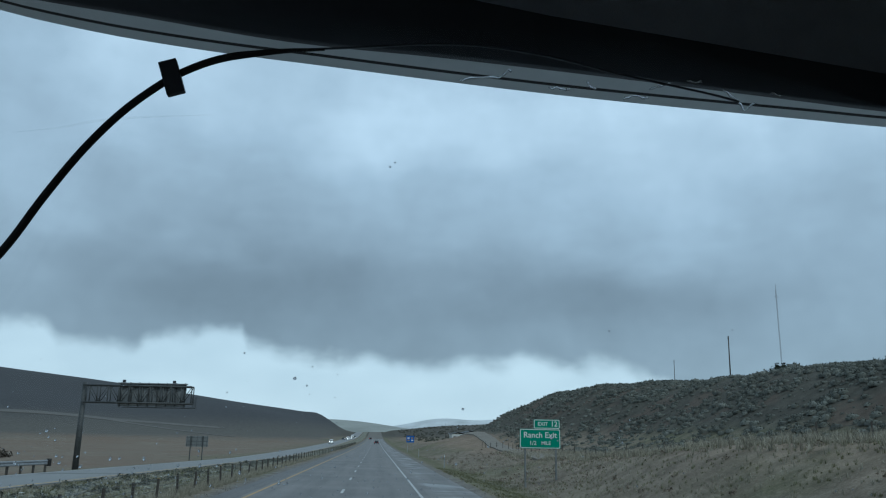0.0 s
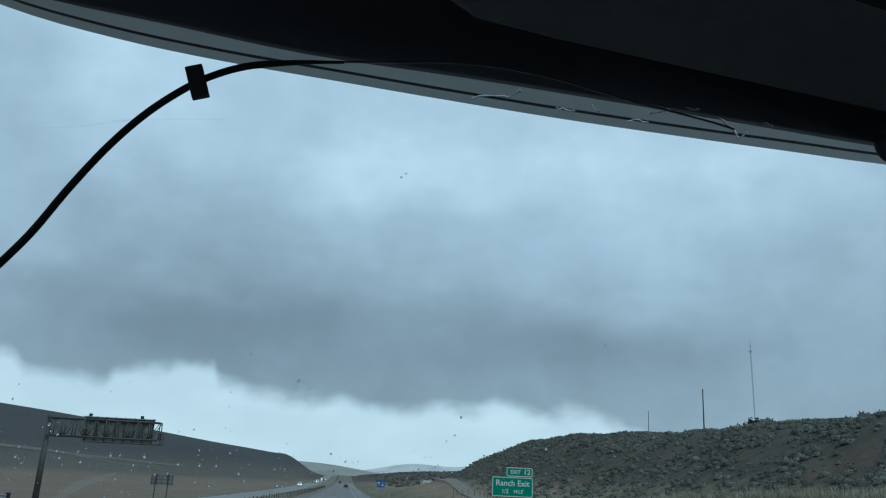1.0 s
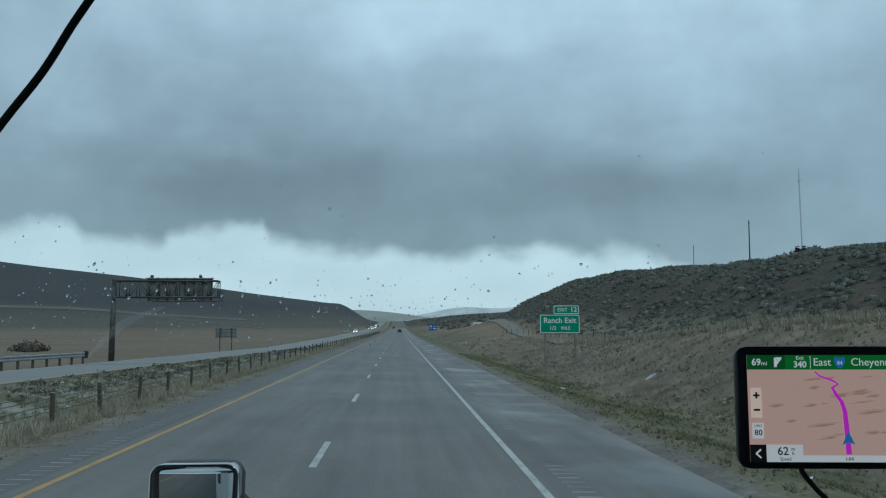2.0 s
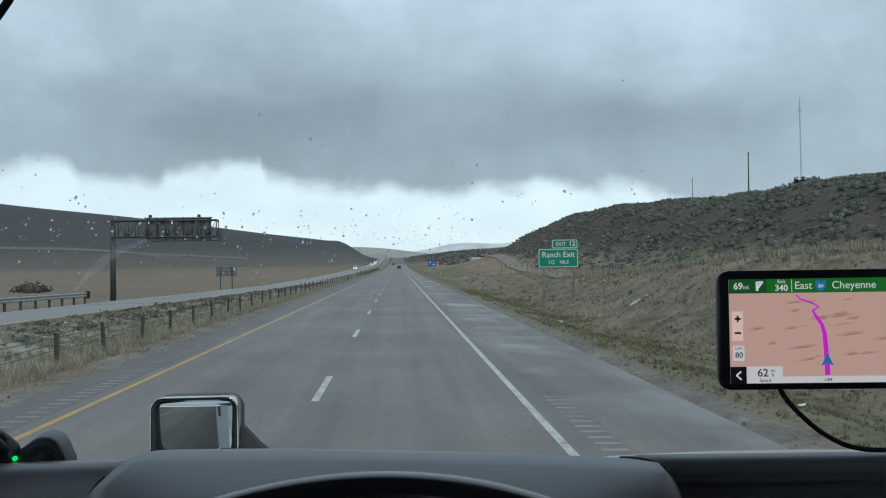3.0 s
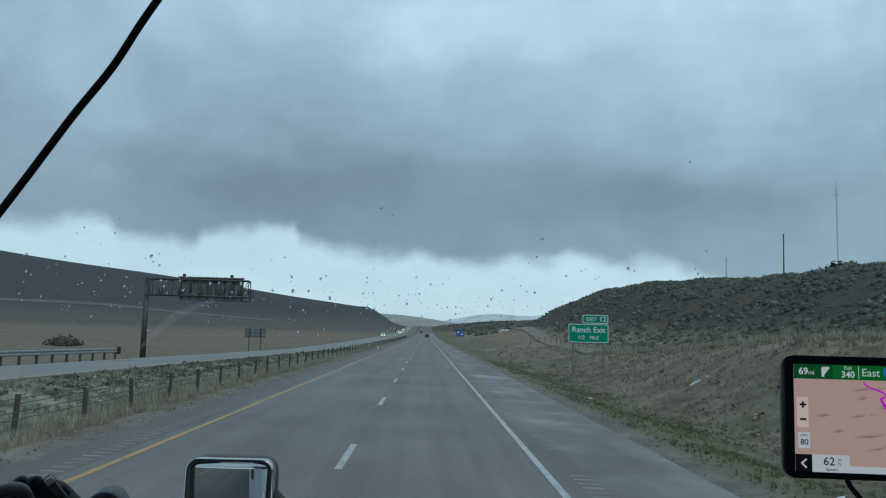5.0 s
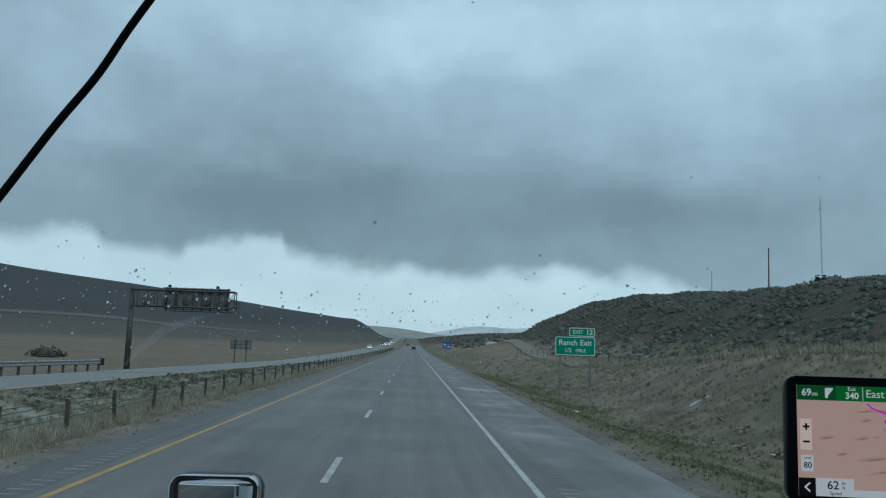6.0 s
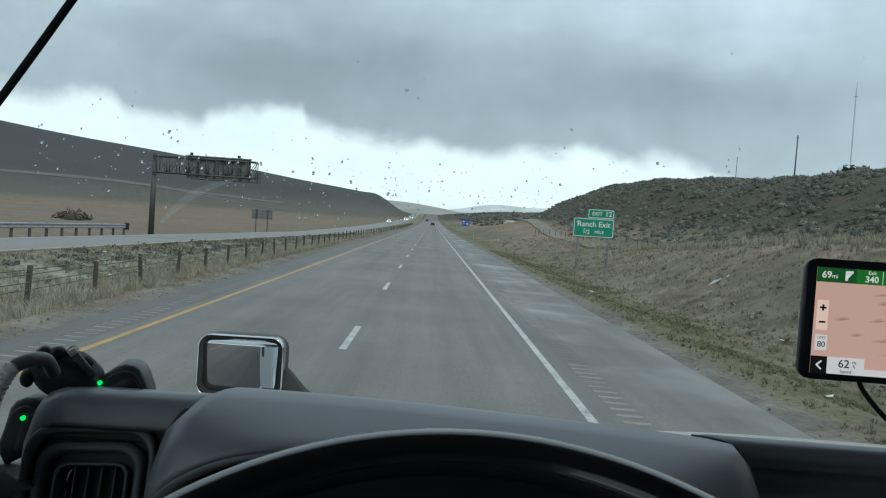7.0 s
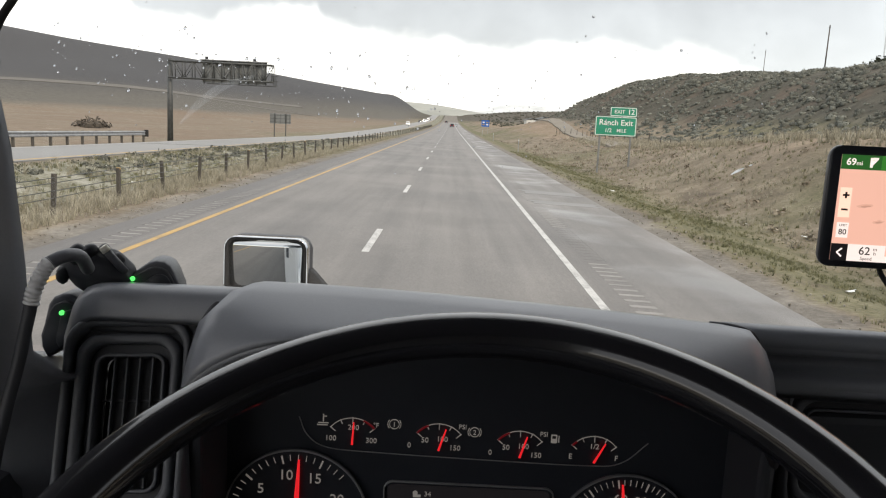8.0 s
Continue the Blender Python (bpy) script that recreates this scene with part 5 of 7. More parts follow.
def make_hood_mirror():
    mir = thing("bonnet_mirror", -0.409, 2.33, 1.70, label="chrome-edged bonnet mirror on a black arm", category="mirror")
    m = pose(-0.112, 0.0, 0.218, -2, 0, 0)

    def place(bm):
        bmesh.ops.transform(bm, matrix=m, verts=bm.verts)
        return bm

    out, mid, inn = round_rect(0.248, 0.178, 0.036), round_rect(0.2445, 0.1745, 0.034), round_rect(0.226, 0.157, 0.026)
    shell = part("shell", place(slab_bm(out, 0.046, 0.10, bevel=0.012)), BLACK, mir, "black mirror housing", True)
    part("chrome_edge", place(ring_bm(out, mid, -0.006, 0.05)), CHROME, mir, "chrome edge", True)
    part("bezel", place(ring_bm(mid, inn, 0.0, 0.048)), RUBBER, mir, "black bezel", True)
    rows = []
    for zz in np.linspace(-0.080, 0.080, 9):
        rows.append([(xx, 0.004 + (xx * xx + zz * zz) / (2 * 0.75) - 0.030 * xx - 0.118 * zz, zz) for xx in np.linspace(-0.115, 0.115, 13)])
    part("mirror_glass", place(grid_bm(rows, 0.004, (0, 1, 0))), MIRROR, mir, "convex mirror glass showing the lorry's white side", True)
    bm = bmesh.new()
    rows = []
    for (xa, za), (xb, zb) in (((0.000, 0.215), (-0.070, 0.128)), ((0.028, 0.188), (-0.035, 0.112)), ((0.060, 0.152), (-0.005, 0.080)),
                               ((0.125, 0.100), (0.075, 0.030)), ((0.56, -0.10), (0.53, -0.17))):
        xm, zm = (xa + xb) / 2, (za + zb) / 2
        rows.append([(xa, 0.055, za), (xm + 0.01, 0.025, zm + 0.01), (xb, 0.045, zb), (xb, 0.10, zb), (xm, 0.12, zm), (xa, 0.105, za)])
    v = [[bm.verts.new(p) for p in r] for r in rows]
    for a, b in zip(v[:-1], v[1:]):
        for k in range(6):
            bm.faces.new((a[k], a[(k + 1) % 6], b[(k + 1) % 6], b[k]))
    bm.faces.new(v[0])
    bm.faces.new(v[-1][::-1])
    bmesh.ops.recalc_face_normals(bm, faces=bm.faces)
    part("arm", bm, RUBBER, mir, "black moulded arm", True)


make_hood_mirror()


def make_navigator():
    nav = thing("satellite_navigator", 0.550, 0.915, 2.295, -5, "black satellite navigator showing a sand-coloured map with a magenta route", "navigator")
    W, H = 0.224, 0.139
    case = part("case", slab_bm(round_rect(W - 0.005, H, 0.012), 0.0, 0.009, (0.0025, 0.0), bevel=0.0025), GLOSS_BLACK, nav, "black plastic case", True)
    part("back_shell", slab_bm(round_rect(W - 0.04, H - 0.03, 0.012), 0.009, 0.024, (0.008, 0.0), bevel=0.003), BLACK, nav, "black back of the case", True)
    sw, sh = 0.190, H - 0.0175
    x0, z0 = -0.0945, -H / 2 + 0.0075
    x1, z1 = x0 + sw, z0 + sh
    Y = -0.0006

    def tile(name, ax, az, bx, bz, mat, label="", y=Y, under=None):
        return part(name, box_bm(bx - ax, 0.0004, bz - az, ((ax + bx) / 2, y, (az + bz) / 2)), mat, under or screen, label)

    screen = part("screen", box_bm(sw, 0.0005, sh, ((x0 + x1) / 2, -0.0002, (z0 + z1) / 2)), SCREEN_SAND, nav, "lit map screen")
    bar = 0.0165
    top = tile("title_bar", x0, z1 - bar, x1, z1, SCREEN_GREEN, "dark green title bar")
    tile("title_panel", x0 + 0.0440, z1 - bar, x1, z1, SCREEN_GREEN_LIGHT, "green road sign panel", Y - 0.0004)
    yt = Y - 0.0010

    def say(text, x, z, size, mat, align="CENTER", bold=0.0):
        return writing("lettering", text, size * 1.04, pose(x, yt, z, *FACING), mat, screen, align, 0.0001, bold)

    zc = z1 - bar / 2
    say("69", x0 + 0.0105, zc, 0.0105, SCREEN_WHITE, bold=0.0002)
    say("mi", x0 + 0.0195, zc - 0.0012, 0.0068, SCREEN_WHITE)
    say("Exit", x0 + 0.0605, zc + 0.0050, 0.0056, SCREEN_WHITE)
    say("340", x0 + 0.0605, zc - 0.0026, 0.0096, SCREEN_WHITE, bold=0.0002)
    tile("divider", x0 + 0.0722, z1 - bar + 0.001, x0 + 0.0727, z1 - 0.001, SCREEN_WHITE, "", yt)
    say("East", x0 + 0.0858, zc, 0.0120, SCREEN_WHITE)
    say("Cheyenne", x0 + 0.1440, zc, 0.0120, SCREEN_WHITE)
    shield = [(-0.006, 0.005), (-0.0045, 0.0062), (0, 0.0052), (0.0045, 0.0062), (0.006, 0.005), (0.0062, 0.0), (0.0035, -0.005), (0, -0.0068), (-0.0035, -0.005), (-0.0062, 0.0)]
    part("route_shield", slab_bm(shield[::-1], yt - 0.0002, yt, (x0 + 0.1058, zc)), SCREEN_BLUE, screen, "blue route shield")
    writing("lettering", "84", 0.0062, pose(x0 + 0.1058, yt - 0.0006, zc - 0.0008, *FACING), SCREEN_WHITE, screen, "CENTER", 0.0001)
    part("turn_arrow", join_bm(box_bm(0.003, 0.0004, 0.011, (x0 + 0.0325, yt, zc)), box_bm(0.003, 0.0004, 0.008, (x0 + 0.0352, yt, zc + 0.0010), (0, 38, 0)),
                               box_bm(0.006, 0.0004, 0.0025, (x0 + 0.0365, yt - 0.0001, zc + 0.0046))), SCREEN_WHITE, screen, "white exit arrow")
    # map relief, drawn as flat shapes on the screen
    rnd = random.Random(5)
    for k in range(22):
        cx, cz = rnd.uniform(x0 + 0.03, x1 - 0.006), rnd.uniform(z0 + 0.024, z1 - bar - 0.008)
        w, h = rnd.uniform(0.006, 0.020), rnd.uniform(0.0008, 0.0030)
        out = [(w * math.cos(a) * rnd.uniform(0.7, 1.1), h * math.sin(a) * rnd.uniform(0.6, 1.2) + 0.12 * w * math.cos(a)) for a in np.linspace(0, 6.0, 14)]
        hill = part("map_relief", slab_bm(out, Y - 0.0001, Y + 0.0002, (cx, cz)), SCREEN_SOFT, screen, "soft brown hill shading")
        part("map_shadow", slab_bm([(px * 0.62 + 0.1 * w, pz * 0.5 - 0.2 * h) for px, pz in out], Y - 0.0003, Y, (cx, cz)), SCREEN_SHADE, screen, "darker hill shading")
    route = [(0.062, 0.0935), (0.066, 0.089), (0.078, 0.084), (0.083, 0.0805), (0.0775, 0.0765), (0.0805, 0.070), (0.0855, 0.062), (0.088, 0.052), (0.089, 0.035), (0.090, 0.008)]
    bm = bmesh.new()
    n = len(route)
    left, rite = [], []
    for i, (x, z) in enumerate(route):
        a, b = route[max(0, i - 1)], route[min(n - 1, i + 1)]
        d = Vector((b[0] - a[0], b[1] - a[1])).normalized()
        w = 0.0008 + 0.0024 * (i / (n - 1)) ** 1.3
        x *= 1.24
        z *= 1.10
        left.append(bm.verts.new((x0 + x - d.y * w, yt + 0.0002, z0 + z + d.x * w)))
        rite.append(bm.verts.new((x0 + x + d.y * w, yt + 0.0002, z0 + z - d.x * w)))
    for i in range(n - 1):
        bm.faces.new((left[i], rite[i], rite[i + 1], left[i + 1]))
    part("route", bm, SCREEN_PINK, screen, "magenta route line")
    cursor = [(0, 0.012), (0.004, 0.003), (0.0072, -0.0035), (0.0, -0.001), (-0.0072, -0.0035), (-0.004, 0.003)]
    part("position_arrow", slab_bm(cursor[::-1], yt - 0.0004, yt - 0.0001, (x0 + 0.1115, z0 + 0.0235)), SCREEN_BLUE, screen, "blue position arrow")
    # buttons and speed box
    tile("zoom_buttons", x0 + 0.003, z0 + 0.0500, x0 + 0.0155, z0 + 0.0840, glow("screen_button", (0.72, 0.52, 0.46), 0.5), "pale zoom buttons")
    part("plus", join_bm(box_bm(0.0072, 0.0004, 0.0022, (x0 + 0.0092, yt, z0 + 0.0755)), box_bm(0.0022, 0.0004, 0.0072, (x0 + 0.0092, yt, z0 + 0.0755))), SCREEN_BLACK, screen, "plus sign")
    part("minus", box_bm(0.0072, 0.0004, 0.0022, (x0 + 0.0092, yt, z0 + 0.0590)), SCREEN_BLACK, screen, "minus sign")
    tile("limit_sign", x0 + 0.0035, z0 + 0.0265, x0 + 0.0165, z0 + 0.0440, SCREEN_WHITE, "white speed limit sign", Y)
    say("80", x0 + 0.0100, z0 + 0.0330, 0.0088, SCREEN_BLACK, bold=0.0001)
    say("LIMIT", x0 + 0.0100, z0 + 0.0408, 0.0036, SCREEN_BLACK)
    tile("back_button", x0, z0, x0 + 0.0185, z0 + 0.0195, SCREEN_BLACK, "black back button")
    part("chevron", join_bm(box_bm(0.0075, 0.0004, 0.0018, (x0 + 0.0092, yt, z0 + 0.0118), (0, -42, 0)), box_bm(0.0075, 0.0004, 0.0018, (x0 + 0.0092, yt, z0 + 0.0072), (0, 42, 0))),
         SCREEN_WHITE, screen, "white chevron")
    tile("speed_box", x0 + 0.0185, z0, x0 + 0.0600, z0 + 0.0195, SCREEN_WHITE, "white speed box")
    say("62", x0 + 0.0370, z0 + 0.0120, 0.0125, SCREEN_BLACK, bold=0.0001)
    say("m", x0 + 0.0485, z0 + 0.0148, 0.0058, SCREEN_BLACK)
    say("h", x0 + 0.0485, z0 + 0.0098, 0.0058, SCREEN_BLACK)
    say("Speed", x0 + 0.0395, z0 + 0.0035, 0.0052, SCREEN_BLACK)
    tile("road_strip", x0 + 0.0600, z0, x1, z0 + 0.0075, SCREEN_WHITE, "pale strip with the road's name", Y)
    say("I-84", x0 + 0.1120, z0 + 0.0037, 0.0055, SCREEN_BLACK)
    # arm to the dash
    part("mount", join_bm(rod_bm((0.06, 0.024, 0.0), (0.13, 0.06, -0.04), 0.010), rod_bm((0.13, 0.06, -0.04), (0.17, 0.075, -0.140), 0.013), cyl_bm(0.04, 0.012, (0.17, 0.08, -0.150), sides=24)),
         BLACK, nav, "black arm and suction foot", True)
    line = smooth_line([(-0.034, 0.012, -0.066), (-0.030, 0.010, -0.078), (-0.012, 0.008, -0.100), (0.018, 0.010, -0.125), (0.060, 0.02, -0.143), (0.13, 0.04, -0.150),
                        (0.30, 0.06, -0.152)], 6)
    part("cable", tube_bm(line, 0.0030, 8), RUBBER, nav, "black power cable", True)


make_navigator()


def make_cables():
    y = 0.750
    loom = thing("cable_loom", -0.15, y, 2.7, label="black corrugated cable taped along the windscreen", category="cable")

    def own(name, bm, mat, label="", smooth=False):
        bmesh.ops.translate(bm, vec=(0.15, -y, -2.7), verts=bm.verts)
        return part(name, bm, mat, loom, label, smooth)

    line = smooth_line([(-0.438, y, 2.33), (-0.421, y, 2.385), (-0.414, y, 2.410), (-0.400, y, 2.441), (-0.386, y, 2.462), (-0.352, y, 2.514), (-0.313, y, 2.575),
                        (-0.279, y, 2.624), (-0.252, y, 2.673), (-0.222, y, 2.721), (-0.190, y, 2.761), (-0.155, y, 2.793), (-0.127, y, 2.811), (-0.098, y, 2.823),
                        (-0.065, y, 2.830), (-0.032, y, 2.835), (0.0, y, 2.838)], 6)
    own("loom", tube_bm(line, lambda t: 0.0037 * (1 - 0.66 * max(0.0, (t - 0.84) / 0.16)), 12), RUBBER, "black cable loom", True)
    wire = smooth_line([(-0.03, y, 2.836), (0.041, y, 2.843), (0.104, y, 2.850), (0.163, y, 2.851), (0.233, y, 2.843), (0.304, y, 2.828), (0.394, y, 2.812), (0.43, y, 2.804)], 6)
    own("wire", tube_bm(wire, 0.0012, 8), PLASTIC, "thin dark wire", True)
    own("clip", box_bm(0.0175, 0.008, 0.036, (-0.146, y - 0.004, 2.797), (0, -19, 0), bevel=0.001), BLACK, "square black cable clip")
    own("clip", box_bm(0.020, 0.010, 0.010, (-0.412, y - 0.004, 2.402), (0, 8, 0), bevel=0.001), BLACK, "small black cable clip")


make_cables()


def make_corner_clutter():
    # two small electronic boxes with green lamps
    def tag_box(x, y, z, rz, ry, w, h, lamp, label):
        dev = thing("electronic_toll_tag", x, y, z, rz, label, "toll tag")
        m = pose(0, 0, 0, 0, ry, 0)
        out = [(w * p, h * q) for p, q in ((-0.5, -0.5), (0.5, -0.5), (0.46, -0.25), (0.36, 0.18), (0.28, 0.38), (0.18, 0.48), (0.04, 0.50), (-0.08, 0.43), (-0.40, -0.05), (-0.5, -0.26))]
        b1 = slab_bm(out[::-1], -0.012, 0.030, bevel=0.004)
        b2 = slab_bm([(x_ * 0.90, z_ * 0.82 - 0.003) for x_, z_ in out][::-1], -0.016, -0.010, bevel=0.002)
        b3 = slab_bm([(x_ * 0.60 + w * 0.10, z_ * 0.60 - h * 0.16) for x_, z_ in out][::-1], -0.0185, -0.0155, bevel=0.001)
        led = cyl_bm(0.0026, 0.003, (w * lamp[0], -0.019, h * lamp[1]), (90, 0, 0), 12)
        for nm, b, mt, lb in (("case", b1, PLASTIC, "dark grey rounded case"), ("face", b2, BLACK, "grey face plate"), ("lens", b3, GLOSS_BLACK, "black lens"),
                              ("lamp", led, LED, "green lamp")):
            bmesh.ops.transform(b, matrix=m, verts=b.verts)
            part(nm, b, mt, dev, lb, nm != "lamp")

    tag_box(-0.313, 0.885, 2.184, 8, 4, 0.064, 0.037, (-0.30, -0.06), "dark grey electronic tag with a green lamp on the dash")
    tag_box(-0.402, 0.868, 2.134, -6, -30, 0.080, 0.056, (0.10, 0.14), "dark grey electronic tag with a green lamp beside the pillar")

    # bundle of black straps and a pen-like stick
    rnd = random.Random(4)
    tuft = thing("strap_bundle", -0.366, 0.872, 2.186, label="bundle of soft black straps with a cream-tipped stick", category="straps")
    bm = bmesh.new()
    bmesh.ops.create_icosphere(bm, subdivisions=4, radius=1.0)
    for v in bm.verts:
        q = Vector((v.co.x * 0.042, v.co.y * 0.022, v.co.z * 0.027 * (1.0 + 0.25 * v.co.x * (1 if v.co.z < 0 else -1))))
        v.co = Matrix.Rotation(radians(16), 3, "Y") @ q * (1 + 0.20 * noise.noise(v.co * 1.5 + Vector((2, 0, 5))) + 0.08 * noise.noise(v.co * 4.0))
    part("knot", bm, BLACK, tuft, "soft black middle of the bundle", True)
    for (xa, za), (xb, zb), (xc, zc), r in (((-0.020, 0.006), (-0.024, 0.022), (-0.016, 0.029), 0.0085), ((-0.008, 0.010), (-0.010, 0.025), (-0.001, 0.026), 0.0078),
                                            ((0.006, 0.008), (0.004, 0.024), (0.010, 0.028), 0.0080), ((0.020, 0.000), (0.020, 0.016), (0.026, 0.021), 0.0070),
                                            ((-0.026, 0.0), (-0.038, 0.002), (-0.040, -0.012), 0.0070)):
        way = [(xa, rnd.uniform(-0.006, 0.004), za), (xb, rnd.uniform(-0.012, 0.0), zb), (xc, rnd.uniform(-0.012, 0.004), zc)]
        part("strap", tube_bm(smooth_line(way, 6), lambda t, q=r: q * math.sqrt(max(0.02, 1.0 - max(0.0, (t - 0.7) / 0.31) ** 2)), 12), BLACK, tuft, "", True)
    part("stick", rod_bm((0.030, -0.010, 0.004), (0.013, -0.018, 0.028), 0.0044, 16), PLASTIC, tuft, "grey stick", True)
    part("stick_tip", join_bm(rod_bm((0.013, -0.018, 0.028), (0.0095, -0.0197, 0.0333), 0.0050, 16, 0.0046)), CREAM, tuft, "cream tip", True)

    # flexible hose with grey tape
    hose = thing("flexible_hose", -0.44, 0.80, 1.9, label="black flexible hose with grey tape at its bent end", category="hose")
    pts = [(-0.425, 0.69, 1.70), (-0.412, 0.695, 1.90), (-0.400, 0.705, 2.02), (-0.391, 0.715, 2.08), (-0.3823, 0.725, 2.126), (-0.3765, 0.73, 2.160), (-0.3734, 0.735, 2.182), (-0.3703, 0.735, 2.195),
           (-0.3645, 0.738, 2.210), (-0.3585, 0.742, 2.2205), (-0.349, 0.755, 2.226), (-0.345, 0.775, 2.222), (-0.349, 0.80, 2.205)]
    line = [p - Vector((-0.44, 0.80, 1.9)) for p in smooth_line(pts, 24)]
    n = len(line)
    part("hose", tube_bm(line[:int(n * 0.51)], 0.0060, 14), BLACK, hose, "black rubber hose", True)
    part("tape", tube_bm(line[int(n * 0.50):int(n * 0.76)], lambda t: 0.0071 + 0.0006 * math.sin(t * 62), 14), TAPE, hose, "grey ribbed tape", True)
    part("hose_end", tube_bm(line[int(n * 0.75):], 0.0066, 14), PLASTIC, hose, "grey bent hose end", True)


make_corner_clutter()

# ---------------------------------------------------------------- roadside


def make_exit_sign():
    x, y = 11.70, 57.0
    base = gz(x, y) - 0.15
    sign = thing("exit_sign", x, y, base, 0, "green exit sign with white lettering on two steel posts", "road sign")
    low = 2.02 - base
    w, h = 2.92, 1.36

    def panel(name, cx, cz, pw, ph, label):
        p = part(name, slab_bm(round_rect(pw, ph, 0.11), -0.02, 0.02, (cx, cz)), SIGN_GREEN, sign, label)
        part("border", ring_bm(round_rect(pw - 0.05, ph - 0.05, 0.09), round_rect(pw - 0.14, ph - 0.14, 0.06), -0.026, -0.018, (cx, cz)), SIGN_WHITE, p, "white border")
        return p

    main = panel("sign_panel", 0.0, low + h / 2, w, h, "green sign panel")
    tab = panel("exit_tab", 0.49, low + h + 0.34, 1.90, 0.66, "green exit number panel")

    def words(text, size, cx, cz, p, bold=0.003):
        writing("lettering", text, size, pose(cx, -0.028, cz, *FACING), SIGN_WHITE, p, "CENTER", 0.003, bold)

    words("Ranch Exit", 0.56, 0.0, low + 0.92, main, 0.006)
    words("1/2", 0.40, -0.52, low + 0.37, main)
    words("MILE", 0.34, 0.42, low + 0.37, main)
    words("EXIT", 0.36, 0.20, low + h + 0.33, tab)
    words("12", 0.50, 1.02, low + h + 0.34, tab, 0.006)
    for dx in (-1.06, 1.14):
        g = gz(x + dx, y) - base - 0.3
        part("post", join_bm(box_bm(0.11, 0.02, low + h - g, (dx, 0.05, (low + h + g) / 2)), box_bm(0.11, 0.02, low + h - g, (dx, 0.19, (low + h + g) / 2)),
                             box_bm(0.02, 0.13, low + h - g, (dx, 0.12, (low + h + g) / 2))), SIGN_BACK, sign, "steel I-beam post")
    for dz in (0.25, 1.10):
        part("rail", box_bm(2.7, 0.03, 0.06, (0, 0.034, low + dz)), STEEL, sign, "back rail")
    for dx in (-0.30, 1.25):
        part("tab_bracket", box_bm(0.06, 0.03, 1.1, (dx, 0.036, low + h + 0.1)), STEEL, sign, "tab bracket")


make_exit_sign()


def make_blue_sign():
    x, y = 10.2, 238.0
    b = gz(x, y) - 0.1
    sign = thing("service_sign", x, y, b, 0, "blue roadside services sign with small pale panels", "road sign")
    part("sign_panel", slab_bm(round_rect(2.3, 1.9, 0.1), -0.02, 0.02, (0, 3.2)), SIGN_BLUE, sign, "blue sign panel")
    for cx, cz in ((-0.55, 3.5), (0.55, 3.5), (-0.55, 2.85), (0.55, 2.85)):
        part("symbol_panel", box_bm(0.62, 0.012, 0.34, (cx, -0.026, cz)), LINE_YELLOW if cx * (cz - 3.2) > 0 else SIGN_WHITE, sign, "small pale panel")
    for dx in (-0.8, 0.8):
        part("post", box_bm(0.09, 0.09, 4.0, (dx, 0.07, 2.0)), STEEL, sign, "steel post")


make_blue_sign()


def make_back_sign():
    """A sign for the oncoming traffic, seen from behind."""
    x, y = -25.6, 120.0
    b = gz(x, y) - 0.2
    sign = thing("reverse_sign", x, y, b, 4, "unpainted back of a road sign on two dark posts", "road sign")
    low = 1.05 - b
    part("sign_panel", slab_bm(round_rect(3.1, 1.5, 0.08), -0.02, 0.02, (0, low + 0.75)), SIGN_BACK, sign, "grey sign back")
    for k in range(5):
        part("stiffener", box_bm(0.04, 0.05, 1.5, (-1.4 + k * 0.7, -0.045, low + 0.75)), DARK_STEEL, sign, "stiffener")
    for k in range(3):
        part("rail", box_bm(3.0, 0.04, 0.05, (0, -0.05, low + 0.25 + 0.5 * k)), DARK_STEEL, sign, "back rail")
    for dx in (-0.85, 0.85):
        part("post", box_bm(0.14, 0.14, low + 1.5, (dx, -0.14, (low + 1.5) / 2), bevel=0.01), DARK_STEEL, sign, "dark post")


make_back_sign()


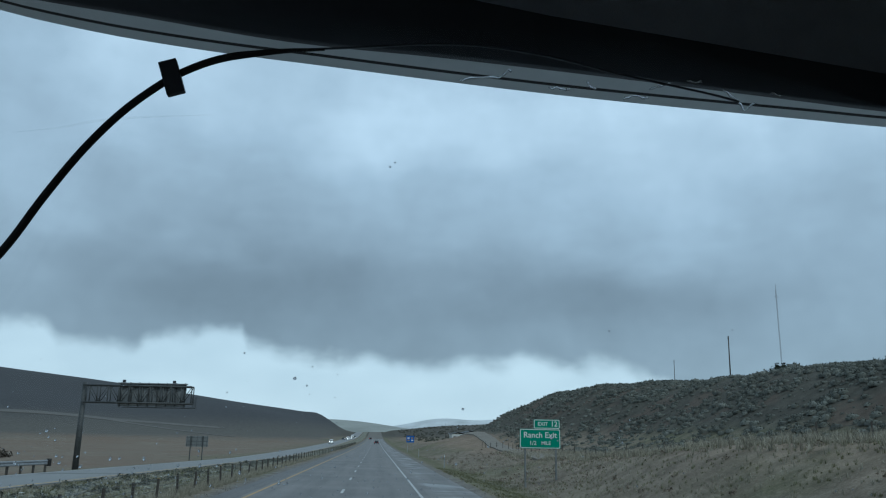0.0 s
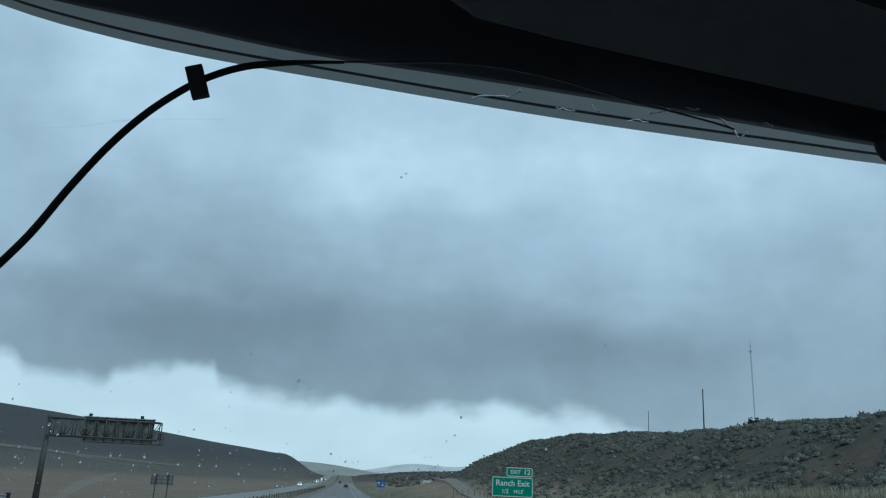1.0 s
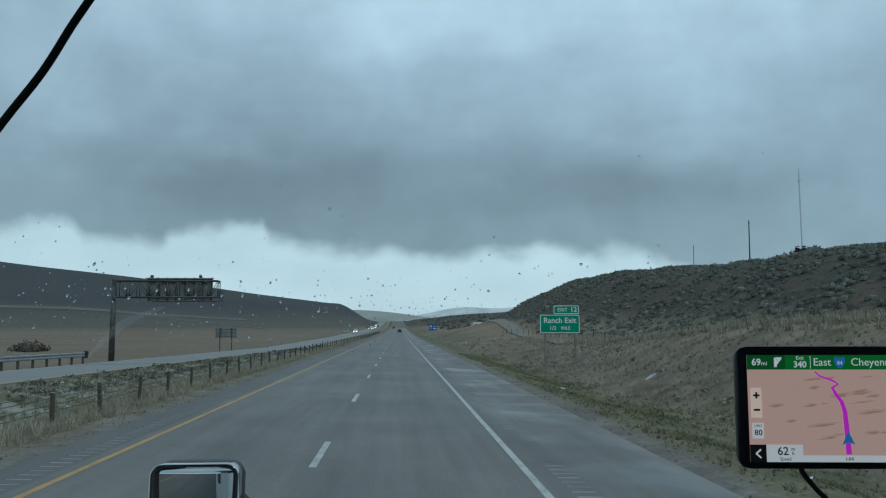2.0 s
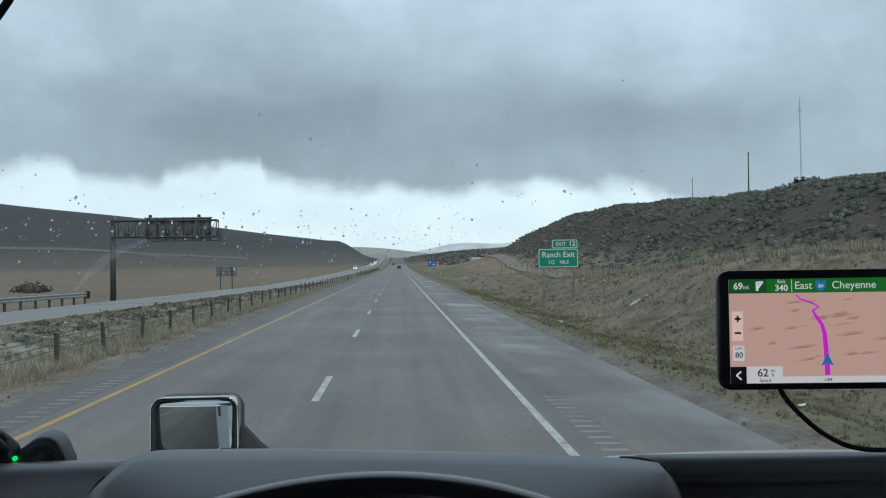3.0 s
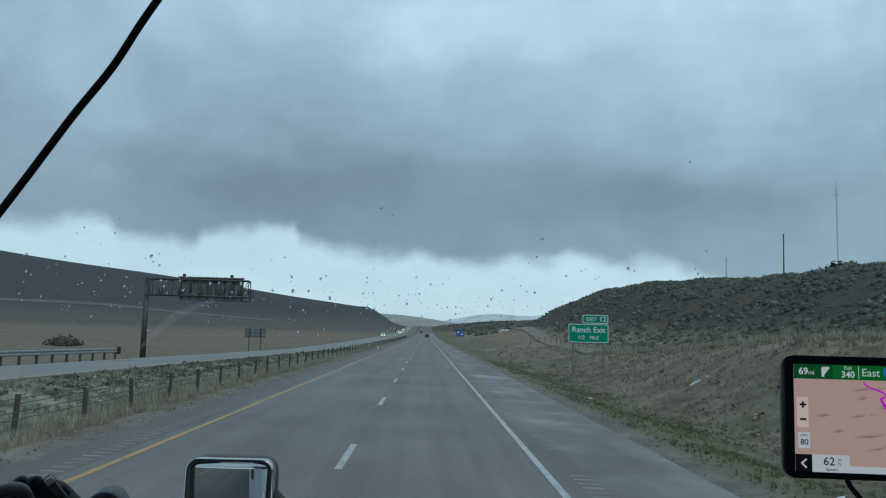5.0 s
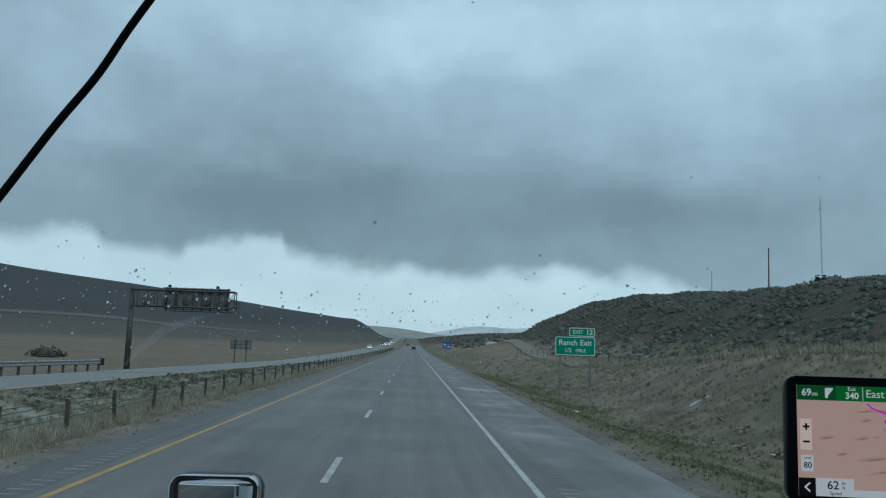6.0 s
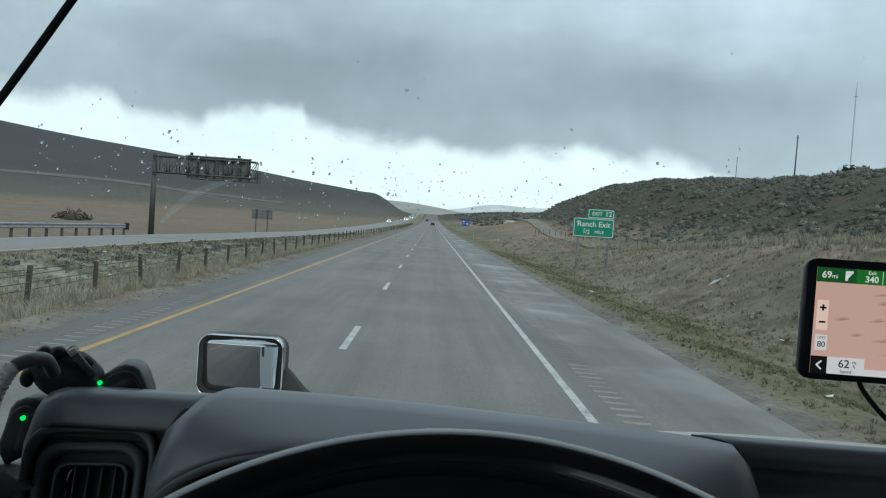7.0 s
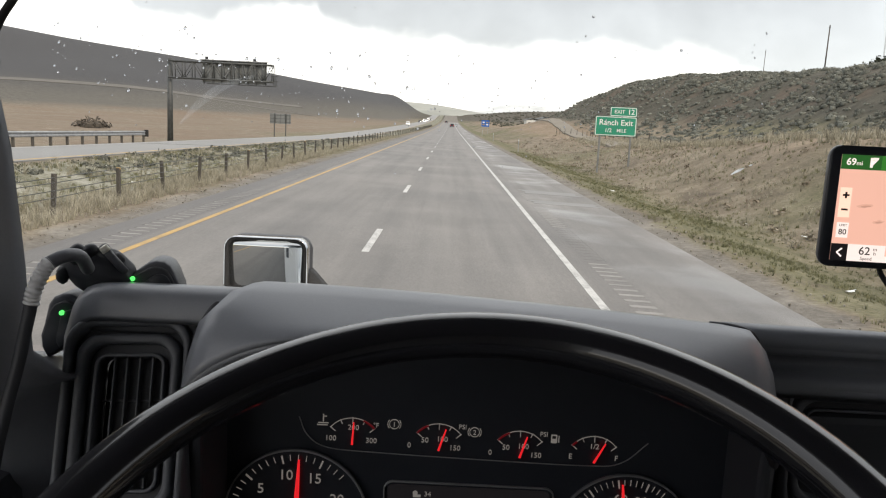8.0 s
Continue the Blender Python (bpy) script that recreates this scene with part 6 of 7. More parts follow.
def make_gantry():
    """Cantilever gantry over the opposite carriageway, seen from behind its panel."""
    x0, x1, y = -28.8, -18.3, 82.0
    b = gz(x0, y) - 0.2
    g = thing("sign_gantry", x0, y, b, 0, "grey steel cantilever gantry carrying a sign seen from behind", "gantry")
    z0, z1 = 5.35 - b, 7.25 - b
    ln = x1 - x0
    part("post", cyl_bm(0.30, z1 + 0.25, (0, 0, (z1 + 0.25) / 2), sides=20, r2=0.24), DARK_STEEL, g, "thick steel post", True)
    part("base_plate", cyl_bm(0.5, 0.25, (0, 0, 0.15), sides=16), DARK_STEEL, g, "base plate")
    for yy in (-0.45, 0.45):
        for zz in (z0 + 0.25, z1):
            part("chord", rod_bm((0, yy, zz), (ln, yy, zz), 0.085, 12), DARK_STEEL, g, "steel chord", True)
        n = 10
        for k in range(n + 1):
            xx = 0.4 + (ln - 0.4) * k / n
            part("strut", rod_bm((xx, yy, z0 + 0.25), (xx, yy, z1), 0.05, 8), DARK_STEEL, g, "strut", True)
            if k < n:
                x2 = 0.4 + (ln - 0.4) * (k + 1) / n
                a, c = ((z0 + 0.25), z1) if k % 2 else (z1, z0 + 0.25)
                part("diagonal", rod_bm((xx, yy, a), (x2, yy, c), 0.035, 8), DARK_STEEL, g, "diagonal brace", True)
    part("sign_panel", box_bm(6.6, 0.06, 2.3, (ln - 4.1, 0.72, (z0 + z1) / 2 + 0.15), bevel=0.01), SIGN_BACK, g, "pale sign back")
    part("panel_top", box_bm(6.8, 0.5, 0.10, (ln - 4.1, 0.55, z1 + 0.30), bevel=0.02), STEEL, g, "light fixture shelf")
    for k in range(8):
        part("panel_bracket", box_bm(0.10, 0.12, 2.5, (ln - 7.2 + k * 0.90, 0.62, (z0 + z1) / 2 + 0.1)), DARK_STEEL, g, "bracket")
    for k in (0, 1):
        part("lamp", box_bm(0.28, 0.28, 0.30, (ln - 6.9 + k * 4.9, 0.5, z1 + 0.48), bevel=0.04), BLACK, g, "dark lamp box")
    part("walkway", box_bm(7.2, 0.7, 0.06, (ln - 3.4, 1.1, z0 - 0.15)), DARK_STEEL, g, "grating walkway")
    for k in range(4):
        part("rail_post", rod_bm((ln - 0.15 + 0.25 * (k % 2), 0.8 + 0.5 * (k // 2), z0 - 0.15), (ln - 0.15 + 0.25 * (k % 2), 0.8 + 0.5 * (k // 2), z0 + 0.9), 0.025), DARK_STEEL, g, "rail post")
    for zz in (0.4, 0.9):
        part("guard_rail", rod_bm((ln - 0.4, 0.8, z0 + zz), (ln + 0.4, 0.8, z0 + zz), 0.025), DARK_STEEL, g, "guard rail")


make_gantry()


def make_cable_barrier():
    """Wire-rope barrier along the median."""
    fence = thing("wire_rope_barrier", -7.9, 0.0, 0.0, label="low wire-rope barrier with dark weathered posts in dry grass", category="fence")
    bm = join_bm(box_bm(0.085, 0.016, 0.95, (0, -0.03, 0.34), bevel=0.003), box_bm(0.016, 0.06, 0.95, (-0.036, 0, 0.34)), box_bm(0.016, 0.06, 0.95, (0.036, 0, 0.34)))
    first = part("post", bm, WOOD, fence, "dark weathered post")
    cap = box_bm(0.092, 0.07, 0.05, (0, -0.002, 0.80), bevel=0.01)
    cap_ob = part("reflector", cap, LINE_YELLOW, first, "yellow reflector cap")
    rnd = random.Random(9)
    k, y = 0, -9.0
    while y < 330:
        if k == 0:
            ob = first
        else:
            ob = new("post", first.data)
            ob.parent = fence
            ob["label"] = "dark weathered post"
        ob.matrix_basis = pose(rnd.uniform(-0.03, 0.03), y, gz(-7.9, y) + rnd.uniform(-0.04, 0.04), rnd.uniform(-2, 2), rnd.uniform(-3, 3), 0)
        if k % 4 == 1:
            c = new("reflector", cap_ob.data)
            c.parent = ob
        y += 3.1
        k += 1
    for h in (0.36, 0.50, 0.66, 0.76):
        line = [Vector((0.05 * (-1) ** j, yy, gz(-7.9, yy) + h - 0.012 * (j % 2))) for j, yy in enumerate(np.arange(-9.0, 331, 3.1))]
        part("cable", tube_bm(line, 0.009, 5), DARK_STEEL, fence, "grey wire rope")


make_cable_barrier()


def make_guardrail():
    x = -23.0
    rail = thing("guardrail", x, 0, 0, label="galvanised corrugated guardrail beside the far carriageway", category="guardrail")
    prof = [(0.0, 0.84), (0.05, 0.80), (0.05, 0.74), (0.0, 0.69), (0.0, 0.66), (0.05, 0.61), (0.05, 0.55), (0.0, 0.51)]
    ys = list(np.arange(-46.0, 60.1, 2.0))
    rows = [[(p, y, gz(x, y) + z) for p, z in prof] for y in ys]
    part("rail", grid_bm(rows, 0.006, (-1, 0, 0)), STEEL, rail, "corrugated steel rail")
    for y in ys:
        part("post", box_bm(0.13, 0.12, 0.95, (-0.10, y, gz(x, y) + 0.38)), WOOD, rail, "timber post")
    part("end_terminal", box_bm(0.34, 0.10, 0.52, (0.0, 60.3, gz(x, 60) + 0.66), bevel=0.03), RUBBER, rail, "dark end terminal")


make_guardrail()


def make_delineators():
    def one(x, y):
        d = thing("delineator", x, y, gz(x, y), 0, "thin roadside marker post with a small reflector", "marker post", "roadside marker posts")
        part("post", slab_bm(round_rect(0.09, 1.35, 0.02), -0.012, 0.012, (0, 0.62)), STEEL, d, "grey flexible post")
        part("reflector", box_bm(0.075, 0.010, 0.14, (0, -0.018, 1.16), bevel=0.004), SIGN_WHITE, d, "white reflector")
        return d

    first = one(7.2, 84.0)
    for x, y in ((7.1, 132.0), (7.1, 180.0)):
        copy_thing(first, pose(x, y, gz(x, y)))


make_delineators()


def make_field_fence():
    """Old fence at the foot of the hill."""
    f = thing("field_fence", 27.0, 0, 0, label="old post-and-wire fence in tall dry grass", category="fence")
    rnd = random.Random(3)
    pts = []
    for k in range(30):
        y = 28 + 5.0 * k
        x = 23.6 + 0.8 * math.sin(k * 0.6)
        pts.append(Vector((x - 27.0, y, gz(x, y) + 0.95)))
        part("post", rod_bm((x - 27.0, y, gz(x, y) - 0.2), (x - 27.0 + rnd.uniform(-0.05, 0.05), y, gz(x, y) + rnd.uniform(1.05, 1.3)), 0.055, 7, 0.045), WOOD, f, "weathered wooden post")
    for dz in (0.0, -0.35):
        part("wire", tube_bm([p + Vector((0, 0, dz)) for p in pts], 0.008, 4), DARK_STEEL, f, "wire")


make_field_fence()


def make_masts():
    x, y = 287.0, 546.0
    b = gz(x, y)
    mast = thing("radio_mast", x, y, b, 0, "tall slender grey lattice radio mast on the hill", "mast")
    top = 113.0 - b
    for k in range(3):
        a = 2 * math.pi * k / 3
        part("leg", rod_bm((0.45 * math.cos(a), 0.45 * math.sin(a), 0), (0.35 * math.cos(a), 0.35 * math.sin(a), top), 0.09, 6), STEEL, mast, "steel leg")
    n = 46
    for k in range(n):
        a, c = 2 * math.pi * (k % 3) / 3, 2 * math.pi * ((k + 1) % 3) / 3
        z0, z1 = top * k / n, top * (k + 1) / n
        part("brace", rod_bm((0.4 * math.cos(a), 0.4 * math.sin(a), z0), (0.4 * math.cos(c), 0.4 * math.sin(c), z1), 0.04, 5), STEEL, mast, "brace")
    part("antenna", join_bm(rod_bm((0, 0, top - 1), (0.3, 0, top + 4.5), 0.12, 8), box_bm(3.2, 0.3, 0.4, (0, 0, top - 5))), STEEL, mast, "aerials at the top")

    def pole(x, y, top, r, label):
        b = gz(x, y) - 0.3
        p = thing("utility_pole", x, y, b, 0, label, "pole", "poles on the hill")
        part("shaft", rod_bm((0, 0, 0), (0.15, 0, top - b), r, 10, r * 0.7), WOOD, p, "dark timber shaft", True)
        part("collar", cyl_bm(r * 1.1, 0.25, (0.14, 0, top - b - 0.6), sides=10), DARK_STEEL, p, "steel collar")

    pole(96.5, 212.0, 32.0, 0.20, "dark leaning timber pole on the hilltop")
    pole(102.0, 268.0, 31.0, 0.12, "thin dark pole on the hill's brow")
    pole(150.0, 420.0, 33.0, 0.11, "thin grey pole behind the hill's brow")
    for x, y, h in ((33.0, 385.0, 8.5), (36.5, 392.0, 7.0), (46.0, 420.0, 7.5), (-90.0, 150.0, 5.0)):
        pole(x, y, gz(x, y) + h, 0.11, "slim timber pole in the valley")


make_masts()


def make_car(x, y, rz, paint, label, van=False, lit=False):
    car = thing("car", x, y, gz(x, y) + 0.06, rz, label, "car", "distant traffic")
    h = 1.75 if van else 1.45
    side = [(-2.2, 0.35), (2.2, 0.35), (2.25, 0.75), (1.9, 0.92), (1.15, 1.0), (0.55, h - 0.05), (-1.4 if van else -1.1, h), (-2.0 if van else -1.75, 1.05), (-2.2, 0.95)]
    bm = bmesh.new()
    rows = []
    for xx, k in ((-0.88, 0.97), (-0.84, 1.0), (0.84, 1.0), (0.88, 0.97)):
        rows.append([bm.verts.new((xx * (1.0 if z < 1.02 else 0.82), -yy * k, 0.35 + (z - 0.35) * k)) for yy, z in side])
    n = len(side)
    for a, b in zip(rows[:-1], rows[1:]):
        for k in range(n):
            bm.faces.new((a[k], a[(k + 1) % n], b[(k + 1) % n], b[k]))
    bm.faces.new(rows[0])
    bm.faces.new(rows[-1][::-1])
    bmesh.ops.recalc_face_normals(bm, faces=bm.faces)
    part("body", bm, paint, car, "painted body")
    part("window_front", box_bm(1.30, 0.03, 0.36, (0, -0.90, (1.0 + h) / 2), (-38, 0, 0)), CAR_GLASS, car, "dark windscreen")
    part("window_rear", box_bm(1.28, 0.03, 0.36, (0, 1.62 if not van else 1.86, (1.0 + h) / 2 + 0.02), (32, 0, 0)), CAR_GLASS, car, "dark rear window")
    for s in (-1, 1):
        part("window_side", box_bm(0.02, 1.7, 0.30, (s * 0.785, 0.35, (1.02 + h) / 2), (0, s * 4, 0)), CAR_GLASS, car, "dark side window")
        part("headlamp", box_bm(0.30, 0.05, 0.14, (s * 0.62, -2.22, 0.72), bevel=0.02), LAMP_LIT if lit else SIGN_WHITE, car, "headlamp")
        part("tail_lamp", box_bm(0.26, 0.05, 0.16, (s * 0.64, 2.21, 0.82), bevel=0.02), LIT_RED, car, "red tail lamp")
        for yy in (-1.35, 1.35):
            part("wheel", cyl_bm(0.33, 0.22, (s * 0.80, yy, 0.33), (0, 90, 0), 16, bevel=0.03), RUBBER, car, "black wheel")


make_car(0.45, 335.0, 180, CAR_DARK, "dark saloon car ahead on the carriageway")
make_car(-3.2, 520.0, 180, CAR_DARK, "dark saloon car far ahead in the passing lane")
make_car(-18.9, 352.0, 0, CAR_WHITE, "white van coming along the far carriageway", True, True)
for cx, cy, pa, va, li in ((-16.6, 505, CAR_WHITE, True, True), (-20.0, 512, CAR_DARK, False, True), (-16.8, 560, CAR_WHITE, False, True), (-19.8, 585, CAR_WHITE, True, True),
                           (-16.4, 640, CAR_DARK, False, True), (-19.6, 690, CAR_WHITE, True, True)):
    make_car(cx, cy, 0, pa, ("white" if pa is CAR_WHITE else "dark") + " oncoming vehicle in the far queue of traffic", va, li)


def make_shed(x, y, w, d, h, label, mat, door=True):
    b = gz(x, y) - 0.2
    s = thing("roadside_building", x, y, b, 8, label, "building")
    part("wall", box_bm(w, d, h, (0, 0, h / 2), bevel=0.02), mat, s, "painted wall")
    bm = bmesh.new()
    rows = [[(-w / 2 - 0.3, sy * (d / 2 + 0.3), h), (0, sy * (d / 2 + 0.3), h + 0.16 * w), (w / 2 + 0.3, sy * (d / 2 + 0.3), h)] for sy in (-1, 1)]
    part("roof", grid_bm(rows, 0.12, (0, 0, 1)), DARK_STEEL, s, "dark metal roof")
    if door:
        # black slab on the wall gives the shade inside the open doorway
        part("door", box_bm(w * 0.42, 0.06, h * 0.72, (-0.15 * w, -d / 2 - 0.02, h * 0.36)), RUBBER, s, "black slab for the open doorway's shade")
    part("window", box_bm(w * 0.22, 0.06, h * 0.28, (0.28 * w, -d / 2 - 0.02, h * 0.62)), CAR_GLASS, s, "dark window")


make_shed(38.0, 380.0, 6.0, 5.0, 3.6, "small pale roadside building with a dark doorway", BRICKWALL)
make_shed(45.0, 392.0, 7.0, 6.0, 4.2, "low grey roadside building beside the pale one", ASPHALT_FAR, False)
make_shed(62.0, 520.0, 10.0, 7.0, 4.0, "distant pale farm building in the valley", BRICKWALL)

# ---------------------------------------------------------------- plants


def clump(rnd, leaves, size, flat=0.75, width=0.16, up=0.0):
    """A shrub as a loose heap of small leaf blades: vertices and faces about the origin."""
    v, f = [], []
    for k in range(leaves):
        a, e = rnd.uniform(0, 2 * np.pi), np.arcsin(rnd.uniform(0.0, 1.0))
        r = size * rnd.uniform(0.45, 1.0) * (0.8 + 0.3 * np.sin(3 * a))
        c = np.array([r * np.cos(a) * np.cos(e), r * np.sin(a) * np.cos(e), flat * r * np.sin(e) + 0.05 * size])
        d = rnd.normal(size=3) * 0.55 + c / max(1e-3, np.linalg.norm(c)) + (0, 0, up)
        d /= np.linalg.norm(d)
        u = np.cross(d, [0, 0, 1]) + 1e-3
        u /= np.linalg.norm(u)
        w = np.cross(d, u)
        s = size * width * rnd.uniform(0.7, 1.7)
        i = len(v)
        v += [c - u * s - w * s * 0.6, c + u * s - w * s * 0.5, c + u * s * 0.7 + w * s, c - u * s * 0.8 + w * s * 0.8]
        f.append((i, i + 1, i + 2, i + 3))
    return np.array(v), np.array(f)


def mound(rnd, leaves, flat=0.72, width=0.11, sides=7):
    """A rounded shrub of unit radius: a lumpy dome of foliage with small sprigs standing out of it."""
    v, f = [], []
    turns = rnd.uniform(0, 6.28, 3)
    for e, r in ((-0.15, 0.90), (0.45, 0.98), (0.98, 0.98)):
        for k in range(sides):
            a = 2 * np.pi * (k + rnd.uniform(-0.25, 0.25)) / sides
            q = r * rnd.uniform(0.78, 1.12) * (1.0 + 0.14 * np.sin(2 * a + turns[0]) + 0.10 * np.sin(3 * a + turns[1]))
            v.append((q * np.cos(a) * np.cos(e), q * np.sin(a) * np.cos(e), flat * q * np.sin(e)))
    v.append((rnd.uniform(-0.15, 0.15), rnd.uniform(-0.15, 0.15), flat * rnd.uniform(0.85, 1.05)))
    for j in range(2):
        for k in range(sides):
            n = (k + 1) % sides
            f.append((j * sides + k, j * sides + n, (j + 1) * sides + n, (j + 1) * sides + k))
    top = 3 * sides
    f += [(2 * sides + k, 2 * sides + (k + 1) % sides, top, top) for k in range(sides)]
    for k in range(leaves):
        a, e = rnd.uniform(0, 6.28), np.arcsin(rnd.uniform(0.1, 1.0))
        d = np.array([np.cos(a) * np.cos(e), np.sin(a) * np.cos(e), np.sin(e)])
        c = d * rnd.uniform(0.86, 1.04) * (1, 1, flat)
        u = np.cross(d, rnd.normal(size=3))
        u /= np.linalg.norm(u)
        s = width * rnd.uniform(0.7, 1.5)
        tip = c + s * (1.5 * d + rnd.normal(size=3) * 0.6 + (0, 0, 0.6))
        i = len(v)
        v += [c - u * s, c + u * s, tip]
        f.append((i, i + 1, i + 2, i + 2))
    return np.array(v), np.array(f)


def scatter(name, kinds, spots, material, label, category, soft=False):
    """Many copies of a few clumps joined in one mesh; spots are (x, y, z, scale, turn)."""
    vs, fs, n = [], [], 0
    for i, (x, y, z, s, a) in enumerate(spots):
        v, f = kinds[i % len(kinds)]
        c, d = math.cos(a), math.sin(a)
        q = np.stack([v[:, 0] * c - v[:, 1] * d, v[:, 0] * d + v[:, 1] * c, v[:, 2]], 1) * s + (x, y, z)
        vs.append(q)
        fs.append(f + n)
        n += len(v)
    me = bpy.data.meshes.new(name)
    faces = [tuple(q[:3]) if q[2] == q[3] else tuple(q) for q in np.concatenate(fs).tolist()]
    me.from_pydata(np.concatenate(vs).tolist(), [], faces)
    me.materials.append(material)
    if soft:
        me.shade_smooth()
    return tagged(new(name, me), label, category, kind="stuff")


def picks(rnd, n, x0, x1, y0, y1, near=1.0, lo=0.5, hi=1.0, sink=0.05):
    """n random spots on the land, closer together towards y0 when near is above 1."""
    x, y = rnd.uniform(x0, x1, n), y0 + (y1 - y0) * rnd.rand(n) ** near
    return np.stack([x, y, ground_z(x, y) - sink, rnd.uniform(lo, hi, n), rnd.uniform(0, 6.28, n)], 1)


def make_sagebrush():
    rnd = np.random.RandomState(2)
    near_kinds, kinds = [mound(rnd, 26) for k in range(24)], [mound(rnd, 10, 0.72, 0.15, 6) for k in range(14)]
    p = picks(rnd, 110000, 24, 150, 5, 345, 1.0, 0.0, 1.0)
    p[:, 3] = 0.15 + 0.62 * p[:, 3] ** 2.4
    p[::45, 3] *= 1.7
    x, y = p[:, 0], p[:, 1]
    dens = sstep(27, 40, x) * (0.16 + 0.84 * sstep(-0.25, 0.35, waves(x, y, 17, 40) + 0.7 * waves(x, y, 5, 44) + 0.5 * sstep(45, 62, x) - 0.25)) * np.where(x > 85, 0.22, 1.0)
    keep = (rnd.rand(len(x)) < dens) & ~((np.abs(x - (20.2 + 0.075 * np.clip(y - 104, 0, 140))) < 3.4) & (y < 330))
    p = p[keep]
    near = (p[:, 1] < 185) & (p[:, 0] < 85)
    scatter("sagebrush", near_kinds, p[near][:21000].tolist(), SAGE, "grey-green sagebrush covering the hillside", "shrubs", True)
    scatter("sagebrush", kinds, p[~near][:13000].tolist(), SAGE, "grey-green sagebrush along the hill's far end and top", "shrubs", True)
    # dark growth along the valley floor
    p = picks(rnd, 2600, 24, 150, 330, 900, 1.0, 0.5, 1.3)
    p = p[waves(p[:, 0], p[:, 1], 60, 41) > rnd.uniform(-0.6, 0.5, len(p))]
    scatter("valley_scrub", kinds, p[:900].tolist(), VALLEY_GREEN, "dark low scrub along the valley floor", "shrubs")
    # a few dark bushes that stand out
    for x, y, s, lab in ((95.0, 178.0, 2.1, "round dark juniper on the hilltop"), (80.0, 150.0, 1.1, "small dark bush on the brow"), (-62.0, 138.0, 3.4, "low brown bush in the meadow"),
                         (62.0, 118.0, 1.6, "dark bush on the hillside"), (88.0, 196.0, 1.0, "small dark bush on the brow")):
        b = thing("bush", x, y, gz(x, y), rnd.uniform(0, 360), lab, "bush")
        v, f = clump(rnd, 420 if x > 0 else 1200, s, 1.0 if x > 0 else 0.42, 0.10 if x > 0 else 0.04)
        ob = mesh_from("crown", v.tolist(), f.tolist(), DARK_BUSH if x > 0 else BARK)
        ob.parent = b
        for k in range(4):
            a = k * 1.7
            part("stem", rod_bm((0, 0, -0.2), (0.4 * s * math.cos(a), 0.4 * s * math.sin(a), 0.6 * s), 0.05 * s, 6, 0.02 * s), BARK, b, "woody stem")


make_sagebrush()


def tuft(rnd, blades, high, lean, width):
    v, f = [], []
    for k in range(blades):
        a, r = rnd.uniform(0, 6.28), 0.10 * rnd.rand()
        b = rnd.uniform(0, 6.28)
        h = high * rnd.uniform(0.5, 1.1)
        bx, by = r * np.cos(a), r * np.sin(a)
        lx, ly = lean * h * np.cos(b) * rnd.rand(), lean * h * np.sin(b) * rnd.rand()
        wx, wy = width * np.cos(b + 1.5), width * np.sin(b + 1.5)
        i = len(v)
        v += [(bx - wx, by - wy, 0), (bx + wx, by + wy, 0), (bx + lx * 0.4 + wx * 0.7, by + ly * 0.4 + wy * 0.7, h * 0.55), (bx + lx * 0.4 - wx * 0.7, by + ly * 0.4 - wy * 0.7, h * 0.55),
              (bx + lx, by + ly, h)]
        f += [(i, i + 1, i + 2, i + 3), (i + 3, i + 2, i + 4)]
    return v, f


def grass(name, kinds, spots, material, label):
    vs, fs, n = [], [], 0
    for i, (x, y, z, s, a) in enumerate(spots):
        v, f = kinds[i % len(kinds)]
        c, d = math.cos(a), math.sin(a)
        vs += [((p[0] * c - p[1] * d) * s + x, (p[0] * d + p[1] * c) * s + y, p[2] * s + z) for p in v]
        fs += [tuple(k + n for k in q) for q in f]
        n += len(v)
    me = bpy.data.meshes.new(name)
    me.from_pydata(vs, [], fs)
    me.materials.append(material)
    tagged(new(name, me), label, "grass", kind="stuff")


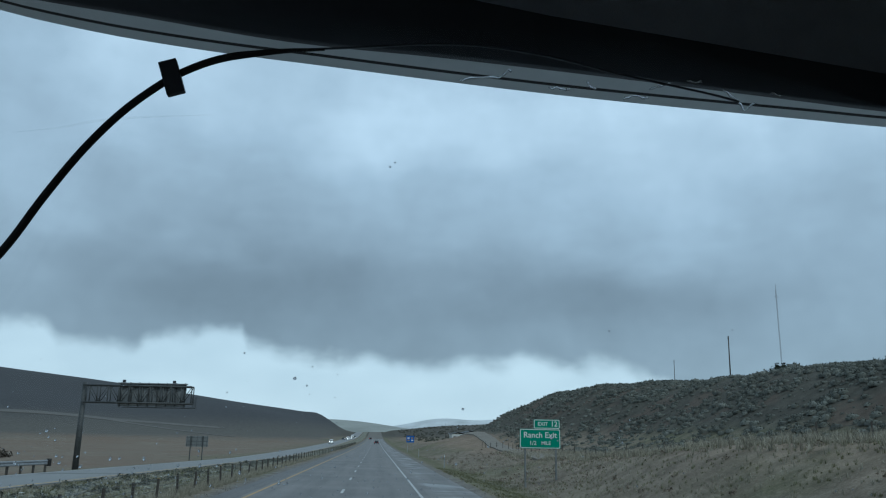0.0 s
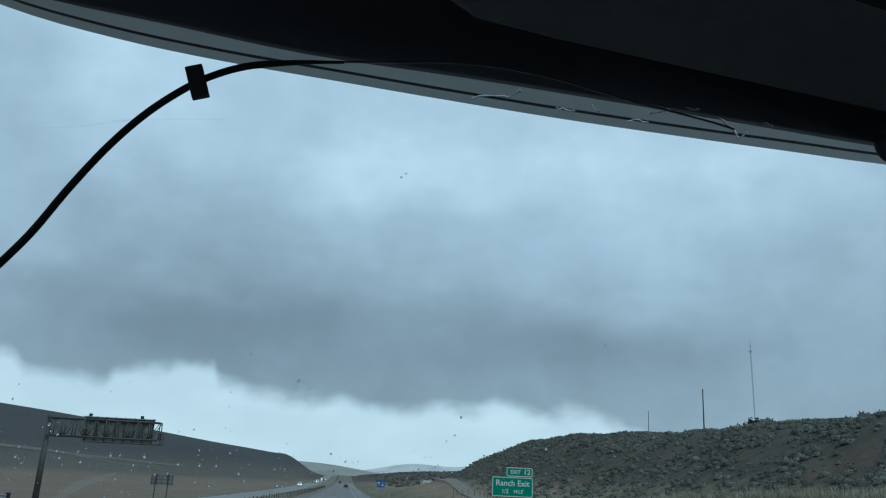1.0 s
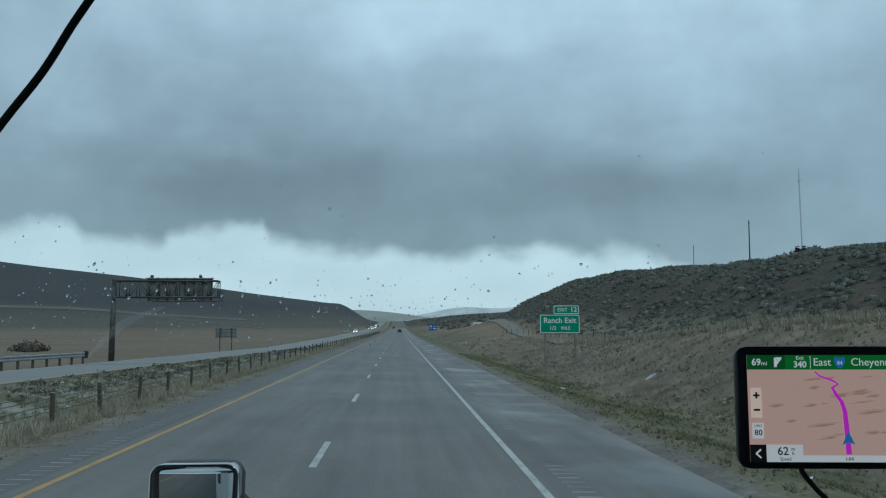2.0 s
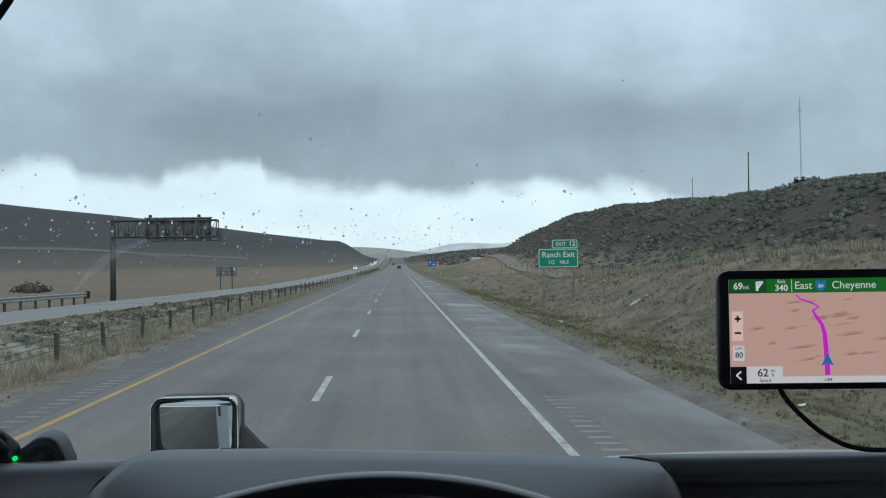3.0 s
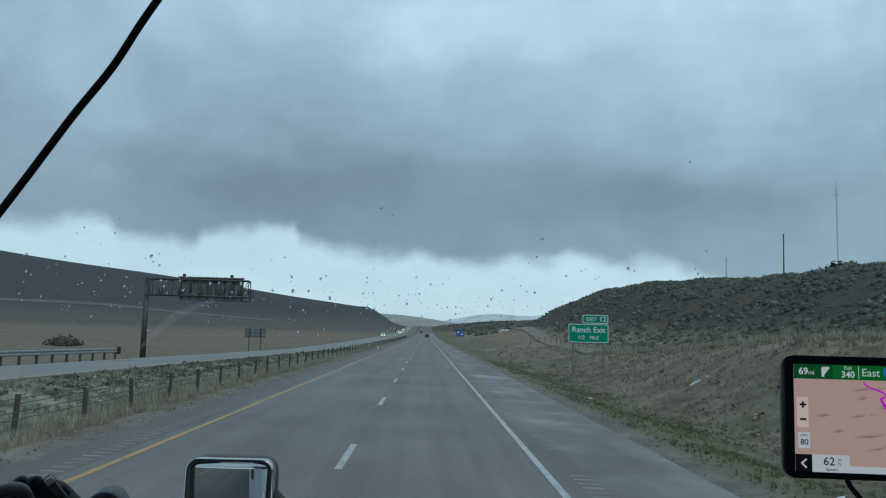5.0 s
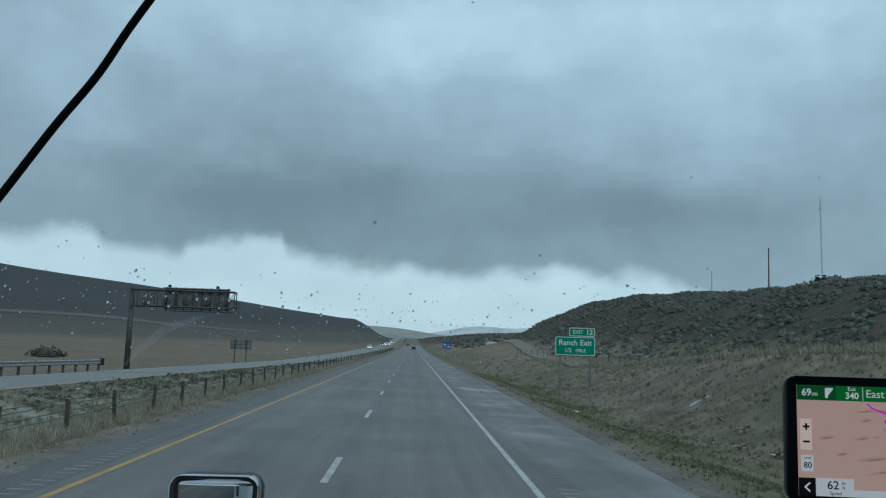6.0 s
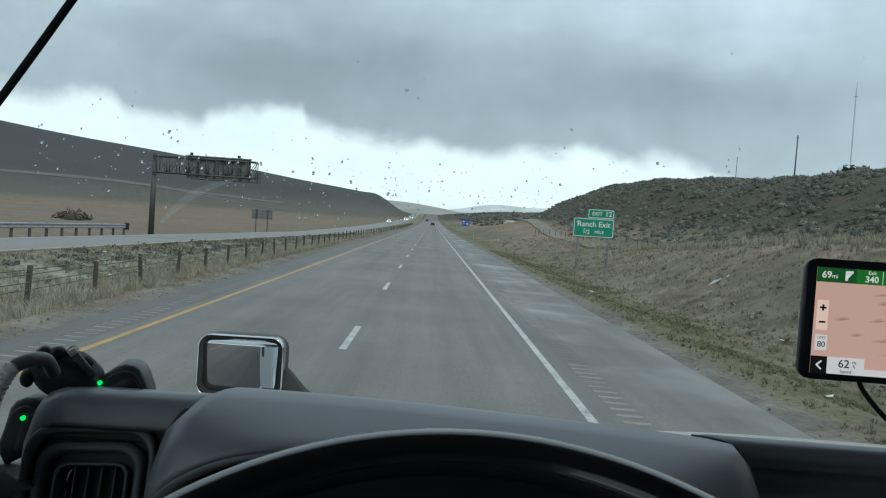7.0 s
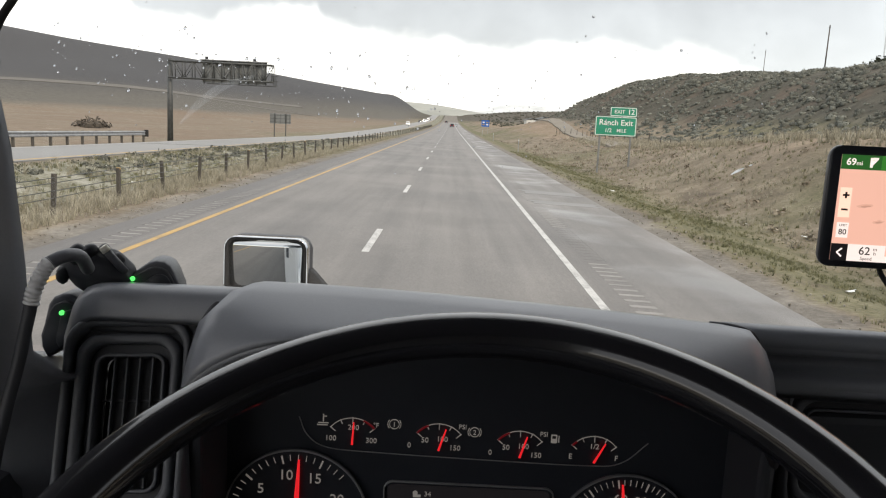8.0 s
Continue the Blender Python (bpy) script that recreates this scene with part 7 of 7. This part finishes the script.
def make_grass():
    rnd = np.random.RandomState(6)
    tall = [tuft(rnd, 16, 0.55, 0.8, 0.010) for k in range(8)]
    short = [tuft(rnd, 12, 0.22, 1.0, 0.011) for k in range(8)]

    def area(n, x0, x1, y0, y1, lo, hi, near=1.6, patch=0.0, seed=50, length=6.0):
        p = picks(rnd, n * 3, x0, x1, y0, y1, near, lo, hi, 0.02)
        if patch:
            p = p[0.5 + 0.5 * waves(p[:, 0], p[:, 1], length, seed) > patch * rnd.rand(len(p))]
        return p[:n].tolist()

    grass("dry_grass", tall, area(5200, -8.9, -7.2, 3, 110, 0.22, 0.62) + area(1400, -13.5, -8.7, 5, 90, 0.25, 0.6, 1.4, 1.0) + area(3400, 9.5, 22, 12, 110, 0.25, 0.6, 1.3, 0.9, 51, 9.0) + area(3600, 17, 30, 20, 120, 0.6, 1.35, 1.1, 1.0, 55, 7.0), STRAW,
          "tall dry straw-coloured grass beside the carriageway")
    grass("green_grass", short, area(7000, 5.9, 10.5, 5, 80, 0.22, 0.6, 1.6, 0.8, 52) + area(2600, -13.8, -8.6, 5, 70, 0.4, 0.9, 1.4, 1.0, 53) + area(2500, 9, 22, 8, 70, 0.35, 0.9, 1.4, 1.0, 54), GREEN_GRASS,
          "short dull green grass on the verges")
    weeds = [clump(rnd, 34, 1.0, 0.8, 0.09) for k in range(8)]
    spots = [(x, y, z, s * 0.42, a) for x, y, z, s, a in area(560, 9.5, 31, 14, 150, 0.4, 1.2, 1.2, 1.0, 57, 8.0)]
    scatter("dry_weeds", weeds, spots, WEED, "brown dry weeds scattered over the banks", "weeds")
    kinds = [clump(rnd, 70, 1.0, 0.55, 0.075) for k in range(6)]
    spots = [(x, y, z, s * 0.34, a) for x, y, z, s, a in area(420, -13.9, -11.4, 8, 140, 0.6, 1.3)]
    scatter("median_weeds", kinds, spots, SAGE, "dark weeds along the edge of the far carriageway", "weeds")


make_grass()


def make_stones():
    """Loose stones and scraps of litter on the verges."""
    rnd = random.Random(8)
    bm = bmesh.new()
    for k in range(700):
        side = rnd.random() < 0.5
        x = rnd.uniform(-7.2, -6.35) if side else rnd.uniform(5.25, 6.3)
        if rnd.random() < 0.25:
            x = rnd.uniform(-13, -8.5)
        y = 3 + 45 * rnd.random() ** 1.5
        r = rnd.uniform(0.012, 0.045)
        m = pose(x, y, gz(x, y) + r * 0.3, rnd.uniform(0, 90), rnd.uniform(0, 90), rnd.uniform(0, 360)) @ Matrix.Diagonal((r, r * rnd.uniform(0.6, 1), r * rnd.uniform(0.4, 0.7), 1))
        bmesh.ops.create_icosphere(bm, subdivisions=1, radius=1.0, matrix=m)
    tagged(add("stones", bm, GRAVEL), "loose grey stones along the pavement's edge", "stones", kind="stuff")
    for k in range(14):
        x, y = rnd.choice((rnd.uniform(7, 13), rnd.uniform(-13, -9))), rnd.uniform(12, 55)
        rows = [[(0.10 * i + rnd.uniform(-0.02, 0.02), 0.07 * j + rnd.uniform(-0.02, 0.02), rnd.uniform(0.0, 0.06)) for i in range(3)] for j in range(3)]
        ob = add("litter", grid_bm(rows, 0.004), SIGN_WHITE)
        ob.matrix_basis = pose(x, y, gz(x, y) + 0.03, 0, 0, rnd.uniform(0, 360))
        tagged(ob, "crumpled white scrap of litter in the grass", "litter", "scraps of litter")


make_stones()
